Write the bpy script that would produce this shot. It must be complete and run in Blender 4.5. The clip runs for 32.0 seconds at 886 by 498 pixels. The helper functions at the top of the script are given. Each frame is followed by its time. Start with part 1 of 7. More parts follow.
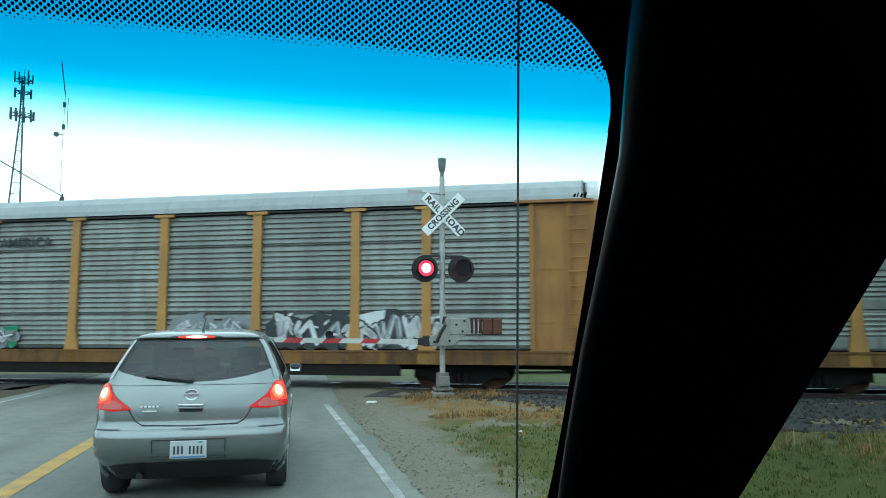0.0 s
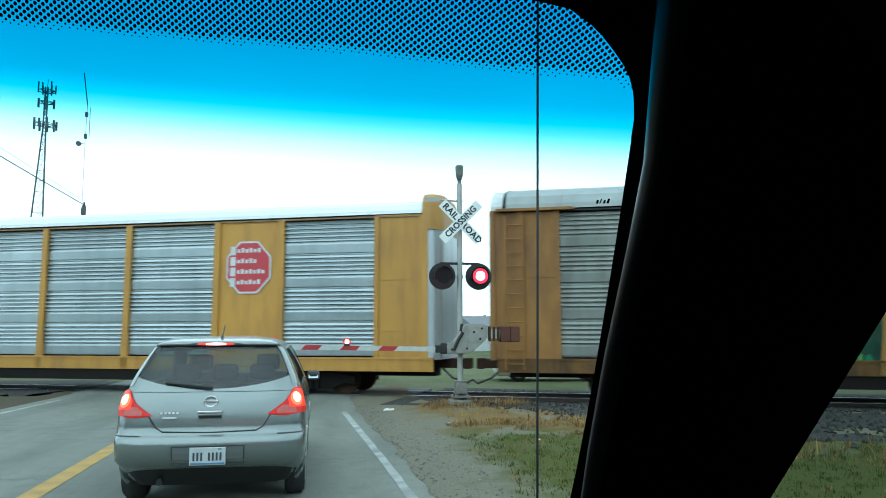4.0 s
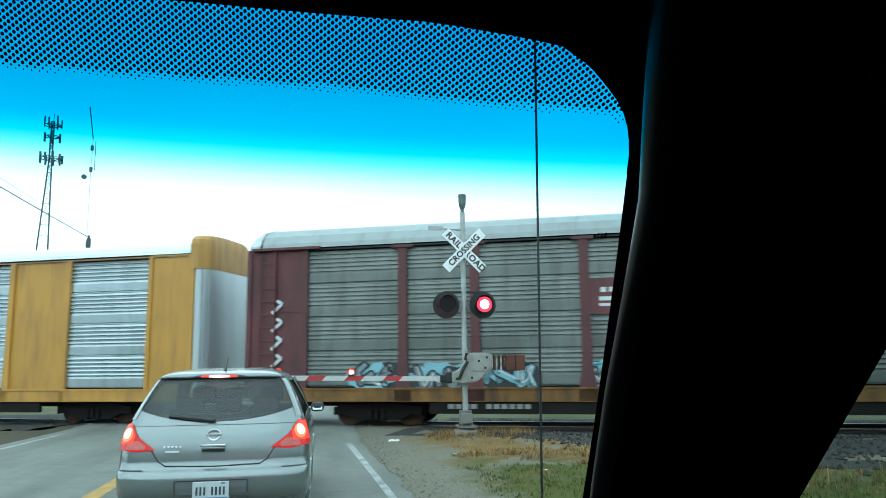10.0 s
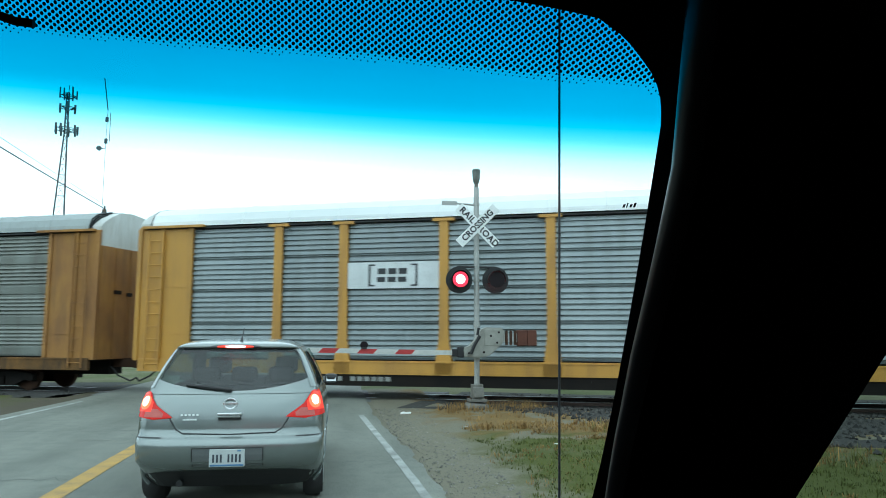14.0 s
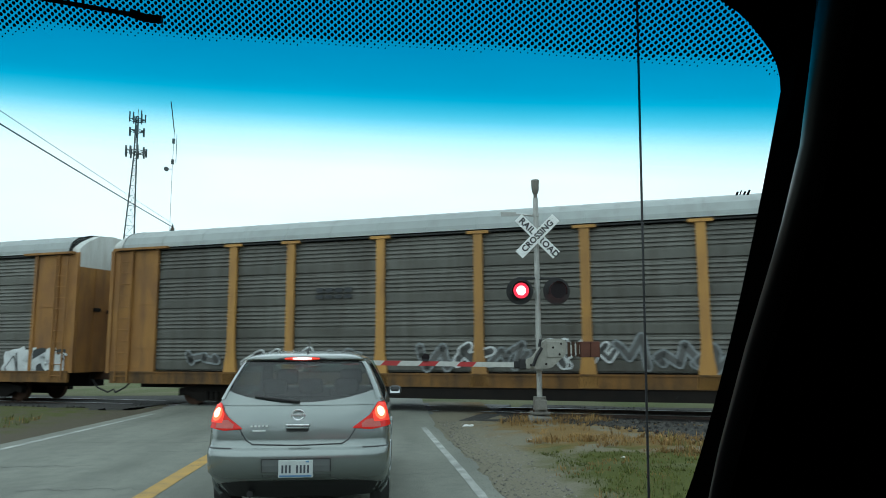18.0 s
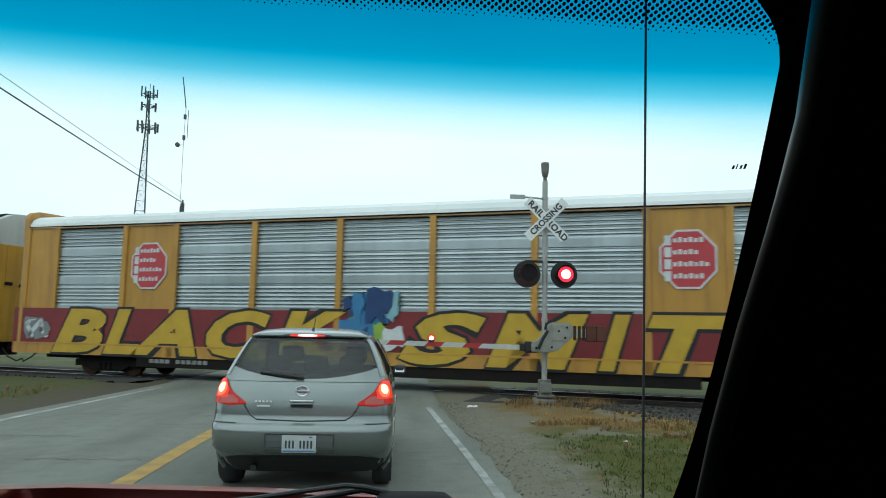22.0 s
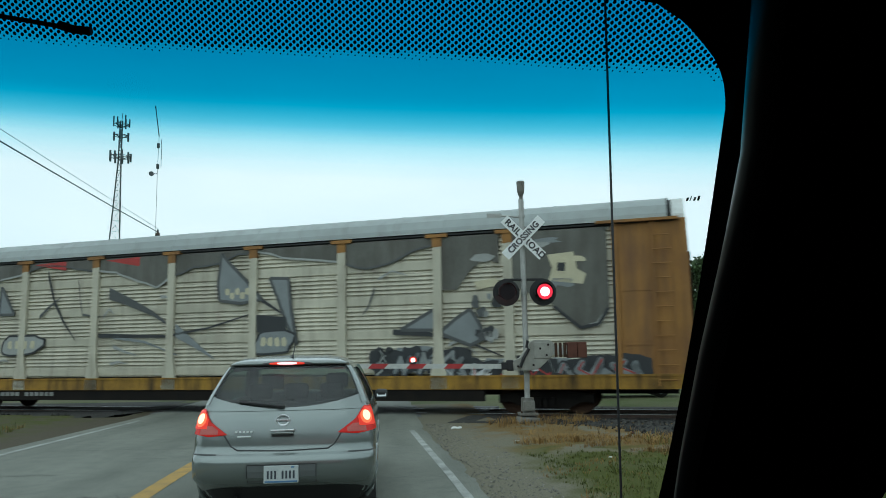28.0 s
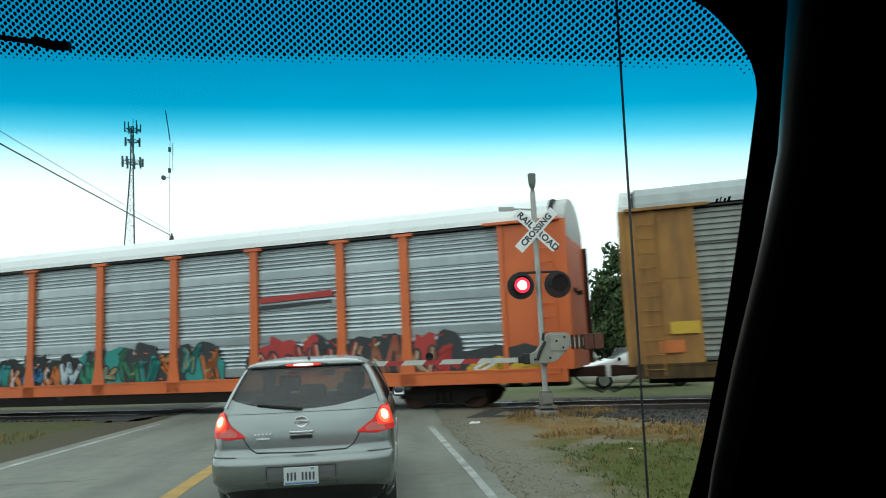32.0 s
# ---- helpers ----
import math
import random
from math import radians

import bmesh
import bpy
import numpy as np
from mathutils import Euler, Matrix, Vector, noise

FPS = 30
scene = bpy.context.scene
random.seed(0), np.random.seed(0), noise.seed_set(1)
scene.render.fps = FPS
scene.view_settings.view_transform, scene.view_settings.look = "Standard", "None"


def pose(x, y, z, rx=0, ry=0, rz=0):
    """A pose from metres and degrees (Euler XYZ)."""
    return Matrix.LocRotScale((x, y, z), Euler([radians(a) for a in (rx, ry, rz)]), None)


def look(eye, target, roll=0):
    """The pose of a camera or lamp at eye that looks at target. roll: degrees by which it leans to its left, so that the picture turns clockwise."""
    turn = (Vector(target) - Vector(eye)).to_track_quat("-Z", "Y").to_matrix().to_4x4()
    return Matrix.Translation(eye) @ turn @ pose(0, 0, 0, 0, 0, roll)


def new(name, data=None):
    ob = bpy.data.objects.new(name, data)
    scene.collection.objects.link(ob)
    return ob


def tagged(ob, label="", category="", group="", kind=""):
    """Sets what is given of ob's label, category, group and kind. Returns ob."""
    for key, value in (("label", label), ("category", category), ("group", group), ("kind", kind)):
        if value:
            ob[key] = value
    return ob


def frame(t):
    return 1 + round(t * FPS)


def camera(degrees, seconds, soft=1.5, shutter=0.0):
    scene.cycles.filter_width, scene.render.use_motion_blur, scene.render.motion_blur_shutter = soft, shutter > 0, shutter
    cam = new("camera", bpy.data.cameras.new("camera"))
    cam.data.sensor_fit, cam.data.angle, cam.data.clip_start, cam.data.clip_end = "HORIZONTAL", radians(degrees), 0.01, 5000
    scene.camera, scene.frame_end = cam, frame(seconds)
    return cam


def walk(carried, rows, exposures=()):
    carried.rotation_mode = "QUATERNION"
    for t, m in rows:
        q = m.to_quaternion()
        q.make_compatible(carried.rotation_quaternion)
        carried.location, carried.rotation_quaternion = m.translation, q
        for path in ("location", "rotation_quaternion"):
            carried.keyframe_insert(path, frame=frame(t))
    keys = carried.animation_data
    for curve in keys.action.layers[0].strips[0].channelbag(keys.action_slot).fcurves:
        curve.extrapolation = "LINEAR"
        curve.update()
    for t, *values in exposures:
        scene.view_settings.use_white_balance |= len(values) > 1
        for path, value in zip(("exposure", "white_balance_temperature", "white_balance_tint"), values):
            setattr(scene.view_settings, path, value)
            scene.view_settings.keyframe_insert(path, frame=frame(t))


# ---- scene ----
# ---- the camera: held by hand inside the waiting car ----
def view(x, y, z, yaw, pitch, roll):
    return pose(x, y, z, 90 + pitch, 0, yaw) @ pose(0, 0, 0, 0, 0, roll)


cam = camera(62.25, 32.0, soft=0.95, shutter=0.18)
PATH = [
    (0, view(0.007, 0.003, 1.603, -11.01, 5.88, -0.17)),
    (0.5, view(0.011, 0.008, 1.606, -10.92, 6.03, -0.29)),
    (1, view(0.014, 0.007, 1.613, -10.68, 6.53, -0.42)),
    (1.5, view(0.012, -0.004, 1.611, -10.79, 6.81, -0.44)),
    (2, view(0.010, 0.002, 1.609, -10.71, 6.63, -0.18)),
    (2.5, view(0.015, 0.008, 1.615, -10.56, 6.70, -0.68)),
    (3, view(0.006, 0.007, 1.607, -9.92, 6.57, -0.20)),
    (3.5, view(0.001, 0.007, 1.600, -9.49, 6.20, 0.12)),
    (5.5, view(0.016, -0.000, 1.618, -10.64, 8.04, -1.21)),
    (6, view(0.018, 0.008, 1.618, -10.92, 8.28, -0.90)),
    (6.5, view(0.011, 0.004, 1.611, -10.14, 9.33, -0.50)),
    (7, view(0.004, 0.004, 1.604, -9.77, 8.94, -0.06)),
    (7.5, view(0.008, 0.006, 1.610, -9.93, 8.84, -0.64)),
    (8, view(0.007, -0.001, 1.612, -9.00, 9.38, -1.63)),
    (8.5, view(0.006, -0.003, 1.608, -9.53, 8.89, -1.04)),
    (9, view(0.012, 0.005, 1.612, -9.10, 8.68, -0.84)),
    (9.5, view(0.008, 0.002, 1.611, -9.34, 8.65, -0.75)),
    (10, view(0.010, 0.007, 1.611, -9.37, 8.68, -0.71)),
    (10.5, view(0.006, 0.010, 1.603, -9.74, 8.26, -0.12)),
    (11, view(0.012, 0.013, 1.609, -9.94, 8.63, -0.48)),
    (11.5, view(0.015, 0.010, 1.613, -9.95, 8.83, -0.83)),
    (12, view(0.014, 0.010, 1.609, -10.17, 8.39, -0.82)),
    (12.5, view(0.013, -0.010, 1.621, -10.68, 8.96, -1.30)),
    (13, view(0.008, 0.000, 1.607, -10.59, 8.50, -0.74)),
    (13.5, view(-0.002, -0.003, 1.602, -9.74, 8.03, -0.14)),
    (14, view(-0.014, -0.010, 1.600, -8.38, 6.75, 0.10)),
    (14.5, view(-0.002, -0.010, 1.627, -8.00, 8.21, -1.12)),
    (15, view(-0.008, -0.046, 1.630, -5.31, 10.67, -2.10)),
    (15.5, view(-0.047, -0.077, 1.607, -1.48, 10.21, -1.44)),
    (17.5, view(-0.066, -0.018, 1.575, -4.69, 7.57, 0.04)),
    (18, view(-0.060, 0.008, 1.582, -3.85, 7.75, -0.26)),
    (18.5, view(-0.066, 0.004, 1.576, -3.98, 6.65, -0.34)),
    (19, view(-0.075, -0.007, 1.572, -4.51, 7.10, -0.54)),
    (19.5, view(-0.059, 0.006, 1.583, -4.42, 8.33, -0.53)),
    (20, view(-0.055, 0.004, 1.579, 0.49, 7.58, 1.18)),
    (20.5, view(-0.052, -0.015, 1.577, -0.46, 8.25, 1.24)),
    (21, view(-0.038, -0.009, 1.609, -1.91, 7.99, -1.03)),
    (21.5, view(-0.033, 0.019, 1.589, -2.57, 7.27, -0.64)),
    (22, view(-0.039, 0.019, 1.571, -3.16, 6.31, 1.09)),
    (22.5, view(-0.037, 0.024, 1.576, -4.62, 5.44, 0.86)),
    (23, view(-0.034, 0.032, 1.579, -5.24, 4.80, 0.41)),
    (23.5, view(-0.028, 0.024, 1.589, -5.08, 6.64, -0.37)),
    (24, view(-0.027, 0.017, 1.591, -5.60, 7.58, -0.77)),
    (24.5, view(-0.026, 0.019, 1.591, -5.96, 7.90, -0.60)),
    (25, view(-0.033, 0.008, 1.588, -6.13, 7.40, -0.42)),
    (25.5, view(-0.025, 0.028, 1.589, -6.52, 6.92, -0.37)),
    (27.5, view(-0.027, 0.029, 1.585, -6.43, 6.42, 0.13)),
    (28, view(-0.023, 0.009, 1.589, -4.81, 7.89, -1.03)),
    (28.5, view(-0.007, 0.039, 1.606, -5.73, 7.55, -0.91)),
    (29, view(-0.021, 0.013, 1.597, -6.35, 7.19, -0.71)),
    (29.5, view(-0.015, 0.027, 1.594, -6.99, 7.04, -0.53)),
    (30, view(-0.014, 0.026, 1.595, -6.97, 7.22, -0.56)),
    (30.5, view(-0.015, -0.003, 1.604, -8.04, 6.28, -2.77)),
    (31, view(-0.022, -0.001, 1.605, -7.69, 6.10, -1.91)),
    (31.5, view(-0.026, 0.022, 1.599, -6.73, 6.61, -1.71)),
    (32, view(-0.020, 0.049, 1.612, -3.78, 7.50, -2.70)),
]
EXPOSURES = [(0, -0.12, 5300, -4), (1, -0.09, 5250, -5), (6, -0.13, 5250, -5), (9, 0.18, 5250, -5), (10, 0.06, 5250, -6), (11, -0.37, 5300, -5), (12, -0.37, 5350, -4), (13, -0.24, 5400, -3), (15.5, -0.12, 5500, -2), (17.5, -0.58, 5700, 0), (19, -0.58, 5800, 1), (21, -0.65, 5800, 1), (22, -0.67, 5850, 2), (23, -0.96, 6500, 5), (24, -0.71, 5850, 2), (25, -0.66, 5750, 1), (28, -0.86, 5750, 0), (29, -0.73, 5800, 0), (30, -0.75, 5750, -1), (31, -0.45, 5900, 1), (32, -0.45, 6100, 2)]
walk(cam, PATH, EXPOSURES)

# ---- light: a bright overcast sky ----
SUN_EL, SUN_AZ = 48, 215
world = bpy.data.worlds.new("overcast")
scene.world = world
world.use_nodes = True
wn, wl = world.node_tree.nodes, world.node_tree.links
wn.clear()
sky = wn.new("ShaderNodeTexSky")
sky.sky_type, sky.sun_disc = "NISHITA", False
sky.sun_elevation, sky.sun_rotation = radians(SUN_EL), radians(SUN_AZ)
wco = wn.new("ShaderNodeTexCoord")
wmap = wn.new("ShaderNodeMapping")
wmap.inputs["Scale"].default_value = (1.0, 1.0, 3.0)
wnoise = wn.new("ShaderNodeTexNoise")
wnoise.inputs["Scale"].default_value, wnoise.inputs["Detail"].default_value = 2.2, 6.0
wramp = wn.new("ShaderNodeValToRGB")
wramp.color_ramp.elements[0].position, wramp.color_ramp.elements[0].color = 0.34, (17.8, 18.8, 19.0, 1)
wramp.color_ramp.elements[1].position, wramp.color_ramp.elements[1].color = 0.62, (20.4, 20.6, 20.6, 1)
wmix = wn.new("ShaderNodeMix")
wmix.data_type = "RGBA"
wmix.inputs["Factor"].default_value = 0.9
wbg = wn.new("ShaderNodeBackground")
wbg.inputs["Strength"].default_value = 0.097
wout = wn.new("ShaderNodeOutputWorld")
wl.new(wco.outputs["Generated"], wmap.inputs["Vector"])
wl.new(wmap.outputs["Vector"], wnoise.inputs["Vector"])
wl.new(wnoise.outputs["Fac"], wramp.inputs["Fac"])
wl.new(sky.outputs["Color"], wmix.inputs["A"])
wl.new(wramp.outputs["Color"], wmix.inputs["B"])
wl.new(wmix.outputs["Result"], wbg.inputs["Color"])
wl.new(wbg.outputs["Background"], wout.inputs["Surface"])
sun = new("sun", bpy.data.lights.new("sun", "SUN"))
sun.data.energy, sun.data.angle, sun.data.color = 0.8, radians(80), (1.0, 0.97, 0.93)
sun.matrix_world = look((0, 0, 60), (60 * math.sin(radians(SUN_AZ)) * -1, 60 * math.cos(radians(SUN_AZ)) * -1, 60 - 60 * math.tan(radians(SUN_EL))))


# ---- materials ----
def mat(name, c1, c2=None, rough=0.6, metal=0.0, scale=6.0, fine=60.0, bump=0.0, bump_scale=40.0, vary=0.0,
        island=0.0, streak=None, streak_amount=0.5, emit=None, emit_power=0.0, stretch=(1, 1, 1), spec=0.5, coat=0.0):
    """Two scales of mottling, optional fine relief and a shift of tone from object to object or island to island."""
    m = bpy.data.materials.new(name)
    m.use_nodes = True
    n, l = m.node_tree.nodes, m.node_tree.links
    b = n["Principled BSDF"]
    b.inputs["Roughness"].default_value, b.inputs["Metallic"].default_value = rough, metal
    b.inputs["Specular IOR Level"].default_value = spec
    b.inputs["Coat Weight"].default_value = coat
    c2 = c2 or tuple(v * 0.8 for v in c1)
    co = n.new("ShaderNodeTexCoord")
    mp = n.new("ShaderNodeMapping")
    mp.inputs["Scale"].default_value = stretch
    here = co.outputs["Object"]
    if vary:
        # each object gets its own stretch of the pattern
        oi, ofs = n.new("ShaderNodeObjectInfo"), n.new("ShaderNodeVectorMath")
        ofs.operation = "MULTIPLY_ADD"
        ofs.inputs[0].default_value = (31.7, 17.3, 23.9)
        l.new(oi.outputs["Random"], ofs.inputs[1])
        l.new(here, ofs.inputs[2])
        here = ofs.outputs["Vector"]
    l.new(here, mp.inputs["Vector"])
    big, small = n.new("ShaderNodeTexNoise"), n.new("ShaderNodeTexNoise")
    for tex, sc in ((big, scale), (small, fine)):
        tex.inputs["Scale"].default_value, tex.inputs["Detail"].default_value = sc, 4.0
        l.new(mp.outputs["Vector"], tex.inputs["Vector"])
    add = n.new("ShaderNodeMath")
    add.operation = "MULTIPLY_ADD"
    add.inputs[1].default_value = 0.45
    l.new(small.outputs["Fac"], add.inputs[0])
    half = n.new("ShaderNodeMath")
    half.operation = "MULTIPLY_ADD"
    half.inputs[1].default_value, half.inputs[2].default_value = 1.6, -0.55
    l.new(big.outputs["Fac"], half.inputs[0])
    l.new(half.outputs[0], add.inputs[2])
    mix = n.new("ShaderNodeMix")
    mix.data_type = "RGBA"
    mix.inputs["A"].default_value, mix.inputs["B"].default_value = (*c1, 1), (*c2, 1)
    l.new(add.outputs[0], mix.inputs["Factor"])
    col = mix.outputs["Result"]
    if vary or island:
        hsv = n.new("ShaderNodeHueSaturation")
        if island:
            src = n.new("ShaderNodeNewGeometry").outputs["Random Per Island"]
        else:
            src = n.new("ShaderNodeObjectInfo").outputs["Random"]
        rng = n.new("ShaderNodeMapRange")
        amount = island or vary
        rng.inputs["To Min"].default_value, rng.inputs["To Max"].default_value = 1 - amount, 1 + amount
        l.new(src, rng.inputs["Value"])
        l.new(rng.outputs["Result"], hsv.inputs["Value"])
        l.new(col, hsv.inputs["Color"])
        col = hsv.outputs["Color"]
    if streak:
        # stains that run down, thicker in patches
        smap, run, gate_ = n.new("ShaderNodeMapping"), n.new("ShaderNodeTexNoise"), n.new("ShaderNodeMapRange")
        smap.inputs["Scale"].default_value = (2.4, 2.4, 0.42)
        l.new(here, smap.inputs["Vector"])
        run.inputs["Scale"].default_value, run.inputs["Detail"].default_value, run.inputs["Roughness"].default_value = 1.5, 4.0, 0.52
        l.new(smap.outputs["Vector"], run.inputs["Vector"])
        gate_.inputs["From Min"].default_value, gate_.inputs["From Max"].default_value = 0.45, 0.78
        gate_.inputs["To Max"].default_value = streak_amount
        l.new(run.outputs["Fac"], gate_.inputs["Value"])
        stain = n.new("ShaderNodeMix")
        stain.data_type = "RGBA"
        stain.inputs["B"].default_value = (*streak, 1)
        l.new(gate_.outputs["Result"], stain.inputs["Factor"])
        l.new(col, stain.inputs["A"])
        col = stain.outputs["Result"]
    l.new(col, b.inputs["Base Color"])
    if bump:
        tex = n.new("ShaderNodeTexNoise")
        tex.inputs["Scale"].default_value, tex.inputs["Detail"].default_value = bump_scale, 5.0
        l.new(mp.outputs["Vector"], tex.inputs["Vector"])
        bp = n.new("ShaderNodeBump")
        bp.inputs["Strength"].default_value, bp.inputs["Distance"].default_value = bump, 0.02
        l.new(tex.outputs["Fac"], bp.inputs["Height"])
        l.new(bp.outputs["Normal"], b.inputs["Normal"])
    if emit:
        b.inputs["Emission Color"].default_value, b.inputs["Emission Strength"].default_value = (*emit, 1), emit_power
    return m


def clear_glass(name, tint, gloss=0.06, rough=0.02):
    m = bpy.data.materials.new(name)
    m.use_nodes = True
    n, l = m.node_tree.nodes, m.node_tree.links
    n.clear()
    out, mix = n.new("ShaderNodeOutputMaterial"), n.new("ShaderNodeMixShader")
    tr, gl = n.new("ShaderNodeBsdfTransparent"), n.new("ShaderNodeBsdfGlossy")
    tr.inputs["Color"].default_value, gl.inputs["Roughness"].default_value = (*tint, 1), rough
    mix.inputs["Fac"].default_value = gloss
    l.new(tr.outputs[0], mix.inputs[1]), l.new(gl.outputs[0], mix.inputs[2]), l.new(mix.outputs[0], out.inputs["Surface"])
    return m, tr


M = {}
M["asphalt"] = mat("asphalt", (0.203, 0.211, 0.176), (0.078, 0.082, 0.068), 0.8, scale=0.75, fine=42, bump=0.3, bump_scale=120, stretch=(1.5, 0.28, 1), streak=(0.06, 0.064, 0.06), streak_amount=0.35)
M["crossing"] = mat("crossing_surface", (0.13, 0.132, 0.13), (0.08, 0.08, 0.08), 0.85, scale=1.5, fine=50, bump=0.3, bump_scale=90)
M["line_yellow"] = mat("yellow_road_paint", (0.50, 0.29, 0.045), (0.2, 0.145, 0.065), 0.75, scale=4, fine=60, bump=0.15)
M["line_white"] = mat("white_road_paint", (0.44, 0.45, 0.42), (0.10, 0.108, 0.1), 0.8, scale=2.6, fine=30, bump=0.15)
M["tar"] = mat("tar_seal", (0.035, 0.035, 0.034), (0.08, 0.083, 0.078), 0.8, scale=4)
M["ballast"] = mat("ballast_stone", (0.044, 0.041, 0.036), (0.017, 0.016, 0.014), 0.9, scale=3, island=0.9, bump=0.3)
M["ballast_bed"] = mat("ballast_bed", (0.034, 0.032, 0.028), (0.016, 0.015, 0.013), 0.95, scale=14, fine=90, bump=0.8, bump_scale=30)
M["rail"] = mat("rail_steel", (0.10, 0.065, 0.05), (0.05, 0.035, 0.03), 0.65, metal=0.4, scale=4)
M["rail_top"] = mat("polished_rail_head", (0.5, 0.5, 0.5), (0.38, 0.37, 0.36), 0.3, metal=0.9, scale=4)
M["tie"] = mat("creosoted_timber", (0.07, 0.05, 0.04), (0.03, 0.024, 0.02), 0.9, scale=8, stretch=(1, 8, 8))
M["dry_grass"] = mat("dry_grass", (0.34, 0.205, 0.062), (0.12, 0.072, 0.026), 0.9, scale=1.3, island=0.35)
M["green_grass"] = mat("green_grass", (0.108, 0.118, 0.018), (0.046, 0.058, 0.010), 0.9, scale=1.3, island=0.35)
M["weed"] = mat("tall_weeds", (0.18, 0.165, 0.045), (0.075, 0.085, 0.024), 0.9, scale=1.3, island=0.4)
M["panel"] = mat("weathered_galvanised_steel", (0.245, 0.262, 0.238), (0.125, 0.132, 0.115), 0.48, metal=0.4, scale=0.8, fine=14, vary=0.14, stretch=(1, 1, 0.7), streak=(0.09, 0.075, 0.055), streak_amount=0.55)
M["panel_mid"] = mat("dulled_galvanised_steel", (0.185, 0.20, 0.18), (0.09, 0.096, 0.086), 0.5, metal=0.35, scale=0.8, fine=14, vary=0.16, stretch=(1, 1, 0.7), streak=(0.06, 0.052, 0.04), streak_amount=0.6)
M["panel_dark"] = mat("grimy_galvanised_steel", (0.14, 0.14, 0.122), (0.064, 0.062, 0.052), 0.5, metal=0.3, scale=0.8, fine=14, vary=0.16, stretch=(1, 1, 0.7), streak=(0.05, 0.04, 0.03), streak_amount=0.6)
M["yellow_pale"] = mat("pale_yellow_board", (0.52, 0.37, 0.13), (0.40, 0.27, 0.08), 0.6, scale=2, streak=(0.12, 0.09, 0.05), streak_amount=0.6)
M["panel_brown"] = mat("soot_brown_steel", (0.125, 0.113, 0.098), (0.03, 0.026, 0.022), 0.5, metal=0.25, scale=0.9, fine=9, vary=0.25, stretch=(0.7, 1, 1.5), streak=(0.022, 0.018, 0.015), streak_amount=0.75)
M["panel_dull"] = mat("dull_blue_grey_steel", (0.235, 0.262, 0.265), (0.165, 0.19, 0.195), 0.4, metal=0.45, scale=0.8, fine=14, vary=0.10, stretch=(1, 1, 0.7), streak=(0.12, 0.13, 0.12), streak_amount=0.5)
M["panel_bright"] = mat("clean_galvanised_steel", (0.46, 0.51, 0.525), (0.33, 0.375, 0.39), 0.3, metal=0.6, scale=0.8, fine=14, vary=0.08, stretch=(1, 1, 0.7), streak=(0.26, 0.29, 0.29), streak_amount=0.5)
M["panel_cream"] = mat("cream_sprayed_steel", (0.58, 0.545, 0.43), (0.40, 0.38, 0.30), 0.6, scale=0.9, fine=12, vary=0.08, streak=(0.24, 0.2, 0.15), streak_amount=0.6)
M["seam"] = mat("dark_eave_rail_and_gap_shade", (0.02, 0.022, 0.022), None, 0.8)
M["yellow"] = mat("faded_yellow_steel", (0.46, 0.245, 0.05), (0.31, 0.16, 0.042), 0.6, scale=0.9, fine=18, vary=0.12, bump=0.04, streak=(0.14, 0.07, 0.03), streak_amount=0.6)
M["yellow_clean"] = mat("clean_yellow_steel", (0.53, 0.275, 0.04), (0.42, 0.22, 0.04), 0.5, scale=0.8, fine=18, vary=0.07, streak=(0.2, 0.1, 0.035), streak_amount=0.6)
M["yellow_new"] = mat("bright_yellow_steel", (0.62, 0.34, 0.02), (0.48, 0.255, 0.028), 0.5, scale=0.9, fine=18, vary=0.06, streak=(0.2, 0.1, 0.03), streak_amount=0.5)
M["yellow_dull"] = mat("dull_tan_steel", (0.32, 0.2, 0.08), (0.2, 0.13, 0.065), 0.65, scale=0.9, fine=18, vary=0.1, streak=(0.09, 0.055, 0.035), streak_amount=0.7)
M["yellow_rust"] = mat("rusting_yellow_steel", (0.36, 0.18, 0.036), (0.20, 0.088, 0.026), 0.7, scale=0.9, fine=18, vary=0.12, bump=0.05, streak=(0.11, 0.055, 0.026), streak_amount=0.7)
M["sill_patchy"] = mat("patchy_yellow_sill", (0.42, 0.24, 0.03), (0.12, 0.065, 0.02), 0.7, spec=0.3, scale=1.1, fine=9, vary=0.1, streak=(0.02, 0.016, 0.013), streak_amount=1.0)
M["sill_grime"] = mat("grimy_yellow_sill", (0.24, 0.12, 0.03), (0.05, 0.032, 0.016), 0.75, spec=0.3, scale=1.4, fine=14, vary=0.1, streak=(0.035, 0.026, 0.02), streak_amount=0.95)
M["brown"] = mat("oxide_brown_steel", (0.125, 0.035, 0.036), (0.065, 0.022, 0.025), 0.65, scale=1.0, fine=18, vary=0.12, streak=(0.04, 0.02, 0.018), streak_amount=0.6)
M["orange"] = mat("orange_steel", (0.66, 0.145, 0.028), (0.5, 0.105, 0.03), 0.5, scale=0.8, fine=18, vary=0.06)
M["red_band"] = mat("sprayed_red_paint", (0.22, 0.018, 0.022), (0.13, 0.012, 0.016), 0.55, scale=1.2, fine=12)
M["roof"] = mat("grey_roof_steel", (0.34, 0.37, 0.36), (0.24, 0.265, 0.26), 0.55, metal=0.1, scale=0.5, fine=9, stretch=(0.4, 1, 1), vary=0.08, streak=(0.2, 0.2, 0.19), streak_amount=0.5)
M["roof_white"] = mat("white_roof_steel", (0.76, 0.78, 0.77), (0.6, 0.63, 0.62), 0.5, scale=0.5, fine=9, stretch=(0.4, 1, 1))
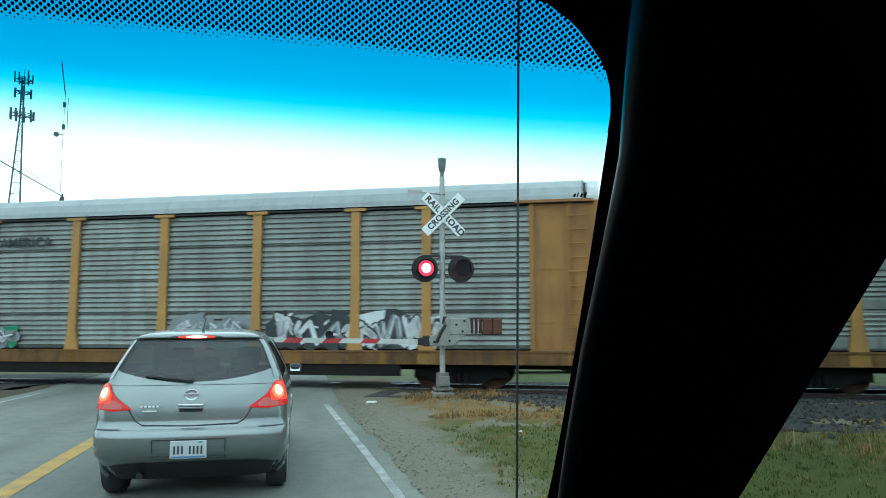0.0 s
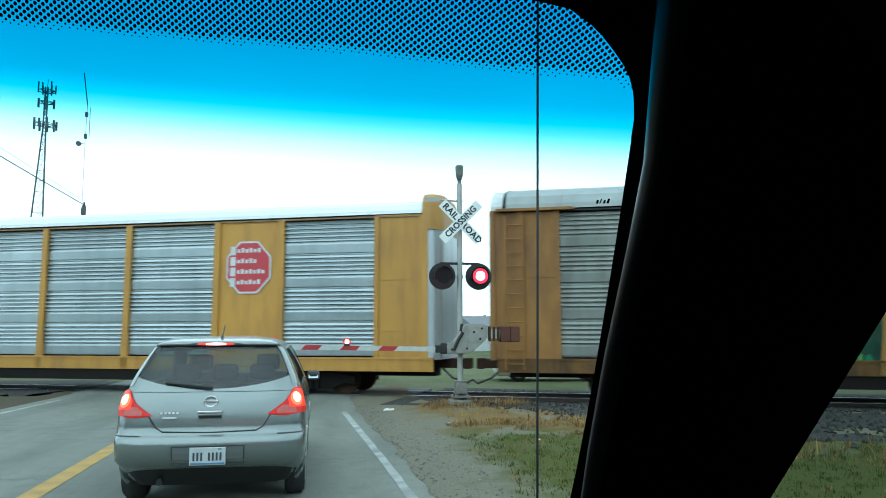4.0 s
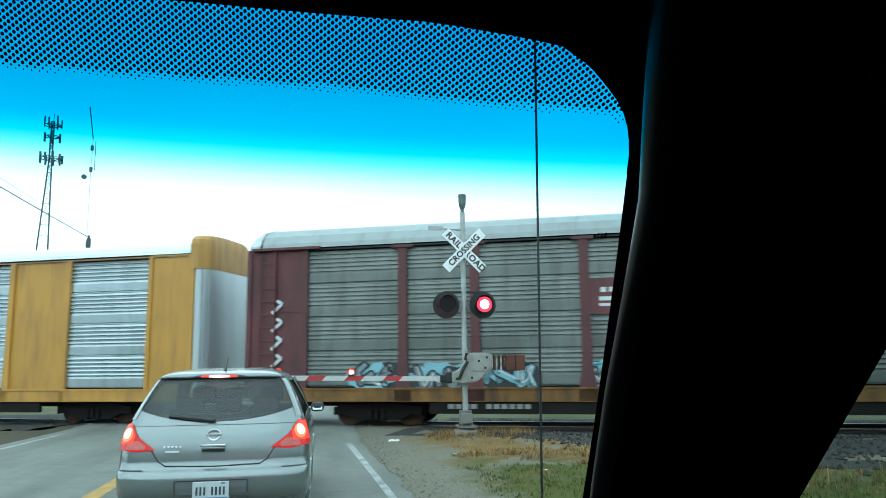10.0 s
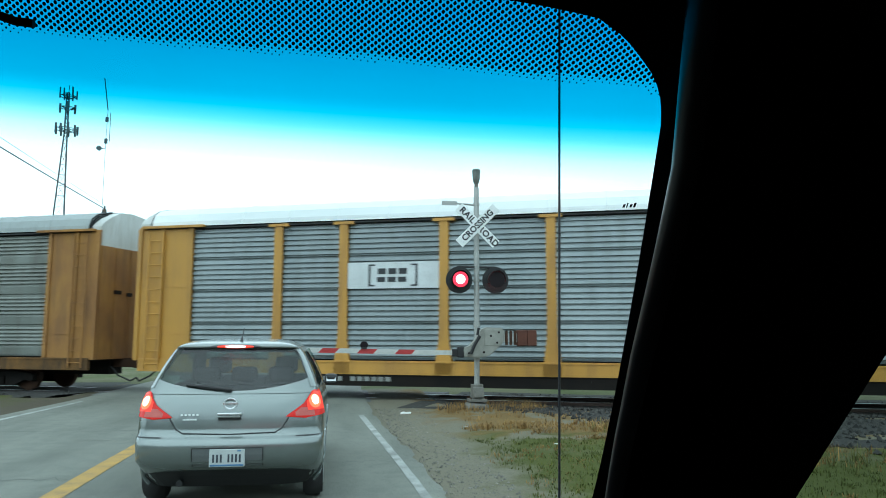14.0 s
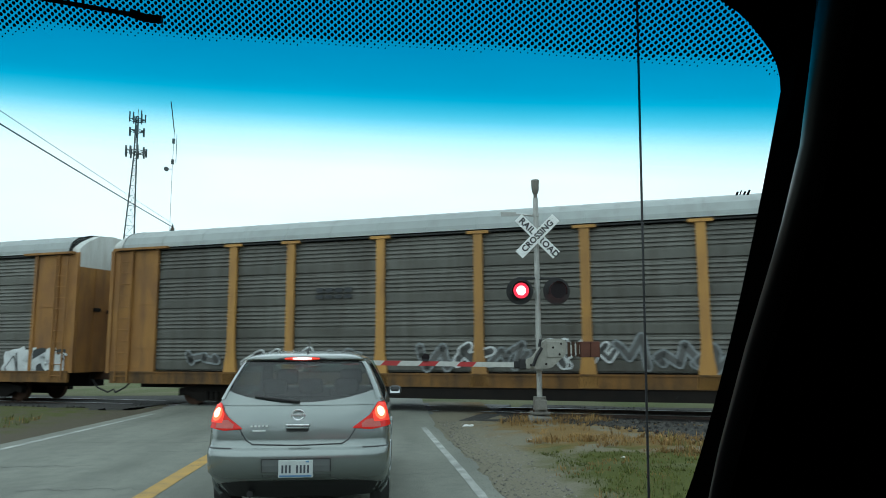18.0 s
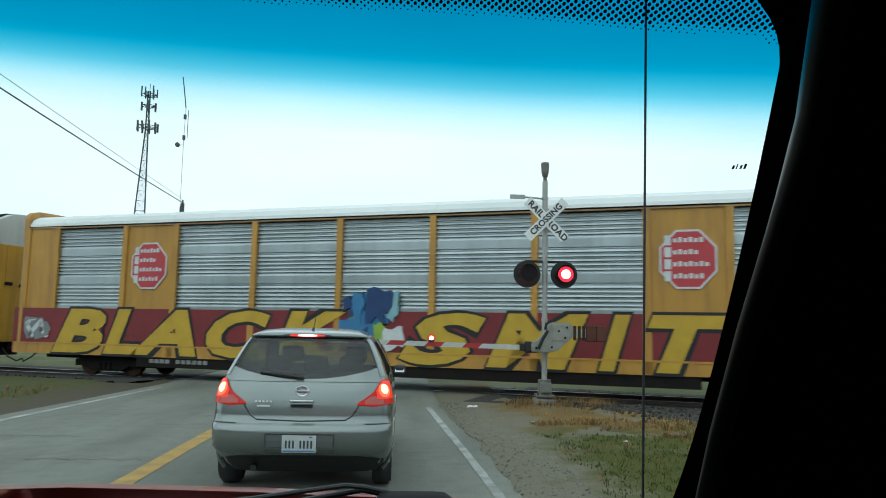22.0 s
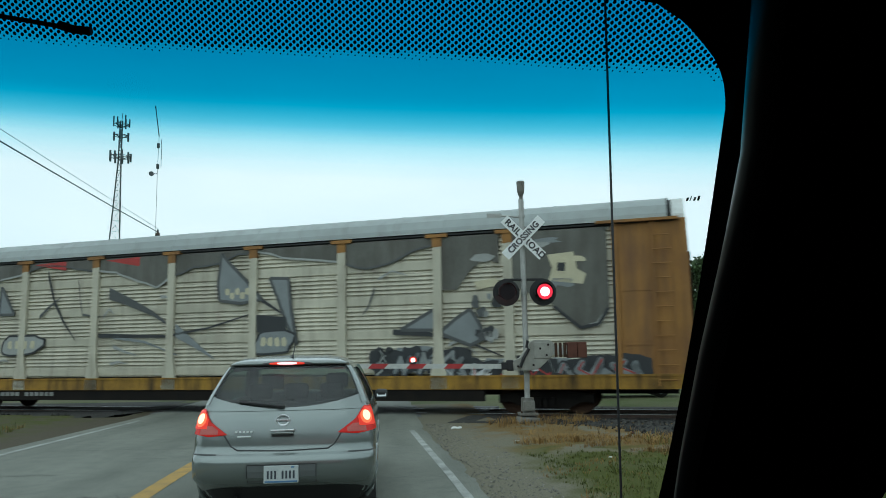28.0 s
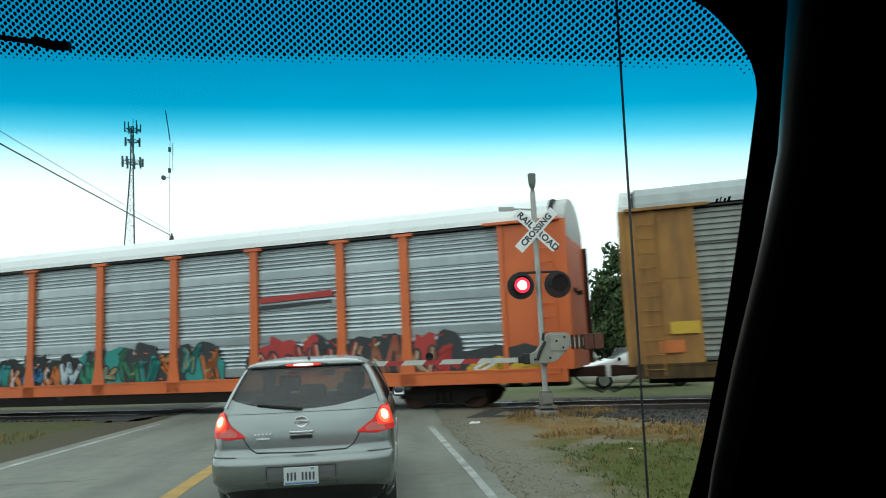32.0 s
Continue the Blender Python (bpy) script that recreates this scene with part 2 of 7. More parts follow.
M["silver"] = mat("silver_door_steel", (0.62, 0.65, 0.66), (0.42, 0.45, 0.46), 0.35, metal=0.5, scale=1.2, fine=9, stretch=(1, 1, 0.2))
M["iron"] = mat("black_iron", (0.011, 0.0105, 0.010), (0.02, 0.016, 0.013), 0.85, spec=0.12, scale=3)
M["rust"] = mat("rusty_iron", (0.075, 0.04, 0.024), (0.034, 0.023, 0.018), 0.85, spec=0.15, scale=4)
M["hose"] = mat("black_rubber", (0.02, 0.02, 0.021), None, 0.7)
M["car_silver"] = mat("silver_grey_car_paint", (0.232, 0.256, 0.247), (0.205, 0.228, 0.22), 0.26, metal=0.6, scale=2, coat=0.6)
M["car_black"] = mat("black_plastic", (0.018, 0.018, 0.019), None, 0.5)
M["chrome"] = mat("chrome", (0.75, 0.76, 0.77), None, 0.32, metal=1.0)
M["tyre"] = mat("tyre_rubber", (0.02, 0.02, 0.021), (0.035, 0.034, 0.033), 0.85)
M["mirror_pane"] = mat("mirror_pane", (0.42, 0.44, 0.45), None, 0.06, metal=1.0, scale=3)
M["alloy"] = mat("wheel_alloy", (0.45, 0.46, 0.47), None, 0.35, metal=0.8)
M["tail_lit"] = mat("lit_red_lens", (0.6, 0.03, 0.02), None, 0.2, spec=0.3, emit=(1.0, 0.05, 0.018), emit_power=0.85)
M["tail_hot"] = mat("glowing_brake_lamp", (0.8, 0.2, 0.1), None, 0.2, emit=(1.0, 0.55, 0.34), emit_power=3.6)
M["tail_pink"] = mat("hot_pink_brake_lamp", (0.8, 0.3, 0.3), None, 0.2, emit=(1.0, 0.5, 0.48), emit_power=3.2)
M["tail_warm"] = mat("warm_lamp_reflector", (0.6, 0.06, 0.03), None, 0.2, spec=0.3, emit=(1.0, 0.16, 0.055), emit_power=1.7)
M["tail_red"] = mat("red_lens", (0.30, 0.012, 0.01), (0.24, 0.01, 0.008), 0.25, scale=9, spec=0.3, emit=(1.0, 0.02, 0.012), emit_power=0.42)
M["tail_clear"] = mat("pinkish_clear_lens", (0.50, 0.12, 0.10), (0.40, 0.07, 0.06), 0.2, scale=12, spec=0.4)
M["plate"] = mat("number_plate", (0.50, 0.53, 0.52), (0.40, 0.43, 0.43), 0.5, scale=14)
M["plate_ink"] = mat("dark_plate_ink", (0.045, 0.055, 0.07), None, 0.5)
M["plate_blue"] = mat("blue_plate_edge", (0.09, 0.2, 0.36), None, 0.5)
M["seat"] = mat("dark_grey_fabric", (0.05, 0.05, 0.052), (0.035, 0.035, 0.036), 0.95, fine=120, spec=0.03)
M["sill_soot"] = mat("sooty_yellow_sill", (0.13, 0.078, 0.026), (0.05, 0.034, 0.02), 0.8, spec=0.2, scale=1.1, fine=14, vary=0.1, streak=(0.025, 0.02, 0.016), streak_amount=1.0)
M["lining"] = mat("dark_cabin_cloth", (0.025, 0.026, 0.026), (0.018, 0.018, 0.018), 1.0, fine=120, spec=0.0)
M["mast"] = mat("galvanised_mast", (0.43, 0.43, 0.41), (0.30, 0.30, 0.28), 0.45, metal=0.3, scale=5, fine=40)
M["foot_grey"] = mat("stained_cast_iron", (0.21, 0.2, 0.175), (0.10, 0.094, 0.08), 0.65, scale=7, fine=40, bump=0.08)
M["mast_box"] = mat("grey_cast_box", (0.33, 0.325, 0.285), (0.21, 0.205, 0.18), 0.6, scale=6, fine=40, bump=0.06)
M["sign_white"] = mat("white_sign_sheet", (0.82, 0.83, 0.82), (0.72, 0.73, 0.72), 0.5, scale=9)
M["ink"] = mat("black_sign_paint", (0.02, 0.02, 0.022), None, 0.6)
M["signal_black"] = mat("black_signal_disc", (0.010, 0.010, 0.011), (0.018, 0.0175, 0.0175), 0.7, scale=8)
M["signal_dark"] = mat("unlit_red_lens", (0.010, 0.006, 0.008), None, 0.5, spec=0.2)
M["signal_red"] = mat("lit_signal_lens", (0.6, 0.02, 0.03), None, 0.3, emit=(1.0, 0.02, 0.06), emit_power=1.6)
M["signal_hot"] = mat("lit_signal_bulb", (0.9, 0.6, 0.6), None, 0.3, emit=(1.0, 0.82, 0.82), emit_power=4.0)
M["weight_rust"] = mat("rust_brown_weight", (0.13, 0.055, 0.038), (0.075, 0.035, 0.026), 0.85, spec=0.2, scale=5)
M["gate_red"] = mat("red_reflective_sheet", (0.42, 0.03, 0.032), (0.3, 0.025, 0.025), 0.5, scale=9)
M["gate_white"] = mat("white_reflective_sheet", (0.55, 0.55, 0.52), (0.4, 0.4, 0.38), 0.5, scale=9)
M["concrete"] = mat("concrete", (0.22, 0.21, 0.185), (0.10, 0.096, 0.085), 0.9, scale=5, fine=60, bump=0.3)
M["wood"] = mat("weathered_pole_timber", (0.15, 0.11, 0.08), (0.08, 0.06, 0.045), 0.9, stretch=(6, 6, 0.6), scale=4)
M["wire"] = mat("black_cable", (0.02, 0.02, 0.022), None, 0.6)
M["tower"] = mat("tower_steel", (0.10, 0.115, 0.12), (0.06, 0.07, 0.075), 0.7, metal=0.2)
M["bark"] = mat("bark", (0.10, 0.075, 0.055), (0.05, 0.04, 0.03), 0.95, stretch=(5, 5, 0.8), scale=4)
M["leaf"] = mat("tree_leaves", (0.06, 0.095, 0.03), (0.03, 0.055, 0.018), 0.8, island=0.45, scale=0.4)
M["leaf_far"] = mat("far_tree_leaves", (0.05, 0.07, 0.032), (0.03, 0.045, 0.022), 0.9, island=0.35, scale=0.1)
M["white_wall"] = mat("white_siding", (0.72, 0.73, 0.72), (0.6, 0.61, 0.6), 0.6, scale=2)
M["grey_roofing"] = mat("grey_roofing", (0.2, 0.2, 0.21), (0.14, 0.14, 0.15), 0.8, scale=2)
M["dark_glass"] = mat("dark_window", (0.03, 0.035, 0.04), None, 0.15)
M["car_red"] = mat("red_car_paint", (0.36, 0.018, 0.022), (0.33, 0.016, 0.02), 0.3, scale=2, coat=0.7)
M["cowl"] = mat("matt_black_cowl_plastic", (0.007, 0.007, 0.0075), (0.005, 0.005, 0.005), 0.75, spec=0.2)
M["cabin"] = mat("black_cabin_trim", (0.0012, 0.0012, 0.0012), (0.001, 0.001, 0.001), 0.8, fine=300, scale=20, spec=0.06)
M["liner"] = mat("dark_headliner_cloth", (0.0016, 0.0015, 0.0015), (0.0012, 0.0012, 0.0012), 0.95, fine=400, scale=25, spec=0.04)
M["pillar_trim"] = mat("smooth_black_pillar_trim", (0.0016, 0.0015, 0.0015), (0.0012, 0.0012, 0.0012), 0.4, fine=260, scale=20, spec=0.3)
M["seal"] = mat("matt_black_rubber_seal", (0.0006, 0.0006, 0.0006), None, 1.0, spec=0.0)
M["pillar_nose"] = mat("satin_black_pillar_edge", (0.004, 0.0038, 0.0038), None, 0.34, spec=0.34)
M["frit"] = mat("black_ceramic_frit", (0.004, 0.004, 0.005), None, 0.6, spec=0.1)
M["grit"] = mat("pale_gravel", (0.2, 0.19, 0.16), (0.12, 0.115, 0.1), 0.9, island=0.4)
M["litter"] = mat("white_paper_litter", (0.6, 0.6, 0.57), None, 0.7)
GLASS_CAR, _ = clear_glass("tinted_car_glass", (0.36, 0.46, 0.42), 0.065, 0.32)
GLASS_CAR_FRONT, _ = clear_glass("car_glass", (0.6, 0.66, 0.64), 0.05)
GLASS_SIDE, _ = clear_glass("view_darkening_side_glass", (0.58, 0.65, 0.62), 0.02)
GLASS_SHADE, shade_bsdf = clear_glass("windscreen_glass_with_blue_shade_band", (1, 1, 1), 0.012)
gn, gl_ = GLASS_SHADE.node_tree.nodes, GLASS_SHADE.node_tree.links
gco, gsep, gma = gn.new("ShaderNodeTexCoord"), gn.new("ShaderNodeSeparateXYZ"), gn.new("ShaderNodeMath")
gma.operation = "MULTIPLY_ADD"
gma.inputs[1].default_value = 0.06
gramp_in, gramp = gn.new("ShaderNodeMapRange"), gn.new("ShaderNodeValToRGB")
gramp_in.inputs["From Min"].default_value, gramp_in.inputs["From Max"].default_value = 1.755, 1.893
gramp.color_ramp.interpolation = "B_SPLINE"
els = gramp.color_ramp.elements
els[0].position, els[0].color = 0.06, (0.90, 0.96, 0.94, 1)
els[1].position, els[1].color = 1.0, (0.0, 0.17, 0.335, 1)
for pos, c in ((0.22, (0.55, 0.86, 0.90)), (0.34, (0.07, 0.53, 0.70)), (0.5, (0.004, 0.27, 0.465))):
    e = els.new(pos)
    e.color = (*c, 1)
gl_.new(gco.outputs["Object"], gsep.inputs[0])
gl_.new(gsep.outputs["X"], gma.inputs[0]), gl_.new(gsep.outputs["Z"], gma.inputs[2])
gl_.new(gma.outputs[0], gramp_in.inputs["Value"]), gl_.new(gramp_in.outputs["Result"], gramp.inputs["Fac"])
gl_.new(gramp.outputs["Color"], shade_bsdf.inputs["Color"])


# ---- small building helpers ----
def part(name, bm, material, parent=None, label="", smooth=False):
    me = bpy.data.meshes.new(name)
    bm.to_mesh(me)
    bm.free()
    me.materials.append(material)
    if smooth:
        for p in me.polygons:
            p.use_smooth = True
    ob = new(name, me)
    if parent is not None:
        ob.parent = parent
    if label:
        tagged(ob, label)
    return ob


def share(name, ob, parent, m=None):
    """Another object on the same mesh."""
    o = new(name, ob.data)
    o.parent = parent
    if m is not None:
        o.matrix_basis = m
    return o


def thing(name, m, label, category, group="", kind=""):
    return_ob = new(name)
    return_ob.matrix_basis = m
    return tagged(return_ob, label, category, group, kind)


def box(bm, x0, x1, y0, y1, z0, z1, bev=0.0):
    v = bmesh.ops.create_cube(bm, size=1.0, matrix=Matrix.Translation(((x0 + x1) / 2, (y0 + y1) / 2, (z0 + z1) / 2)) @ Matrix.Diagonal((x1 - x0, y1 - y0, z1 - z0, 1)))["verts"]
    if bev:
        es = list({e for q in v for e in q.link_edges})
        bmesh.ops.bevel(bm, geom=es, offset=bev, segments=2, profile=0.5, affect="EDGES")
    return bm


def cyl(bm, p, q, r, r2=None, n=14):
    p, q = Vector(p), Vector(q)
    d = q - p
    m = Matrix.Translation((p + q) / 2) @ d.to_track_quat("Z", "Y").to_matrix().to_4x4()
    bmesh.ops.create_cone(bm, cap_ends=True, segments=n, radius1=r, radius2=r if r2 is None else r2, depth=d.length, matrix=m)
    return bm


def tube(bm, pts, r, n=8):
    """A round tube along points."""
    pts = [Vector(p) for p in pts]
    rings = []
    for i, p in enumerate(pts):
        d = (pts[min(i + 1, len(pts) - 1)] - pts[max(i - 1, 0)]).normalized()
        a = d.orthogonal().normalized() if abs(d.z) > 0.95 else d.cross(Vector((0, 0, 1))).normalized()
        b = d.cross(a)
        rings.append([bm.verts.new(p + r * (math.cos(t) * a + math.sin(t) * b)) for t in (2 * math.pi * k / n for k in range(n))])
    for r0, r1 in zip(rings, rings[1:]):
        for k in range(n):
            bm.faces.new((r0[k], r0[(k + 1) % n], r1[(k + 1) % n], r1[k]))
    bm.faces.new(rings[0][::-1]), bm.faces.new(rings[-1])
    return bm


def prism(bm, poly, y0, y1):
    """A polygon in x and z drawn out between y0 and y1."""
    a = [bm.verts.new((x, y0, z)) for x, z in poly]
    b = [bm.verts.new((x, y1, z)) for x, z in poly]
    bm.faces.new(a), bm.faces.new(b[::-1])
    for i in range(len(a)):
        j = (i + 1) % len(a)
        bm.faces.new((a[j], a[i], b[i], b[j]))
    bmesh.ops.recalc_face_normals(bm, faces=bm.faces)
    return bm


def sheet(bm, rows, close=False):
    """Faces between rows of points."""
    vs = [[bm.verts.new(p) for p in r] for r in rows]
    for a, b in zip(vs, vs[1:]):
        for i in range(len(a) - 1):
            bm.faces.new((a[i], a[i + 1], b[i + 1], b[i]))
    return vs


def B():
    return bmesh.new()


def lerp(table, v):
    return float(np.interp(v, [a for a, _ in table], [b for _, b in table]))


def lettering(name, words, size, material, parent, m, depth=0.004, shear=0.0, bold=0.0, space=1.0, label=""):
    """Words in the built-in font as a mesh of their own, centred on the pose m."""
    cu = bpy.data.curves.new(name, "FONT")
    cu.body, cu.size, cu.extrude, cu.shear, cu.offset, cu.space_character = words, size, depth, shear, bold, space
    cu.align_x, cu.align_y, cu.resolution_u = "CENTER", "CENTER", 3
    tmp = bpy.data.objects.new(name, cu)
    scene.collection.objects.link(tmp)
    me = bpy.data.meshes.new_from_object(tmp.evaluated_get(bpy.context.evaluated_depsgraph_get()))
    bpy.data.objects.remove(tmp)
    bpy.data.curves.remove(cu)
    me.materials.clear()
    me.materials.append(material)
    ob = new(name, me)
    ob.parent, ob.matrix_basis = parent, m
    if label:
        tagged(ob, label)
    return ob


# ---- the lie of the land: the track crosses the road on the skew ----
SKEW = 21.9
DIR = Vector((math.cos(radians(SKEW)), -math.sin(radians(SKEW)), 0))
NRM = Vector((math.sin(radians(SKEW)), math.cos(radians(SKEW)), 0))
TRACK_N, RAIL_Z = 20.55, -0.118
ROAD_L, ROAD_R = -6.75, 1.12


def on_track(s, n=TRACK_N, z=RAIL_Z):
    p = DIR * s + NRM * n
    return pose(p.x, p.y, z, 0, 0, -SKEW)


def land(x, y):
    """The height of the ground."""
    n = x * NRM.x + y * NRM.y
    z = lerp([(9, 0.0), (17.5, -0.11), (60, -0.14), (200, -0.3)], n)
    d = max(ROAD_L - x, x - ROAD_R - 0.6, 0.0)
    if d > 0 and n < 18:
        z += 0.10 * min(d / 1.5, 1.0) * lerp([(6, 0.0), (11, 0.6), (15, 1.0), (16.8, 0.9), (18, 0)], n)
    if n > 17.0 and not ROAD_L - 1.2 < x < ROAD_R + 1.6:
        z = min(z, lerp([(17.0, -0.13), (18.2, -0.30), (23.0, -0.32), (26, -0.2), (60, -0.14), (200, -0.3)], n))
    if n < 40:
        z += 0.025 * noise.noise(Vector((x * 0.6, y * 0.6, 0))) * min(d, 1)
    return z


def bank(x, y):
    """The top of the ballast where it lies over the ground."""
    n = x * NRM.x + y * NRM.y
    return max(land(x, y), lerp([(16.4, -0.5), (17.2, RAIL_Z - 0.16), (18.4, RAIL_Z - 0.10), (22.7, RAIL_Z - 0.10), (24.3, -0.4)], n))


# ---- the ground ----
def ground_material():
    m = bpy.data.materials.new("verge_soil_and_grass")
    m.use_nodes = True
    n, l = m.node_tree.nodes, m.node_tree.links
    b = n["Principled BSDF"]
    b.inputs["Roughness"].default_value = 0.95
    b.inputs["Specular IOR Level"].default_value = 0.2
    co = n.new("ShaderNodeTexCoord")
    sep = n.new("ShaderNodeSeparateXYZ")
    l.new(co.outputs["Object"], sep.inputs[0])

    def noise_tex(sc, detail=4.0):
        t = n.new("ShaderNodeTexNoise")
        t.inputs["Scale"].default_value, t.inputs["Detail"].default_value = sc, detail
        l.new(co.outputs["Object"], t.inputs["Vector"])
        return t.outputs["Fac"]

    def math_(op, a, c):
        t = n.new("ShaderNodeMath")
        t.operation = op
        for i, v in enumerate((a, c)):
            if isinstance(v, (int, float)):
                t.inputs[i].default_value = v
            else:
                l.new(v, t.inputs[i])
        return t.outputs[0]

    def ramp(v, lo, hi):
        t = n.new("ShaderNodeMapRange")
        t.inputs["From Min"].default_value, t.inputs["From Max"].default_value = lo, hi
        l.new(v, t.inputs["Value"])
        return t.outputs["Result"]

    def mixed(fac, a, c):
        t = n.new("ShaderNodeMix")
        t.data_type = "RGBA"
        l.new(fac, t.inputs["Factor"])
        for key, v in (("A", a), ("B", c)):
            if isinstance(v, tuple):
                t.inputs[key].default_value = (*v, 1)
            else:
                l.new(v, t.inputs[key])
        return t.outputs["Result"]

    big, mid, fine = noise_tex(0.35), noise_tex(2.2), noise_tex(38.0, 6.0)
    across = math_("ADD", math_("MULTIPLY", sep.outputs["X"], NRM.x), math_("MULTIPLY", sep.outputs["Y"], NRM.y))
    gravel = mixed(fine, (0.108, 0.099, 0.073), (0.205, 0.188, 0.138))
    soil = mixed(fine, (0.05, 0.043, 0.03), (0.105, 0.09, 0.064))
    green = mixed(fine, (0.038, 0.046, 0.009), (0.088, 0.096, 0.020))
    dry = mixed(fine, (0.09, 0.060, 0.024), (0.23, 0.150, 0.056))
    # gravel at the road's edge, then worn soil, then grass that is dry near the track and green further off
    off = math_("ADD", sep.outputs["X"], math_("MULTIPLY", math_("SUBTRACT", mid, 0.5), 1.6))
    grass = mixed(ramp(math_("ADD", across, math_("MULTIPLY", math_("SUBTRACT", mid, 0.5), 4.0)), 11.2, 13.2), green, dry)
    bare = ramp(noise_tex(1.1, 6.0), 0.50, 0.60)
    grass = mixed(math_("MULTIPLY", bare, ramp(across, 10.0, 12.5)), grass, gravel)
    verge = mixed(ramp(math_("ADD", off, math_("MULTIPLY", math_("SUBTRACT", big, 0.5), 1.4)), 1.7, 2.45), gravel, grass)
    left = mixed(ramp(math_("ADD", off, math_("MULTIPLY", math_("SUBTRACT", big, 0.5), 2.0)), -8.4, -7.2), mixed(ramp(mid, 0.42, 0.66), green, soil), soil)
    near = mixed(ramp(sep.outputs["X"], -3.0, -2.0), left, verge)
    beyond = mixed(ramp(big, 0.35, 0.65), (0.075, 0.095, 0.032), (0.13, 0.125, 0.07))
    col = mixed(ramp(across, 22.6, 23.4), near, beyond)
    l.new(col, b.inputs["Base Color"])
    bp = n.new("ShaderNodeBump")
    bp.inputs["Strength"].default_value, bp.inputs["Distance"].default_value = 0.6, 0.03
    l.new(fine, bp.inputs["Height"])
    l.new(bp.outputs["Normal"], b.inputs["Normal"])
    return m


def axis(parts_):
    out = []
    for a, b, n in parts_:
        out += [a + (b - a) * i / n for i in range(n)]
    return out + [parts_[-1][1]]


GX = axis([(-3000, -200, 6), (-200, -30, 10), (-30, 30, 90), (30, 200, 10), (200, 3000, 6)])
GY = axis([(-3000, -150, 5), (-150, -10, 8), (-10, 45, 80), (45, 200, 12), (200, 3000, 6)])
bm = B()
sheet(bm, [[(x, y, land(x, y) - 0.03 * (ROAD_L - 0.15 < x < ROAD_R + 0.1)) for x in GX] for y in GY])
tagged(part("ground", bm, ground_material(), smooth=True), "gravel verge with dry and green grass beside the road", "ground", kind="structure")

# the road, a strip that follows the land
ROAD_Y = axis([(-200, -10, 6), (-10, 3, 13), (3, 18, 120), (18, 60, 42), (60, 400, 10)])


def road_edge(y):
    """The right-hand edge draws in a little towards the crossing."""
    return lerp([(-10, 1.30), (7, 1.17), (15.8, 0.86), (30, 0.9)], y) + 0.10 * noise.noise(Vector((y * 0.9, 5, 0))) + 0.06 * noise.noise(Vector((y * 3.7, 6, 0)))


def strip(x0f, x1f, ys, lift, cols=8):
    b_ = B()
    sheet(b_, [[(x0f(y) + (x1f(y) - x0f(y)) * i / cols, y, lerp([(9, 0.0), (17.5, -0.11), (60, -0.14), (200, -0.3)],
          (x0f(y) + (x1f(y) - x0f(y)) * i / cols) * NRM.x + y * NRM.y) + lift) for i in range(cols + 1)] for y in ys])
    return b_


road = part("road", strip(lambda y: ROAD_L, lambda y: road_edge(y), ROAD_Y, 0.012), M["asphalt"])
tagged(road, "worn grey asphalt two-lane road with fine cracks", "road", kind="structure")


def line_thing(name, x0f, x1f, y0, y1, material, label, n=40):
    ob_ = part(name, strip(x0f, x1f, [y0 + (y1 - y0) * i / n for i in range(n + 1)], 0.017, 1), material)
    return tagged(ob_, label, "road marking", kind="structure")


def mid_line(y):
    return -2.64 - 0.012 * y


line_thing("centre_line", lambda y: mid_line(y) - 0.11, lambda y: mid_line(y) + 0.11, -40, 15.5, M["line_yellow"], "worn yellow centre line painted on the road")
line_thing("edge_line", lambda y: lerp([(-40, 1.01), (7, 0.89), (15.9, 0.52)], y) + 0.008 * noise.noise(Vector((y * 2.3, 1, 0))), lambda y: lerp([(-40, 1.11), (7, 0.99), (15.9, 0.64)], y) + 0.014 * noise.noise(Vector((y * 3.1, 2, 0))), -40, 15.9, M["line_white"], "worn white edge line painted on the road", 220)
line_thing("edge_line", lambda y: -6.42, lambda y: -6.30, -40, 20.2, M["line_white"], "worn white edge line painted on the road")
random.seed(5)
for y0, xa, xb in ((4.2, -6.6, -3.4), (6.3, -4.7, -2.95), (8.9, -4.3, -2.9), (10.7, -6.6, -4.2), (12.1, -3.9, -2.85), (13.4, -5.8, -1.2), (9.6, 0.1, 0.85), (27.0, -6.4, 0.8)):
    b_ = B()
    pts = [(xa + (xb - xa) * i / 24, y0 + 0.16 * noise.noise(Vector((i * 0.5, y0, 0))) + 0.05 * noise.noise(Vector((i * 2.3, y0, 4)))) for i in range(25)]
    w_ = 0.005 + 0.005 * random.random()
    zz = [lerp([(9, 0.0), (17.5, -0.11), (60, -0.14)], x * NRM.x + y * NRM.y) + 0.0165 for x, y in pts]
    sheet(b_, [[(x, y - w_, z) for (x, y), z in zip(pts, zz)], [(x, y + w_, z) for (x, y), z in zip(pts, zz)]])
    tagged(part("sealed_crack", b_, M["tar"]), "dark sealed crack across the asphalt", "road crack", kind="structure")

# ---- the railway ----
S0, S1 = -520.0, 520.0


CROSS_S = (-14.6, -6.2)  # where the road lies over the track


def spill(s):
    return lerp([(-3, 16.6), (-1.5, 15.2), (0.0, 13.4), (2.0, 12.0), (3.0, 11.5), (8, 11.5), (30, 13.0), (60, 16.6)], s) + 0.35 * noise.noise(Vector((s * 1.1, 3.3, 0)))


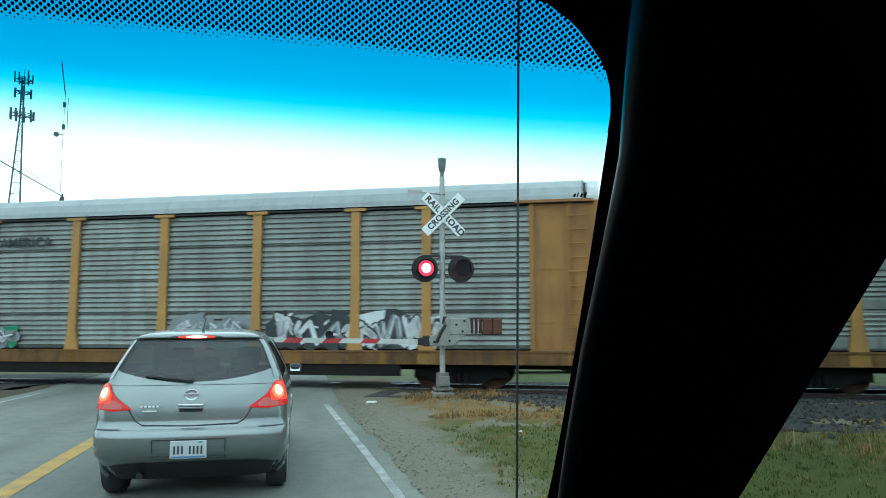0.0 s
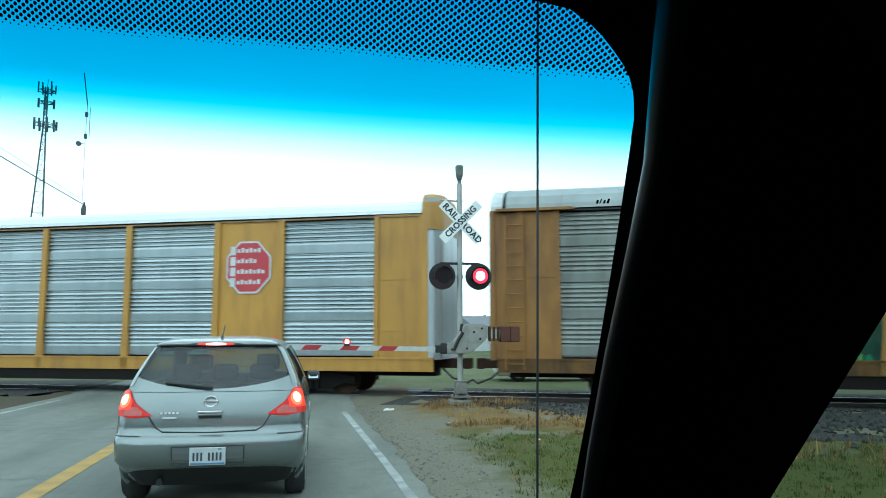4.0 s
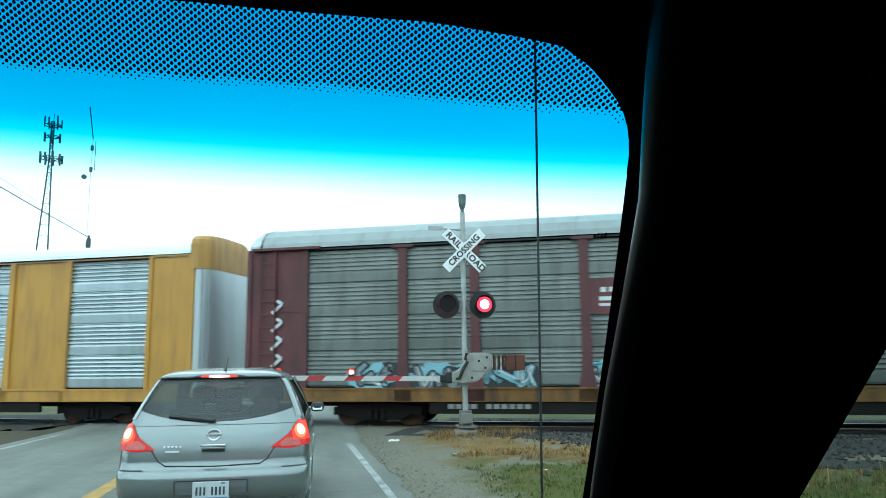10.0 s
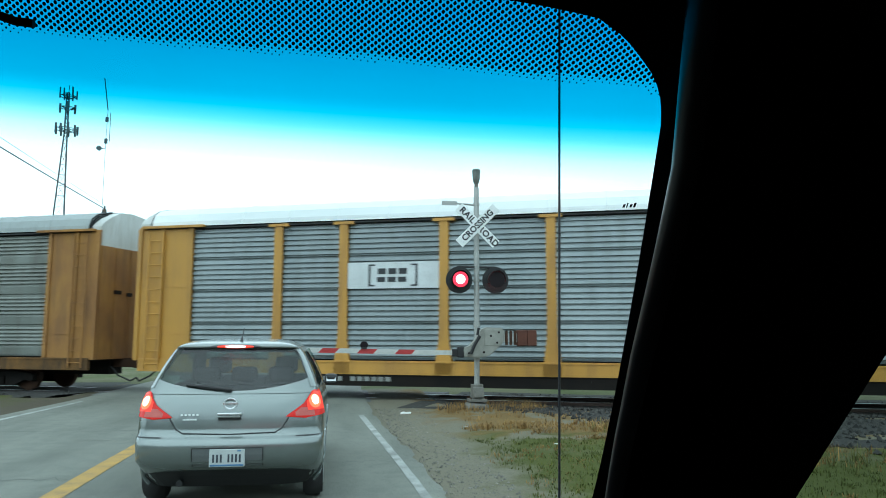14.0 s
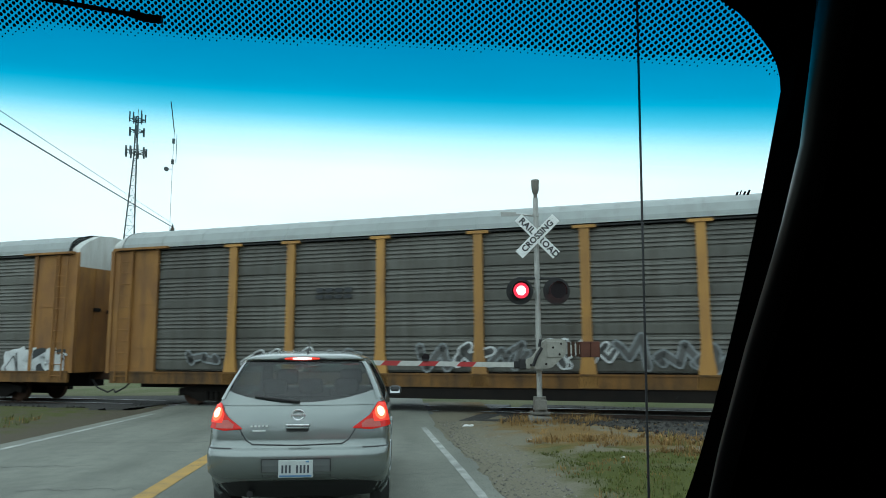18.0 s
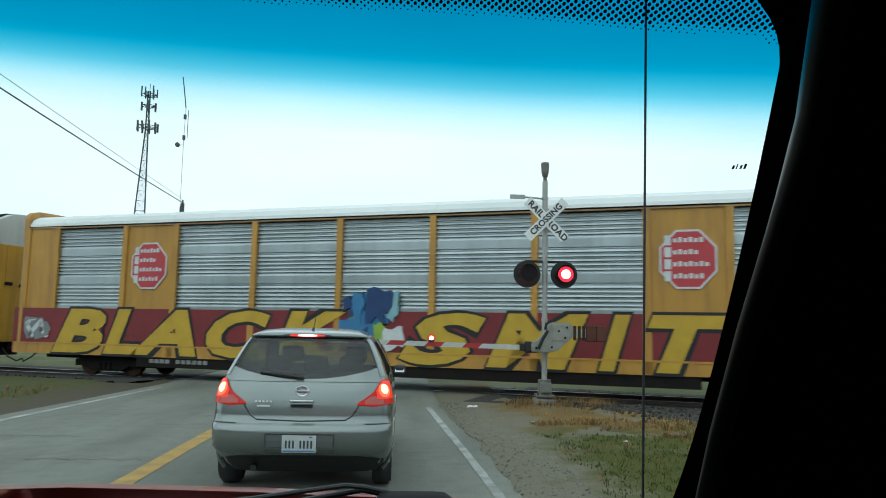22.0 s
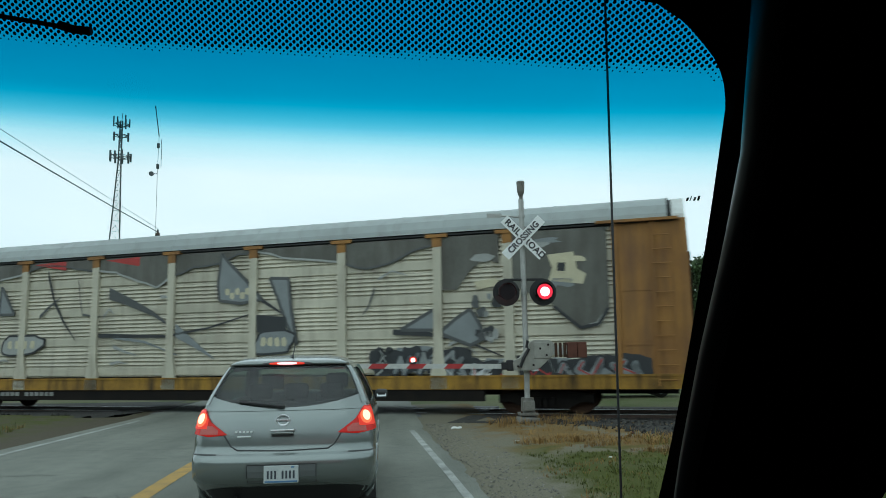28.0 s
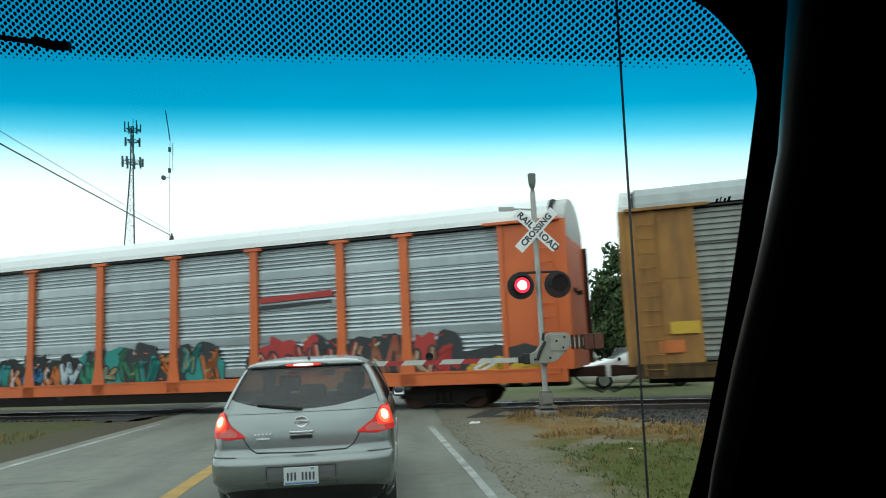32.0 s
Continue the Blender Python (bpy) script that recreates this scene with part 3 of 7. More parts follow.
for s0, s1, count in ((S0, CROSS_S[0] - 1.0, 60), (CROSS_S[1] + 1.0, 40.0, 90), (40.0, S1, 40)):
    b_ = B()
    rows = []
    for i in range(count + 1):
        s = s0 + (s1 - s0) * i / count
        row = []
        e = spill(s) if s > -5 else 16.6
        for nn in [e, e + 0.4] + [max(e + 0.5, v) for v in (14.0, 15.0, 16.0, 17.2, 18.0, 18.6)] + [22.6, 23.4, 24.3]:
            p = DIR * s + NRM * nn
            row.append((p.x, p.y, bank(p.x, p.y) + (0.012 if nn > e else -0.03)))
        rows.append(row)
    sheet(b_, rows)
    tagged(part("ballast_bed", b_, M["ballast_bed"]), "dark grey ballast bed under the track", "ballast", kind="structure")


def rail_at(n):
    r = thing("rail", on_track(0, n), "rusty steel rail with a polished head", "rail", "rails of the track", "structure")
    b_ = B()
    prof = [(-0.07, -0.16), (0.07, -0.16), (0.07, -0.145), (0.012, -0.12), (0.012, -0.045), (0.036, -0.035), (0.036, -0.004), (-0.036, -0.004), (-0.036, -0.035), (-0.012, -0.045), (-0.012, -0.12), (-0.07, -0.145)]
    ends = [[b_.verts.new((s, y, z)) for y, z in prof] for s in (S0, S1)]
    for i in range(len(prof)):
        j = (i + 1) % len(prof)
        b_.faces.new((ends[0][i], ends[0][j], ends[1][j], ends[1][i]))
    part("rail_body", b_, M["rail"], r)
    part("rail_head", box(B(), S0, S1, -0.033, 0.033, -0.0035, 0.0005), M["rail_top"], r)


rail_at(TRACK_N - 0.752)
rail_at(TRACK_N + 0.752)
tie_bed = thing("timber_ties", on_track(0), "dark creosoted timber ties in the ballast", "tie", kind="structure")
tie_mesh = None
for i in range(-150, 150):
    s = i * 0.55
    if CROSS_S[0] - 1 < s < CROSS_S[1] + 1:
        continue
    m = Matrix.Translation((s, 0, 0))
    if tie_mesh is None:
        tie_mesh = part("tie", box(B(), -0.11, 0.11, -1.3, 1.3, -0.30, -0.085), M["tie"], tie_bed)
        tie_mesh.matrix_basis = m
    else:
        share("tie", tie_mesh, tie_bed, m)
# paved panels between and beside the rails
pave = thing("crossing_panels", on_track(0, TRACK_N, RAIL_Z), "dark crossing panels between and beside the rails", "crossing", kind="structure")
for y0, y1 in ((-1.9, -0.85), (-0.68, 0.68), (0.85, 1.9)):
    for j in range(4):
        x0 = CROSS_S[0] - 1 + j * 2.6
        part("panel", box(B(), x0, x0 + 2.59, y0, y1, -0.1, -0.008, 0.006), M["crossing"], pave)


# ---- the train: autoracks ----
HALF, BODY_L = 1.49, 13.68
SILL0, SILL1, EAVE = 0.68, 1.04, 4.94
BAYS = [2.73, 1.97, 2.86, 2.86, 2.86, 2.86, 2.86, 1.97, 2.73]
BAY_X = [-11.85]
for w_ in BAYS:
    BAY_X.append(BAY_X[-1] + w_)
CACHE = {}


def cached(key, make):
    if key not in CACHE:
        CACHE[key] = make()
    return CACHE[key]


def mesh_of(name, bm_, material, smooth=False):
    me = bpy.data.meshes.new(name)
    bm_.to_mesh(me)
    bm_.free()
    me.materials.append(material)
    if smooth:
        for p in me.polygons:
            p.use_smooth = True
    return me


def put(name, me, parent, m, label=""):
    o = new(name, me)
    o.parent, o.matrix_basis = parent, m
    if label:
        tagged(o, label)
    return o


def corrugated(w, material, even=False, deep=1.0):
    """A wall sheet of four stacked panels with horizontal ribs; its middle at the origin."""
    b_ = B()
    prof, z = [], SILL1 + 0.04
    top = EAVE - 0.12
    h = (top - z) / 4
    for k in range(4):
        z0 = z + k * h
        seam = 0.024 if deep > 0.8 else 0.04
        prof += [(0.0, z0), (-0.05, z0 + 0.002), (-0.05, z0 + seam), (0.012, z0 + seam + 0.003)]
        if even:
            prof += [(0.004, z0 + 0.045)]
            step = (h - 0.075) / 6
            for r in range(6):
                a = z0 + 0.045 + r * step
                prof += [(0.004, a + step * 0.04), (-0.025, a + step * 0.08), (-0.025, a + step * 0.28), (0.042, a + step * 0.37), (0.042, a + step * 0.44), (0.005, a + step * 0.97)]
            prof += [(0.0, z0 + h - 0.016)]
            continue
        zz = z0 + h * 0.33
        prof += [(0.014, zz - 0.05)]
        step = (h * 0.67 - 0.04) / 5
        for r in range(5):
            a = zz + r * step
            prof += [(0.006, a), (-0.03, a + step * 0.05), (-0.03, a + step * 0.32), (0.044, a + step * 0.40), (0.044, a + step * 0.46), (0.004, a + step * 0.98)]
        prof += [(0.014, z0 + h - 0.03), (0.0, z0 + h - 0.016)]
    prof = [(y * deep if abs(y) < 0.049 else y, z_) for y, z_ in prof]
    sheet(b_, [[(-w / 2, -y, z_) for y, z_ in prof], [(w / 2, -y, z_) for y, z_ in prof]])
    return mesh_of("side_panel", b_, material)


def post_mesh(material, slim):
    b_ = B()
    w = 0.09 if slim else 0.125
    poly = [(-w, EAVE - 0.1), (-w, 2.0), (-w - 0.015, 1.6), (-w - (0.02 if slim else 0.10), SILL1 - 0.02), (-w - (0.02 if slim else 0.12), SILL0 + 0.02),
            (w + (0.02 if slim else 0.12), SILL0 + 0.02), (w + (0.02 if slim else 0.10), SILL1 - 0.02), (w + 0.015, 1.6), (w, 2.0), (w, EAVE - 0.1)]
    prism(b_, poly, -0.10, 0.0)
    if not slim:
        box(b_, -0.30, 0.30, -0.13, 0.0, EAVE - 0.14, EAVE - 0.06)
    return mesh_of("post", b_, material)


ARCH = [(-1.52, EAVE - 0.02), (-1.50, EAVE + 0.12), (-1.40, EAVE + 0.34), (-1.15, EAVE + 0.52), (-0.6, EAVE + 0.66), (0, EAVE + 0.71), (0.6, EAVE + 0.66), (1.15, EAVE + 0.52), (1.40, EAVE + 0.34), (1.50, EAVE + 0.12), (1.52, EAVE - 0.02)]


def roof_mesh(material, end, rise=1.0):
    """A rounded roof with low standing seams, from one end to the other."""
    b_ = B()
    xs = [-end]
    for i in range(1, 18):
        x = -end + 2 * end * i / 18
        xs += [x - 0.02, x - 0.012, x + 0.012, x + 0.02]
    xs.append(end)
    rows = []
    for i, x in enumerate(xs):
        up = 0.008 if (i - 1) % 4 in (1, 2) and 0 < i < len(xs) - 1 else 0.0
        rows.append([(x, y * (1 + up / 1.5), EAVE + (z - EAVE) * rise + up) for y, z in ARCH])
    sheet(b_, rows)
    for x in (-end, end):
        b_.faces.new([b_.verts.new((x, y, EAVE + (z - EAVE) * rise)) for y, z in ARCH])
    return mesh_of("roof", b_, material, False)


def truck(parent, x):
    t = put("truck", cached("bolster", lambda: mesh_of("bolster", box(box(B(), -0.25, 0.25, -1.0, 1.0, 0.42, 0.66, 0.02), -0.5, 0.5, -0.4, 0.4, 0.5, 0.7), M["iron"])), parent, pose(x, 0, 0), "black cast truck with four wheels")

    def frame_mesh():
        b_ = B()
        prism(b_, [(-1.25, 0.30), (-1.25, 0.52), (-0.6, 0.62), (0.6, 0.62), (1.25, 0.52), (1.25, 0.30), (0.95, 0.34), (0.55, 0.16), (-0.55, 0.16), (-0.95, 0.34)], -0.09, 0.09)
        for sx in (-0.18, 0.0, 0.18):
            cyl(b_, (sx, -0.13, 0.2), (sx, -0.13, 0.45), 0.07, n=10)
        return mesh_of("side_frame", b_, M["iron"])

    def wheel_mesh():
        b_ = B()
        cyl(b_, (0, -0.065, 0), (0, 0.065, 0), 0.42, n=28)
        cyl(b_, (0, -0.10, 0), (0, -0.065, 0), 0.40, 0.40, n=28)
        cyl(b_, (0, -0.12, 0), (0, -0.09, 0), 0.13, n=14)
        return mesh_of("wheel", b_, M["rust"])

    for sy in (-1, 1):
        put("side_frame", cached("side_frame", frame_mesh), t, pose(0, sy * 1.02, 0, 0, 0, 0 if sy < 0 else 180))
        for sx in (-0.86, 0.86):
            put("wheel", cached("wheel", wheel_mesh), t, pose(sx, sy * 0.76, 0.42, 0, 0, 0 if sy < 0 else 180))


def end_panel_mesh(material, capped):
    """The closed panel at a body's corner, with its stiffeners, foot rungs and a cap; it spans x from 0 to 1.83."""
    b_ = B()
    wide = 1.83 if capped else 1.40
    box(b_, 0, wide, -0.05, 0.0, SILL1 - 0.05, EAVE - 0.03)
    for x in (0.0, 0.95, 1.70) if capped else (0.0, 1.27):
        box(b_, x, x + 0.13, -0.095, -0.045, SILL1 - 0.05, EAVE - 0.08)
    box(b_, 0.13, 0.95, -0.062, -0.049, 3.12, 3.17)
    box(b_, 0.13, 0.95, -0.062, -0.049, 1.75, 1.80)
    if capped:
        box(b_, -0.38, 1.66, -0.2, 0.02, EAVE - 0.075, EAVE - 0.005)
    return mesh_of("end_panel", b_, material)


def ladder_mesh(material):
    b_ = B()
    for x in (0.0, 0.46):
        box(b_, x, x + 0.035, -0.16, -0.13, 0.75, EAVE - 0.2)
    for i in range(11):
        cyl(b_, (0, -0.145, 0.9 + i * 0.36), (0.48, -0.145, 0.9 + i * 0.36), 0.013, n=6)
    return mesh_of("ladder", b_, material)


def end_wall(car, side, st):
    """The end of the body: a flat pair of doors under a pale cap, or a rounded silver door under a hood."""
    x = BODY_L * side
    if st["type"] == "B":
        x0 = x - 0.34 * side
        bow = []
        for i in range(10):
            a = radians(10 * i)
            bow.append((0.34 * math.sin(a) * side, -1.47 + 0.62 * (1 - math.cos(a))))
        bow += [(px, -py) for px, py in bow[::-1]]
        b_ = B()
        sheet(b_, [[(x0 + px, py, z) for px, py in bow] for z in (SILL1 - 0.05, 2.9, 4.5)])
        part("end_door", b_, M["silver"], car, "rounded silver end door", True)
        # upright seams of the door leaves, a darker silver painting their shade
        b_ = B()
        for k in (3, 6, 13, 16):
            px, py = bow[k]
            cyl(b_, (x0 + px * 1.01, py, SILL1), (x0 + px * 1.01, py, 4.48), 0.022, n=6)
        part("door_seam", b_, M["silver_dark"], car)
        # the hood: a collar that stands a little over the roof, rounded on top
        collar = [(-0.14 * side, -1.535)] + [(px * 1.02, py * 1.045) for px, py in bow] + [(-0.14 * side, 1.535)]
        cx = 0.08 * side
        b_ = B()
        rings = []
        for z, k in ((4.48, 1.0), (EAVE + 0.26, 1.0), (EAVE + 0.40, 0.975), (EAVE + 0.50, 0.90), (EAVE + 0.56, 0.74), (EAVE + 0.585, 0.4)):
            rings.append([b_.verts.new((x0 + cx + (px - cx) * (0.55 + 0.45 * k), py * k, z)) for px, py in collar])
        for ra, rb in zip(rings, rings[1:]):
            for i in range(len(ra)):
                j = (i + 1) % len(ra)
                b_.faces.new((ra[i], ra[j], rb[j], rb[i]))
        b_.faces.new(rings[-1]), b_.faces.new(rings[0][::-1])
        bmesh.ops.recalc_face_normals(b_, faces=b_.faces)
        part("end_hood", b_, M["hood"], car, "rounded yellow hood over the end door")
        b_ = B()
        for sy in (-1, 1):
            box(b_, *sorted((x0 - 0.14 * side, x0)), *sorted((sy * 1.46, sy * 1.545)), SILL1 - 0.05, 4.49)
        part("door_frame", b_, M[st["end"]], car, "yellow upright frame beside the end door")
    else:
        b_ = B()
        for y0, y1 in ((-1.43, -0.012), (0.012, 1.43)):
            box(b_, *sorted((x - 0.06 * side, x)), y0, y1, SILL1 - 0.05, 4.44)
            for y in (y0, (y0 + y1) / 2 - 0.03, y1 - 0.06):
                box(b_, *sorted((x - 0.01 * side, x + 0.018 * side)), y, y + 0.06, SILL1, 4.42)
        part("end_door", b_, M[st["end"]], car)
        for y, z, w in ((-0.62, 3.05, 0.16), (-0.05, 3.0, 0.12), (0.55, 3.05, 0.14)):
            part("door_latch", box(B(), *sorted((x, x + 0.05 * side)), y - w, y + w, z - 0.06, z + 0.06, 0.01), M["iron"], car, "dark latch on the end doors")
        part("corner_post", box(B(), *sorted((x - 0.02 * side, x + 0.14 * side)), 1.40, 1.48, SILL1, 4.4), M["rust"], car, "dark post at the far corner")
        # pale rounded-top cap; dark filler and rim before it paint the gap's shade
        poly = [(-1.44, 4.44)] + [(y * 0.965, z - 0.03 - (0.11 if 1.1 < abs(y) < 1.45 else 0.0)) for y, z in ARCH] + [(1.44, 4.44)]
        b_ = prism(B(), poly, -0.16, 0.16)
        o = part("end_cap", b_, M["cap"], car, "pale steel cap over the end doors")
        o.matrix_basis = pose(x - 0.175 * side, 0, 0, 0, 0, 90)
        b_ = prism(B(), [(y * 0.95, z - 0.05) for y, z in ARCH], -0.05, 0.05)
        o = part("cap_gap", b_, M["seam"], car, "dark filler painting the shaded gap between roof and cap")
        o.matrix_basis = pose(13.29 * side, 0, 0, 0, 0, 90)
        b_ = tube(B(), [(0, y * 0.985, z - 0.012) for y, z in ARCH], 0.03, 6)
        o = part("cap_rim", b_, M["seam"], car)
        o.matrix_basis = pose(13.26 * side, 0, 0)


M["cap"] = mat("pale_cap_steel", (0.56, 0.58, 0.56), (0.42, 0.43, 0.41), 0.55, scale=0.9, fine=12, vary=0.1, streak=(0.24, 0.2, 0.15), streak_amount=0.45)
M["hood"] = mat("weathered_yellow_hood", (0.50, 0.27, 0.05), (0.38, 0.20, 0.05), 0.5, scale=0.9, fine=14, vary=0.06, streak=(0.14, 0.07, 0.03), streak_amount=0.6)
M["silver_dark"] = mat("shadowed_silver_steel", (0.34, 0.36, 0.37), (0.22, 0.24, 0.25), 0.4, metal=0.5, scale=2)
EVEN = (0, 3, 6, 11, 12, 14)


def autorack(k, st):
    car = thing("autorack", on_track(0), st["label"], "railway car", "autoracks of the freight train")
    near = Matrix.Identity(4)
    far = pose(0, 0, 0, 0, 0, 180)
    # underframe
    b_ = B()
    for sy in (-1, 1):
        box(b_, -13.5, 13.5, sy * HALF - 0.05, sy * HALF + 0.05, SILL0, SILL1)
        box(b_, -13.5, 13.5, sy * HALF - 0.07, sy * HALF + 0.07, SILL1 - 0.045, SILL1 + 0.005)
    part("side_sill", b_, M[st["sill"]], car)
    b_ = B()
    box(b_, -13.3, 13.3, -1.40, 1.40, 0.93, 1.0)
    box(b_, -13.3, 13.3, -0.32, 0.32, 0.50, 0.94)
    for x in (-7, -3.5, 0, 3.5, 7):
        box(b_, x - 0.1, x + 0.1, -1.4, 1.4, 0.62, 0.94)
    part("underframe", b_, M["iron"], car)
    b_ = B()
    box(b_, -8.4, 8.4, -1.5, -1.38, 0.37, SILL0 - 0.01)
    box(b_, -8.4, 8.4, 1.38, 1.5, 0.37, SILL0 - 0.01)
    part("fish_belly", b_, M["iron"], car, "black lower sill between the trucks")
    for x in (-9.95, 9.95):
        truck(car, x)
    for sx in (-1, 1):
        b_ = B()
        box(b_, 13.3, 14.18, -0.14, 0.14, 0.72, 0.98, 0.03)
        box(b_, 14.05, 14.28, -0.19, 0.16, 0.70, 1.0, 0.03)
        me = cached("coupler", lambda: mesh_of("coupler", b_, M["rust"]))
        put("coupler", me, car, pose(0, 0, 0, 0, 0, 0 if sx > 0 else 180))
        b_ = B()
        tube(b_, [(13.5 * sx, -0.45, 0.75), (13.8 * sx, -0.5, 0.48), (14.2 * sx, -0.46, 0.32), (14.34 * sx, -0.38, 0.42)], 0.028, 7)
        part("brake_hose", b_, M["hose"], car)
    # walls
    slim = st["type"] == "B"
    for flip in (near, far):
        back = flip is far
        for i, w in enumerate(BAYS):
            xm = (BAY_X[i] + BAY_X[i + 1]) / 2
            solid = slim and i in (1, 7)
            x = -xm if back else xm
            m = flip @ pose(x, -HALF + 0.055, 0)
            if solid:
                put("logo_panel", cached(("solid", w, st["end"]), lambda: mesh_of("logo_panel", box(B(), -w / 2, w / 2, -0.04, 0.0, SILL1, EAVE - 0.06), M[st["end"]])), car, m, "flat yellow wall panel")
            else:
                put("side_panel", cached(("cor", w, st["panel"], k in EVEN, st.get("rib", 1.0)), lambda: corrugated(w, M[st["panel"]], k in EVEN, st.get("rib", 1.0))), car, m)
        for x in BAY_X[1:-1]:
            put("post", cached(("post", st["post"], slim), lambda: post_mesh(M[st["post"]], slim)), car, flip @ pose(-x if back else x, -HALF + 0.05, 0))
        for sx in (-1, 1):
            flipx = Matrix.Identity(4) if sx > 0 else Matrix.Diagonal((-1, 1, 1, 1))
            skin = st.get("tail", st["end"]) if (sx > 0) == back else st["end"]
            me = cached(("endp", skin, slim, sx), lambda: end_panel_side(skin, slim, sx))
            put("end_panel", me, car, flip @ pose(sx * 11.85, -HALF + 0.05, 0))
            if not slim:
                put("ladder", cached(("ladder", st["end"]), lambda: ladder_mesh(M[st["end"]])), car, flip @ pose(sx * 13.05 - 0.23, -HALF + 0.05, 0))
        b_ = B()
        box(b_, -13.4, 13.4, -HALF - 0.035, -HALF + 0.06, EAVE - 0.10, EAVE - 0.06)
        o = part("eave_rail", b_, M[st.get("eave", "seam")], car)
        o.matrix_basis = flip
    put("roof", cached(("roof", st["roof"], slim), lambda: roof_mesh(M[st["roof"]], 13.18 if slim else 13.24, 0.70 if slim else 1.0)), car, Matrix.Identity(4))
    for side in (-1, 1):
        end_wall(car, side, st)
    # reporting marks on the black lower sill, as plain bars
    b_ = B()
    x = -7.9
    for w in (0.22, 0.22, 0.22, 0.22, 0.0, 0.2, 0.2, 0.2, 0.2, 0.2, 0.2):
        if w:
            box(b_, x, x + w * 0.72, -1.506, -1.499, 0.50, 0.62)
        x += 0.2
    tagged(part("reporting_mark", b_, M["mark_white"], car, "small pale painted marks on the lower sill"), kind="stuff")
    return car


def end_panel_side(key, slim, sx):
    me = end_panel_mesh(M[key], not slim)
    if sx < 0:
        me.transform(Matrix.Diagonal((-1, 1, 1, 1)))
        me.flip_normals()
    return me


M["mark_white"] = mat("pale_stencil_paint", (0.3, 0.3, 0.28), (0.17, 0.17, 0.16), 0.8)
STYLES = {
    "yellow": dict(type="A", rib=0.75, panel="panel", post="yellow", end="yellow_rust", roof="roof", sill="sill_grime", label="weathered grey ribbed autorack with faded yellow posts and ends"),
    "yellow_soot": dict(type="A", rib=0.6, panel="panel", post="yellow", end="yellow_rust", roof="roof", sill="sill_soot", label="sooty grey ribbed autorack with faded yellow posts"),
    "yellow_dark": dict(type="A", rib=0.24, panel="panel_brown", post="yellow_new", end="yellow_new", roof="roof", sill="sill_patchy", label="grimy dark ribbed autorack with bright yellow posts and ends"),
    "yellow_grime": dict(type="A", rib=0.5, panel="panel_dark", post="yellow", end="yellow_rust", roof="roof", sill="sill_grime", label="grimy dark ribbed autorack with faded yellow posts"),
    "yellow_light": dict(type="A", rib=0.75, panel="panel_dull", post="yellow_clean", end="yellow_clean", roof="roof_white", sill="yellow_clean", label="clean ribbed autorack with yellow posts and a white roof"),
    "tan_light": dict(type="A", panel="panel_bright", post="yellow_dull", end="yellow", roof="roof_white", sill="yellow_dull", label="pale ribbed autorack with tan posts and a white roof"),
    "brown": dict(type="A", rib=0.4, panel="panel_mid", post="brown", end="brown", roof="roof", sill="sill_grime", label="grimy ribbed autorack with oxide-brown posts and ends"),
    "deco": dict(type="B", panel="panel_bright", post="yellow_clean", end="yellow_clean", roof="roof_white", sill="yellow_clean", eave="yellow_dull", label="bright ribbed autorack with flat yellow panels and rounded silver end doors"),
    "cream": dict(type="A", rib=0.7, panel="panel_cream", post="panel_cream", end="yellow_rust", tail="panel_cream", roof="roof", sill="sill_patchy", label="ribbed autorack sprayed cream with tall grey graffiti letters"),
    "orange": dict(type="A", panel="panel_bright", post="orange", end="orange", roof="roof_white", sill="orange", label="bright ribbed autorack with orange posts, orange ends and colourful graffiti"),
}
ORDER = ["yellow", "yellow", "yellow", "deco", "yellow", "brown", "deco", "yellow_light", "yellow", "yellow_grime", "yellow_grime", "deco", "yellow_dark", "tan_light", "cream", "yellow_soot", "orange"]
CARS = [autorack(i - 1, STYLES[s]) for i, s in enumerate(ORDER)]


# ---- the silver hatchback that waits ahead ----
HATCH = dict(
    w=[(0.18, 0.74), (0.28, 0.82), (0.45, 0.85), (0.65, 0.855), (0.85, 0.845), (1.0, 0.81), (1.1, 0.775), (1.2, 0.735), (1.3, 0.69), (1.4, 0.64), (1.48, 0.58), (1.53, 0.48), (1.555, 0.30)],
    yr=[(0.18, 0.38), (0.28, 0.28), (0.36, 0.18), (0.405, 0.10), (0.42, 0.035), (0.52, 0.008), (0.60, 0.0), (0.635, 0.008), (0.655, 0.03), (0.69, 0.075), (0.85, 0.085), (1.0, 0.12), (1.06, 0.16), (1.2, 0.25), (1.3, 0.32), (1.4, 0.39), (1.455, 0.40), (1.475, 0.34), (1.50, 0.36), (1.53, 0.55), (1.555, 0.9)],
    yf=[(0.18, 4.1), (0.28, 4.22), (0.45, 4.29), (0.65, 4.25), (0.8, 4.1), (0.9, 3.8), (0.98, 3.4), (1.06, 3.2), (1.2, 2.9), (1.3, 2.65), (1.4, 2.38), (1.48, 2.1), (1.53, 1.8), (1.555, 1.3)])
CORNER = 0.36


def hatch_rear(f, z, out=0.0):
    """A point of the rear skin: f from -1 to 1 across, z up; out: metres proud of it."""
    w, y = lerp(HATCH["w"], z), lerp(HATCH["yr"], z)
    k = CORNER * (1 - max(0.0, 1 - abs(f) ** 4) ** 0.25)
    return Vector((f * w + out * math.copysign(abs(f) ** 6, f), y + k - out * (1 - abs(f) ** 8 * 0.9), z + out * 0.15))


def hatch_side(sgn, y, z, out=0.0):
    return Vector((sgn * (lerp(HATCH["w"], z) + out), y, z))


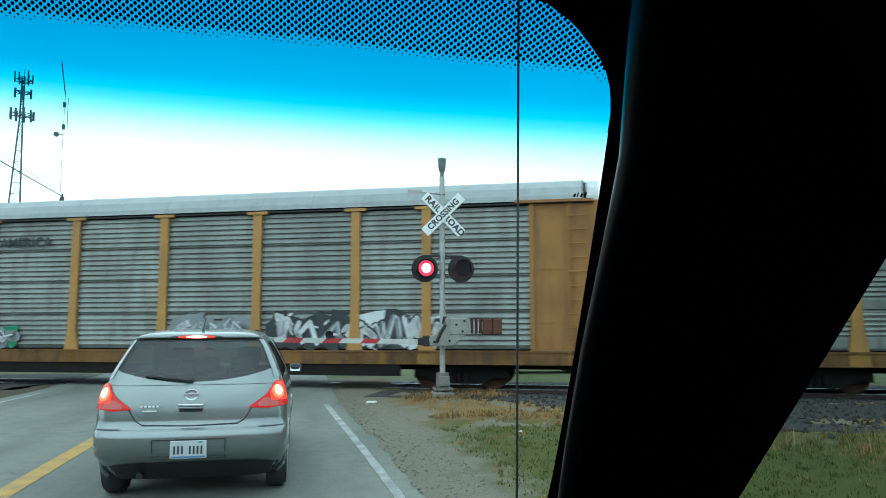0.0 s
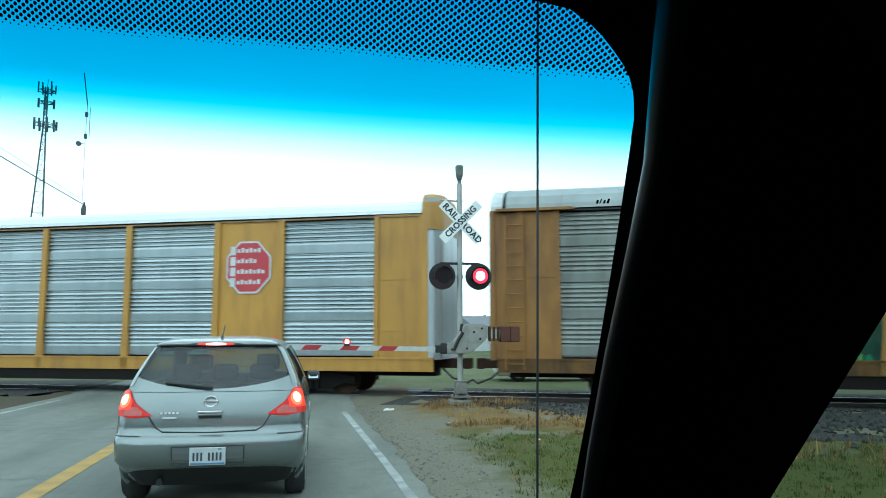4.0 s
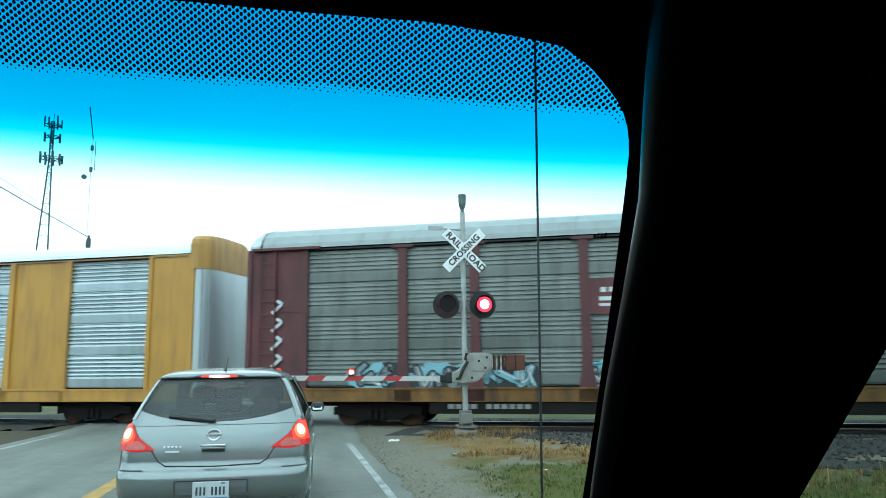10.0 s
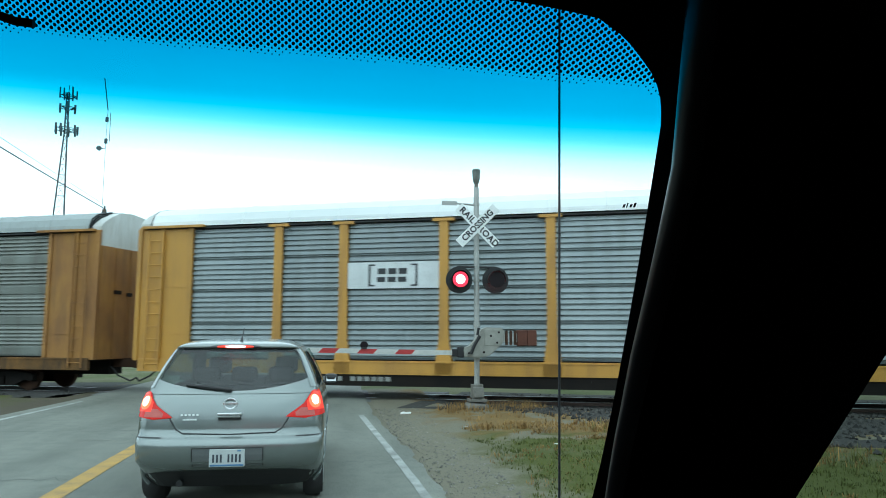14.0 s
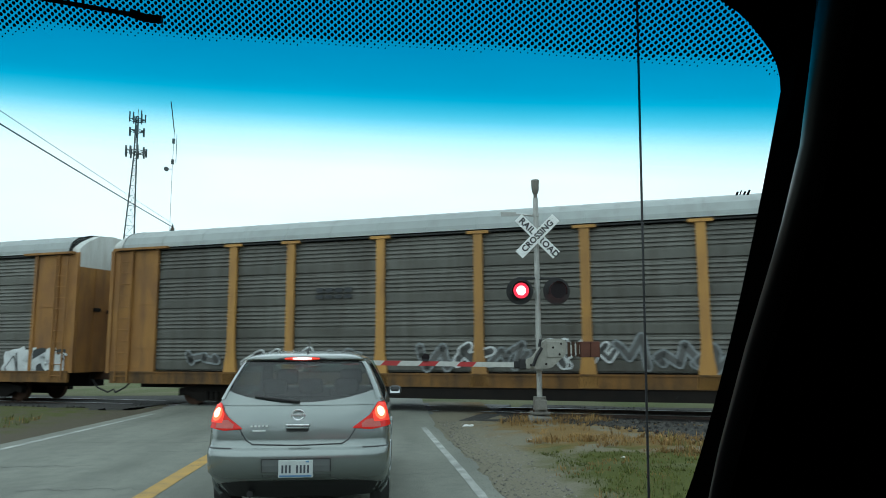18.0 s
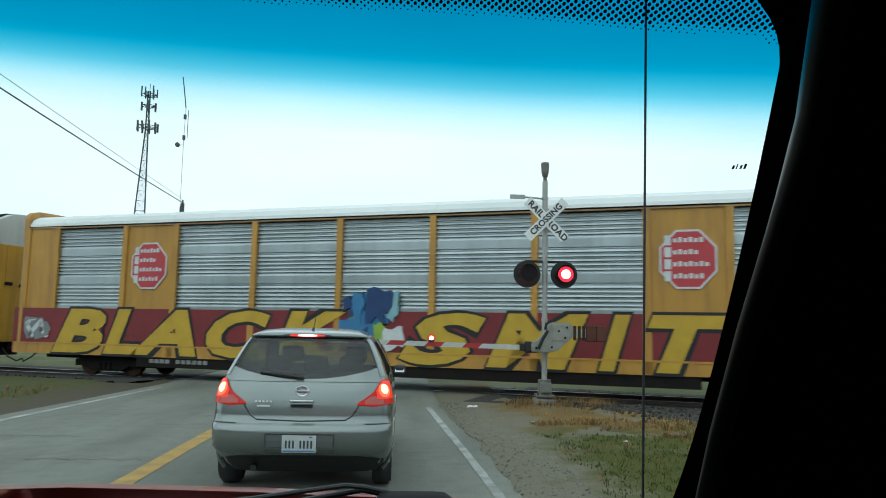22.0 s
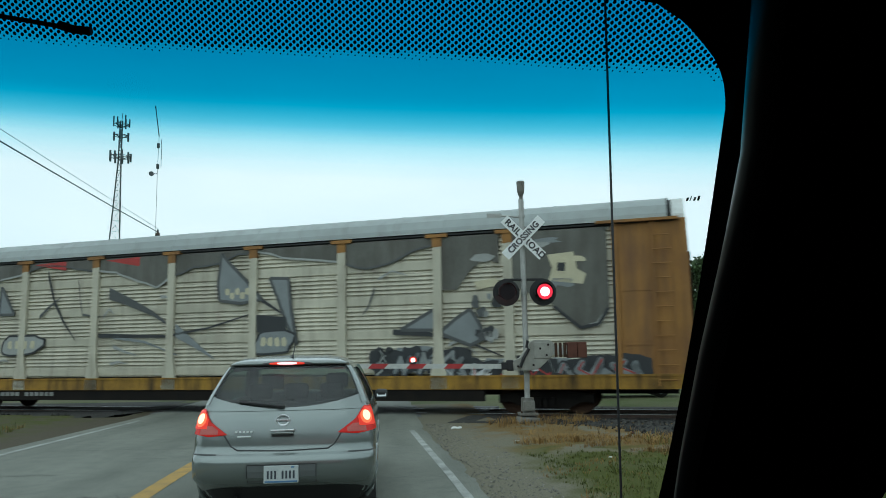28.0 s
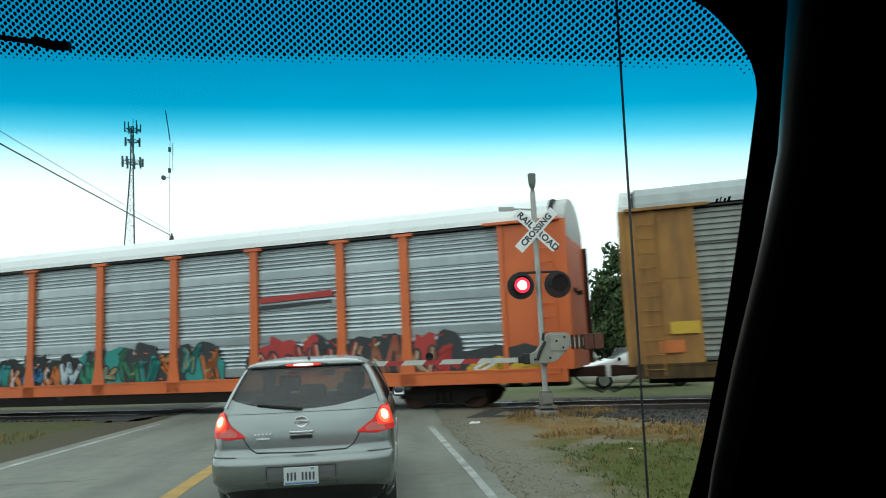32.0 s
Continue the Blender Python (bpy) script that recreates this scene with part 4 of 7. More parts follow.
def rear_patch(f0, f1, zlo, zhi, out, nf=16, nz=10):
    """A patch of the rear skin; zlo and zhi are heights or functions of f."""
    lo = zlo if callable(zlo) else (lambda f: zlo)
    hi = zhi if callable(zhi) else (lambda f: zhi)
    b_ = B()
    sheet(b_, [[hatch_rear(f0 + (f1 - f0) * i / nf, lo(f0 + (f1 - f0) * i / nf) + (hi(f0 + (f1 - f0) * i / nf) - lo(f0 + (f1 - f0) * i / nf)) * j / nz, out) for i in range(nf + 1)] for j in range(nz + 1)])
    return b_


def rear_oval(f0, z0, rf, rz, out, n=22):
    """An oval lens on the rear skin."""
    b_ = B()
    mid = b_.verts.new(hatch_rear(f0, z0, out + 0.006))
    ring = []
    for i in range(n):
        a = 2 * math.pi * i / n
        ring.append(b_.verts.new(hatch_rear(max(-0.999, min(0.999, f0 + rf * math.cos(a))), z0 + rz * math.sin(a), out)))
    for i in range(n):
        b_.faces.new((mid, ring[i], ring[(i + 1) % n]))
    return b_


def hatchback(m, paint, label, lit):
    car = thing("hatchback", m, label, "car")
    zs = [0.18, 0.23, 0.28, 0.36, 0.45, 0.55, 0.60, 0.64, 0.655, 0.67, 0.69, 0.75, 0.85, 0.95, 1.0, 1.06, 1.12, 1.2, 1.3, 1.38, 1.42, 1.455, 1.465, 1.475, 1.50, 1.515, 1.53, 1.545, 1.555]
    fs = [math.sin(math.pi / 2 * i / 14) for i in range(-14, 15)]
    b_ = B()
    rings = []
    for z in zs:
        w, yr, yf = (lerp(HATCH[k], z) for k in ("w", "yr", "yf"))
        y0, y1 = yr + CORNER, yf - CORNER * 1.3
        if y1 < y0 + 0.2:
            y1 = y0 + 0.2
        pts = [hatch_rear(f, z) for f in fs]
        pts += [Vector((w, y0 + (y1 - y0) * i / 9, z)) for i in range(1, 9)]
        pts += [Vector((f * w, y1 + (yf - y1) * (max(0.0, 1 - abs(f) ** 4) ** 0.25), z)) for f in fs[::-1]]
        pts += [Vector((-w, y1 + (y0 - y1) * i / 9, z)) for i in range(1, 9)]
        rings.append([b_.verts.new(p) for p in pts])
    nr = len(fs)
    count = len(rings[0])
    for zi in range(len(zs) - 1):
        zm = (zs[zi] + zs[zi + 1]) / 2
        for i in range(count):
            j = (i + 1) % count
            glass = False
            if 1.06 < zm < 1.455:
                if i < nr - 1:
                    glass = abs((fs[i] + fs[i + 1]) / 2) < 0.93
                elif nr <= i < nr + 7 or i >= nr * 2 + 8:
                    glass = zm < 1.42
                elif nr + 8 <= i < nr * 2 + 7:
                    glass = abs((fs[i - nr - 8] + fs[min(i - nr - 7, nr - 1)]) / 2) < 0.95
            if not glass:
                b_.faces.new((rings[zi][i], rings[zi][j], rings[zi + 1][j], rings[zi + 1][i]))
    b_.faces.new(rings[0][::-1]), b_.faces.new(rings[-1])
    # a dark lining inside the painted shell
    lining, inner = B(), {}
    for f in b_.faces:
        if len(f.verts) == 4 and min(v.co.z for v in f.verts) > 0.4:
            for v in f.verts:
                if v not in inner:
                    inner[v] = lining.verts.new((v.co.x * 0.955, 2.1 + (v.co.y - 2.1) * 0.965, v.co.z - (0.025 if v.co.z > 1.38 else -0.012)))
            lining.faces.new([inner[v] for v in f.verts])
    part("cabin_lining", lining, M["lining"], car, "dark grey cabin lining")
    part("body", b_, paint, car, smooth=True)
    # glazing
    pane = part("rear_window", rear_patch(-0.94, 0.94, lambda f: 1.072 + 0.125 * f * f, 1.452, 0.006), GLASS_CAR, car, "dark rear window")
    pane.visible_shadow = False
    part("tailgate_lip", rear_patch(-0.955, 0.955, 1.05, lambda f: 1.074 + 0.125 * f * f, 0.0065, 24, 4), paint, car, smooth=True)
    for sgn in (-1, 1):
        b_ = B()
        sheet(b_, [[hatch_side(sgn, 0.62 + 2.5 * i / 8 * (1 - 0.25 * (z - 1.06)), z, -0.006) for i in range(9)] for z in (1.05, 1.15, 1.25, 1.35, 1.43)])
        part("side_window", b_, GLASS_CAR, car).visible_shadow = False
    b_ = B()
    sheet(b_, [[Vector((f * lerp(HATCH["w"], z), lerp(HATCH["yf"], z) - CORNER * 1.3 * (1 - max(0.0, 1 - abs(f) ** 4) ** 0.25), z)) for f in np.linspace(-0.96, 0.96, 15)] for z in (1.05, 1.15, 1.25, 1.35, 1.46)])
    part("windscreen", b_, GLASS_CAR_FRONT, car).visible_shadow = False
    # narrow painted pillars beside the rear window
    for f0, f1 in ((-0.985, -0.925), (0.925, 0.985)):
        part("window_surround", rear_patch(f0, f1, 1.10, 1.45, 0.008, 3), paint, car, smooth=True)
    # lamps
    for sgn in (-1, 1):
        def tri(lo, hi):
            return (lambda f: lerp([(0.60, 0.842), (0.80, 0.826), (1.0, 0.85)], abs(f)) + lo, lambda f: lerp([(0.60, 0.848), (0.80, 0.955), (0.93, 1.075), (1.0, 1.065)], abs(f)) + hi)
        lo, hi = tri(0, 0)
        lamp = part("tail_lamp", rear_patch(sgn * 0.60, sgn * 0.9995, lo, hi, 0.014, 14, 8), M["tail_red"], car, "red triangular tail lamp wrapped round the corner", True)
        clear = part("reversing_lens", rear_patch(sgn * 0.70, sgn * 0.90, lambda f: 0.846, lambda f: min(hi(f) - 0.02, 0.92), 0.017, 8, 5), M["tail_clear"], lamp, "pinkish clear lens", True)
        if lit:
            part("brake_light", rear_patch(sgn * 0.835, sgn * 0.996, lambda f: 0.895, lambda f: hi(f) - 0.012, 0.019, 10, 6), M["tail_lit"], lamp, "glowing red brake light", True)
            part("reflector", rear_oval(sgn * 0.918, 0.972, 0.058, 0.062, 0.0225), M["tail_warm"], lamp, "warm reflector round the bulb", True)
            part("bulb_glow", rear_oval(sgn * 0.922, 0.984, 0.036, 0.046, 0.027), M["tail_hot"], lamp, "hot bright centre of the brake light", True)
        # rear seam lines, bumper grooves
        part("bumper_groove", rear_patch(sgn * 0.70, sgn * 0.97, 0.668, 0.676, 0.004, 8, 1), M["car_black"], car)
    part("lamp_strip", rear_patch(-0.40, 0.40, lambda f: 1.462 + 0.05 * f * f, lambda f: 1.499 - 0.07 * f * f, 0.010, 14, 3), M["car_black"], car, "black housing of the high brake light")
    hi_lamp = part("high_brake_light", rear_patch(-0.29, 0.29, lambda f: 1.463 + 0.08 * f * f, lambda f: 1.495 - 0.10 * f * f, 0.018, 12, 3), M["tail_lit"] if lit else M["tail_red"], car, "glowing high brake light" if lit else "")
    if lit:
        part("bulb_glow", rear_patch(-0.16, 0.16, lambda f: 1.466 + 0.2 * f * f, lambda f: 1.492 - 0.25 * f * f, 0.022, 10, 3), M["tail_pink"], hi_lamp, "hot bright centre of the high brake light")
    # hatch seam
    seam_pts = []
    for f, z in ((-0.655, 0.87), (-0.60, 0.80), (-0.55, 0.74), (-0.48, 0.705), (0.0, 0.692), (0.48, 0.705), (0.55, 0.74), (0.60, 0.80), (0.655, 0.87)):
        seam_pts.append(hatch_rear(f, z, 0.002))
    part("hatch_seam", tube(B(), seam_pts, 0.006, 6), M["car_black"], car)
    # boot handle, badge ring, name bars
    bx = B()
    box(bx, -0.11, 0.11, 0.055, 0.085, 0.865, 0.885, 0.006)
    part("chrome_strip", bx, M["chrome"], car, "chrome strip over the hatch handle")
    bx = B()
    box(bx, -0.10, 0.10, 0.045, 0.085, 0.842, 0.862, 0.006)
    part("hatch_handle", bx, paint, car, "silver hatch handle")
    # a black block stands for the shaded hollow below the handle
    part("handle_recess", box(B(), -0.10, 0.10, 0.068, 0.09, 0.818, 0.842), M["car_black"], car, "black block painting the shaded recess under the hatch handle")
    bx = B()
    y_b = hatch_rear(0, 0.965).y - 0.012
    tube(bx, [(0.055 * math.cos(a), y_b, 0.965 + 0.045 * math.sin(a)) for a in np.linspace(0, 2 * math.pi, 25)], 0.008, 7)
    box(bx, -0.066, 0.066, y_b - 0.008, y_b + 0.004, 0.955, 0.975, 0.003)
    part("maker_badge", bx, M["chrome"], car, "plain chrome ring badge")
    bx = B()
    for i in range(5):
        box(bx, -0.43 + i * 0.034, -0.409 + i * 0.034, 0.068, 0.076, 0.862, 0.876)
    box(bx, -0.41, -0.29, 0.066, 0.074, 0.822, 0.834)
    part("name_bars", bx, M["sign_white"], car, "small bright bars")
    # number plate and bumper recess, its shade painted as a darker surface patch
    part("plate_recess", rear_patch(-0.36, 0.36, lambda f: 0.41, lambda f: 0.575, 0.003, 10, 3), M["recess_shade"], car, "slightly darker patch painting the shaded recess round the number plate")
    part("recess_edge", rear_patch(-0.37, 0.37, lambda f: 0.575, lambda f: 0.583, 0.006, 10, 1), M["car_black"], car)
    for f0 in (-0.37, 0.36):
        part("recess_edge", rear_patch(f0, f0 + 0.01, lambda f: 0.41, lambda f: 0.583, 0.006, 1, 3), M["car_black"], car)
    pl = B()
    box(pl, -0.155, 0.155, -0.014, 0.07, 0.418, 0.572, 0.004)
    plate = part("number_plate", pl, M["plate"], car, "white number plate with plain dark bars")
    bx = B()
    for i in range(8):
        if i != 3:
            x0 = -0.126 + i * 0.033
            box(bx, x0, x0 + 0.017, -0.017, -0.013, 0.458, 0.528)
    part("plate_bars", bx, M["plate_ink"], plate)
    bx = B()
    box(bx, -0.145, 0.145, -0.0165, -0.0135, 0.425, 0.44)
    box(bx, 0.09, 0.12, -0.0165, -0.0135, 0.552, 0.565)
    part("plate_edge", bx, M["plate_blue"], plate)
    part("lower_valance", rear_patch(-0.93, 0.93, lambda f: 0.182, lambda f: 0.36 - 0.06 * abs(f) ** 4, 0.008, 16, 3), M["car_black"], car)
    # wiper, aerial, exhaust, mirrors
    w0 = hatch_rear(-0.02, 1.084, 0.03)
    bx = B()
    tube(bx, [w0, hatch_rear(-0.18, 1.100, 0.03), hatch_rear(-0.36, 1.116, 0.026), hatch_rear(-0.54, 1.128, 0.022)], 0.014, 6)
    tube(bx, [w0, hatch_rear(-0.2, 1.090, 0.02), hatch_rear(-0.40, 1.110, 0.018)], 0.012, 6)
    box(bx, w0.x - 0.05, w0.x + 0.02, w0.y - 0.008, w0.y + 0.02, w0.z - 0.016, w0.z + 0.010, 0.006)
    part("rear_wiper", bx, M["car_black"], car, "black rear wiper at rest")
    bx = B()
    tube(bx, [(0.02, 0.62, 1.535), (0.02, 0.80, 1.66)], 0.005, 6)
    cyl(bx, (0.02, 0.60, 1.525), (0.02, 0.63, 1.56), 0.02, 0.01, 8)
    part("roof_aerial", bx, M["car_black"], car)
    bx = B()
    tube(bx, [(-0.45, 0.24, 0.235), (-0.45, 0.5, 0.24)], 0.03, 10)
    part("exhaust", bx, M["car_black"], car)
    for sgn in (-1, 1):
        bx = B()
        box(bx, *sorted((sgn * 0.82, sgn * 0.99)), 2.75, 2.86, 0.98, 1.10, 0.045)
        box(bx, *sorted((sgn * 0.74, sgn * 0.82)), 2.8, 2.84, 0.98, 1.02)
        mir = part("wing_mirror", bx, M["car_black"], car, "black wing mirror")
        bx = B()
        box(bx, *sorted((sgn * 0.845, sgn * 0.965)), 2.744, 2.752, 1.005, 1.075)
        for v in bx.verts:
            v.co.y += 0.02 if v.co.z > 1.04 else 0.0
        part("mirror_glass", bx, M["mirror_pane"], mir, "pale mirror pane")
    # wheels
    for sgn in (-1, 1):
        for y in (0.78, 3.38):
            bx = B()
            cyl(bx, (sgn * 0.655, y, 0.305), (sgn * 0.845, y, 0.305), 0.305, n=32)
            bmesh.ops.bevel(bx, geom=[e for e in bx.edges if len(e.link_faces) == 2 and any(len(f.verts) > 4 for f in e.link_faces)], offset=0.025, segments=2, affect="EDGES")
            wh = part("wheel", bx, M["tyre"], car, "black tyre on an alloy wheel", True)
            bx = B()
            cyl(bx, (sgn * 0.80, y, 0.305), (sgn * 0.852, y, 0.305), 0.19, n=24)
            part("rim", bx, M["alloy"], wh)
            bx = B()
            tube(bx, [(sgn * (lerp(HATCH["w"], 0.305 + 0.34 * math.sin(a)) + 0.002), y + 0.34 * math.cos(a), 0.305 + 0.34 * math.sin(a)) for a in np.linspace(-0.3, math.pi + 0.3, 20)], 0.018, 6)
            part("wheel_arch", bx, paint, car)
    # seats
    for x in (-0.38, 0.0, 0.38):
        bx = B()
        box(bx, x - 0.13, x + 0.13, 1.08, 1.20, 1.10, 1.26, 0.04)
        part("headrest", bx, M["seat"], car)
    bx = B()
    box(bx, -0.66, 0.66, 1.05, 1.25, 0.55, 1.07, 0.04)
    part("rear_seat", bx, M["seat"], car)
    for x in (-0.38, 0.38):
        bx = B()
        box(bx, x - 0.25, x + 0.25, 1.95, 2.12, 0.5, 1.13, 0.05)
        box(bx, x - 0.13, x + 0.13, 1.98, 2.09, 1.16, 1.34, 0.04)
        part("front_seat", bx, M["seat"], car)
    bx = B()
    box(bx, -0.72, 0.72, 0.35, 3.3, 0.3, 0.4)
    part("cabin_floor", bx, M["car_black"], car)
    part("dashboard", box(B(), -0.70, 0.70, 2.55, 3.05, 0.8, 1.10, 0.04), M["car_black"], car)
    part("roof_lining", box(B(), -0.50, 0.50, 0.62, 2.0, 1.425, 1.50, 0.02), M["lining"], car)
    return car


M["recess_shade"] = mat("shaded_silver_recess", (0.15, 0.16, 0.16), (0.13, 0.14, 0.14), 0.5, metal=0.3)
M["car_white"] = mat("white_car_paint", (0.78, 0.79, 0.79), (0.74, 0.75, 0.75), 0.3, coat=0.5)
hatchback(pose(-0.945, 6.97, 0.012), M["car_silver"], "silver-grey hatchback waiting on the road with its brake lights lit", True)

# ---- the crossing signal ----
MX, MY = 3.19, 16.46
MZ = land(MX, MY)
mast = thing("crossing_signal", pose(MX, MY, 0), "grey railway crossing mast with crossbuck and two red flashing lamps", "crossing signal")
b_ = cyl(B(), (0, 0, 0.5), (0, 0, 5.02), 0.062, n=18)
for z in (4.62, 3.16, 2.86, 1.85, 1.12):
    cyl(b_, (0, 0, z - 0.03), (0, 0, z + 0.03), 0.075, n=18)
part("pole", b_, M["mast"], mast, smooth=False)
b_ = cyl(B(), (0, 0, 0.18), (0, 0, 0.52), 0.15, 0.14, 18)
box(b_, -0.2, 0.2, -0.2, 0.2, 0.14, 0.2, 0.01)
box(b_, -0.12, 0.12, -0.24, -0.1, 0.24, 0.46, 0.015)
part("pedestal", b_, M["foot_grey"], mast, "grey junction pedestal at the foot of the mast")
b_ = B()
box(b_, -0.26, 0.26, -0.25, 0.25, MZ - 0.2, 0.10, 0.05)
for v in b_.verts:
    v.co += Vector((1, 1, 0.6)) * 0.05 * noise.noise(v.co * 4)
part("foundation", b_, M["concrete"], mast, "rough concrete foundation block")
for x in (-0.17, 0.17):
    for y in (-0.17, 0.17):
        part("anchor_bolt", cyl(B(), (x, y, 0.19), (x, y, 0.24), 0.02, n=6), M["rust"], mast)
b_ = cyl(B(), (0, 0, 5.02), (0, 0, 5.12), 0.045, n=12)
cyl(b_, (0, 0, 5.12), (0, 0, 5.22), 0.06, 0.085, 16)
cyl(b_, (0, 0, 5.22), (0, 0, 5.41), 0.085, 0.095, 16)
cyl(b_, (0, 0, 5.41), (0, 0, 5.45), 0.10, 0.085, 16)
part("bell", b_, M["foot_grey"], mast, "grey bell housing on top of the mast")
for ang, words in ((45, ""), (-45, "")):
    holder = B()
    box(holder, -0.61, 0.61, -0.008, 0.008, -0.115, 0.115, 0.004)
    o = part("crossbuck_blade", holder, M["sign_white"], mast, "white crossbuck blade with black letters")
    o.matrix_basis = pose(0, -0.16 if ang < 0 else -0.135, 4.11, 0, ang, 0)
    if ang > 0:
        for wd, px in (("RAIL", -0.33), ("ROAD", 0.35)):
            lettering("letters", wd, 0.205, M["ink"], o, pose(px, -0.010, 0.0, 90, 0, 0), 0.002, bold=0.006, space=1.05)
    else:
        lettering("letters", "CROSSING", 0.195, M["ink"], o, pose(0, -0.010, 0.0, 90, 0, 0), 0.002, bold=0.006, space=1.02)
part("blade_bracket", box(B(), -0.05, 0.05, -0.13, 0.0, 3.98, 4.16), M["mast"], mast)
b_ = tube(B(), [(0.02, 0, 4.60), (-0.3, 0.05, 4.64), (-0.72, 0.09, 4.66)], 0.022, 8)
box(b_, -0.80, -0.45, 0.05, 0.07, 4.60, 4.70)
part("side_arm", b_, M["mast"], mast, "short pale bracket arm")
# lamps
b_ = box(B(), -0.46, 0.46, -0.05, 0.03, 3.135, 3.185, 0.01)
part("lamp_arm", b_, M["signal_black"], mast, "black cross arm over the lamps")
FLASHERS = []


def disc(bm_, c, r0, r1, y0, y1, n=32):
    cyl(bm_, (c[0], y0, c[1]), (c[0], y1, c[1]), r0, r1, n)


for side, lx in (("left", -0.425), ("right", 0.415)):
    LZ = 2.86
    b_ = B()
    disc(b_, (lx, LZ), 0.305, 0.305, -0.12, -0.10)
    cyl(b_, (lx, -0.10, LZ), (lx, 0.16, LZ), 0.17, 0.13, 20)
    box(b_, lx - 0.025, lx + 0.025, -0.09, -0.03, LZ + 0.1, 3.145)
    unit = part("lamp_unit", b_, M["signal_black"], mast, "round black signal disc with a red lamp")
    # the visor over the lens
    b_ = B()
    rows = []
    for y_, r in ((-0.12, 0.20), (-0.42, 0.205)):
        rows.append([(lx + r * math.cos(a), y_ + (0.12 if y_ < -0.3 else 0) * abs(math.cos(a)), LZ + r * math.sin(a)) for a in np.linspace(-0.35, math.pi + 0.35, 22)])
    sheet(b_, rows)
    part("visor", b_, M["signal_black"], unit, "black lamp visor")
    # an added disc turns its lit face out and in to imitate blinking
    b_ = B()
    cyl(b_, (0, -0.012, 0), (0, 0.012, 0), 0.178, n=28)
    fl = part("flasher", b_, M["signal_dark"], mast, "added turning disc, lit on one face, that makes the lamp blink")
    fl.matrix_basis = pose(lx, -0.30, LZ)
    b_ = B()
    cyl(b_, (0, -0.020, 0), (0, -0.0125, 0), 0.174, n=28)
    part("lit_lens", b_, M["signal_red"], fl, "lit red lens")
    b_ = B()
    cyl(b_, (0, -0.028, 0), (0, -0.0205, 0), 0.105, n=24)
    part("lit_bulb", b_, M["signal_hot"], fl, "white-hot lamp centre")
    FLASHERS.append((fl, side))

# ---- the gate: its machine, its arm across the lane, its counterweight ----
gate = thing("crossing_gate", pose(MX, MY, 0), "lowered crossing gate with a red and white striped arm", "crossing gate")
b_ = B()
prism(b_, [(-0.34, 1.13), (-0.356, 1.33), (-0.19, 1.39), (-0.04, 1.58), (0.05, 1.74), (0.14, 1.79), (0.50, 1.78), (0.585, 1.71), (0.555, 1.45), (0.235, 1.16), (0.035, 1.12)], -0.30, -0.07)
bmesh.ops.bevel(b_, geom=list(b_.edges), offset=0.02, segments=2, affect="EDGES")
part("gate_machine", b_, M["mast_box"], gate, "dull grey gate machine housing")
b_ = B()
for x, z in ((0.26, 1.60), (0.44, 1.68), (0.40, 1.45), (-0.24, 1.22), (0.10, 1.24)):
    cyl(b_, (x, -0.325, z), (x, -0.29, z), 0.025, n=8)
part("bolt_heads", b_, M["iron"], gate)
part("machine_cover", box(B(), 0.12, 0.48, -0.315, -0.295, 1.38, 1.74, 0.01), M["mast_box"], gate, "raised cover plate")
b_ = B()
tube(b_, [(-0.20, -0.34, 1.20), (-0.12, -0.36, 1.40), (0.0, -0.36, 1.60)], 0.035, 8)
tube(b_, [(-0.05, -0.33, 1.62), (-0.02, -0.33, 1.78)], 0.03, 8)
part("crank", b_, M["signal_black"], gate, "black crank")
b_ = box(B(), 0.56, 0.90, -0.24, -0.20, 1.46, 1.66)
part("weight_arm", b_, M["gate_white"], gate, "pale counterweight arm")
for x in (0.60, 0.70, 0.80):
    part("weight_bar", box(B(), x, x + 0.055, -0.275, -0.235, 1.40, 1.72), M["rust"], gate, "dark upright bar of the counterweight arm")
for x in (0.88, 1.10):
    part("counterweight", box(B(), x, x + 0.215, -0.32, -0.14, 1.38, 1.73, 0.02), M["weight_rust"], gate, "rusty brown counterweight")
b_ = box(B(), -0.48, -0.33, -0.28, -0.10, 1.12, 1.36, 0.03)
box(b_, -0.60, -0.45, -0.25, -0.13, 1.15, 1.31, 0.02)
part("arm_socket", b_, M["signal_black"], gate, "black socket of the gate arm")


def arm_z(x):
    """The arm rises slightly towards its tip."""
    return 1.225 - 0.020 * (x + 0.6)


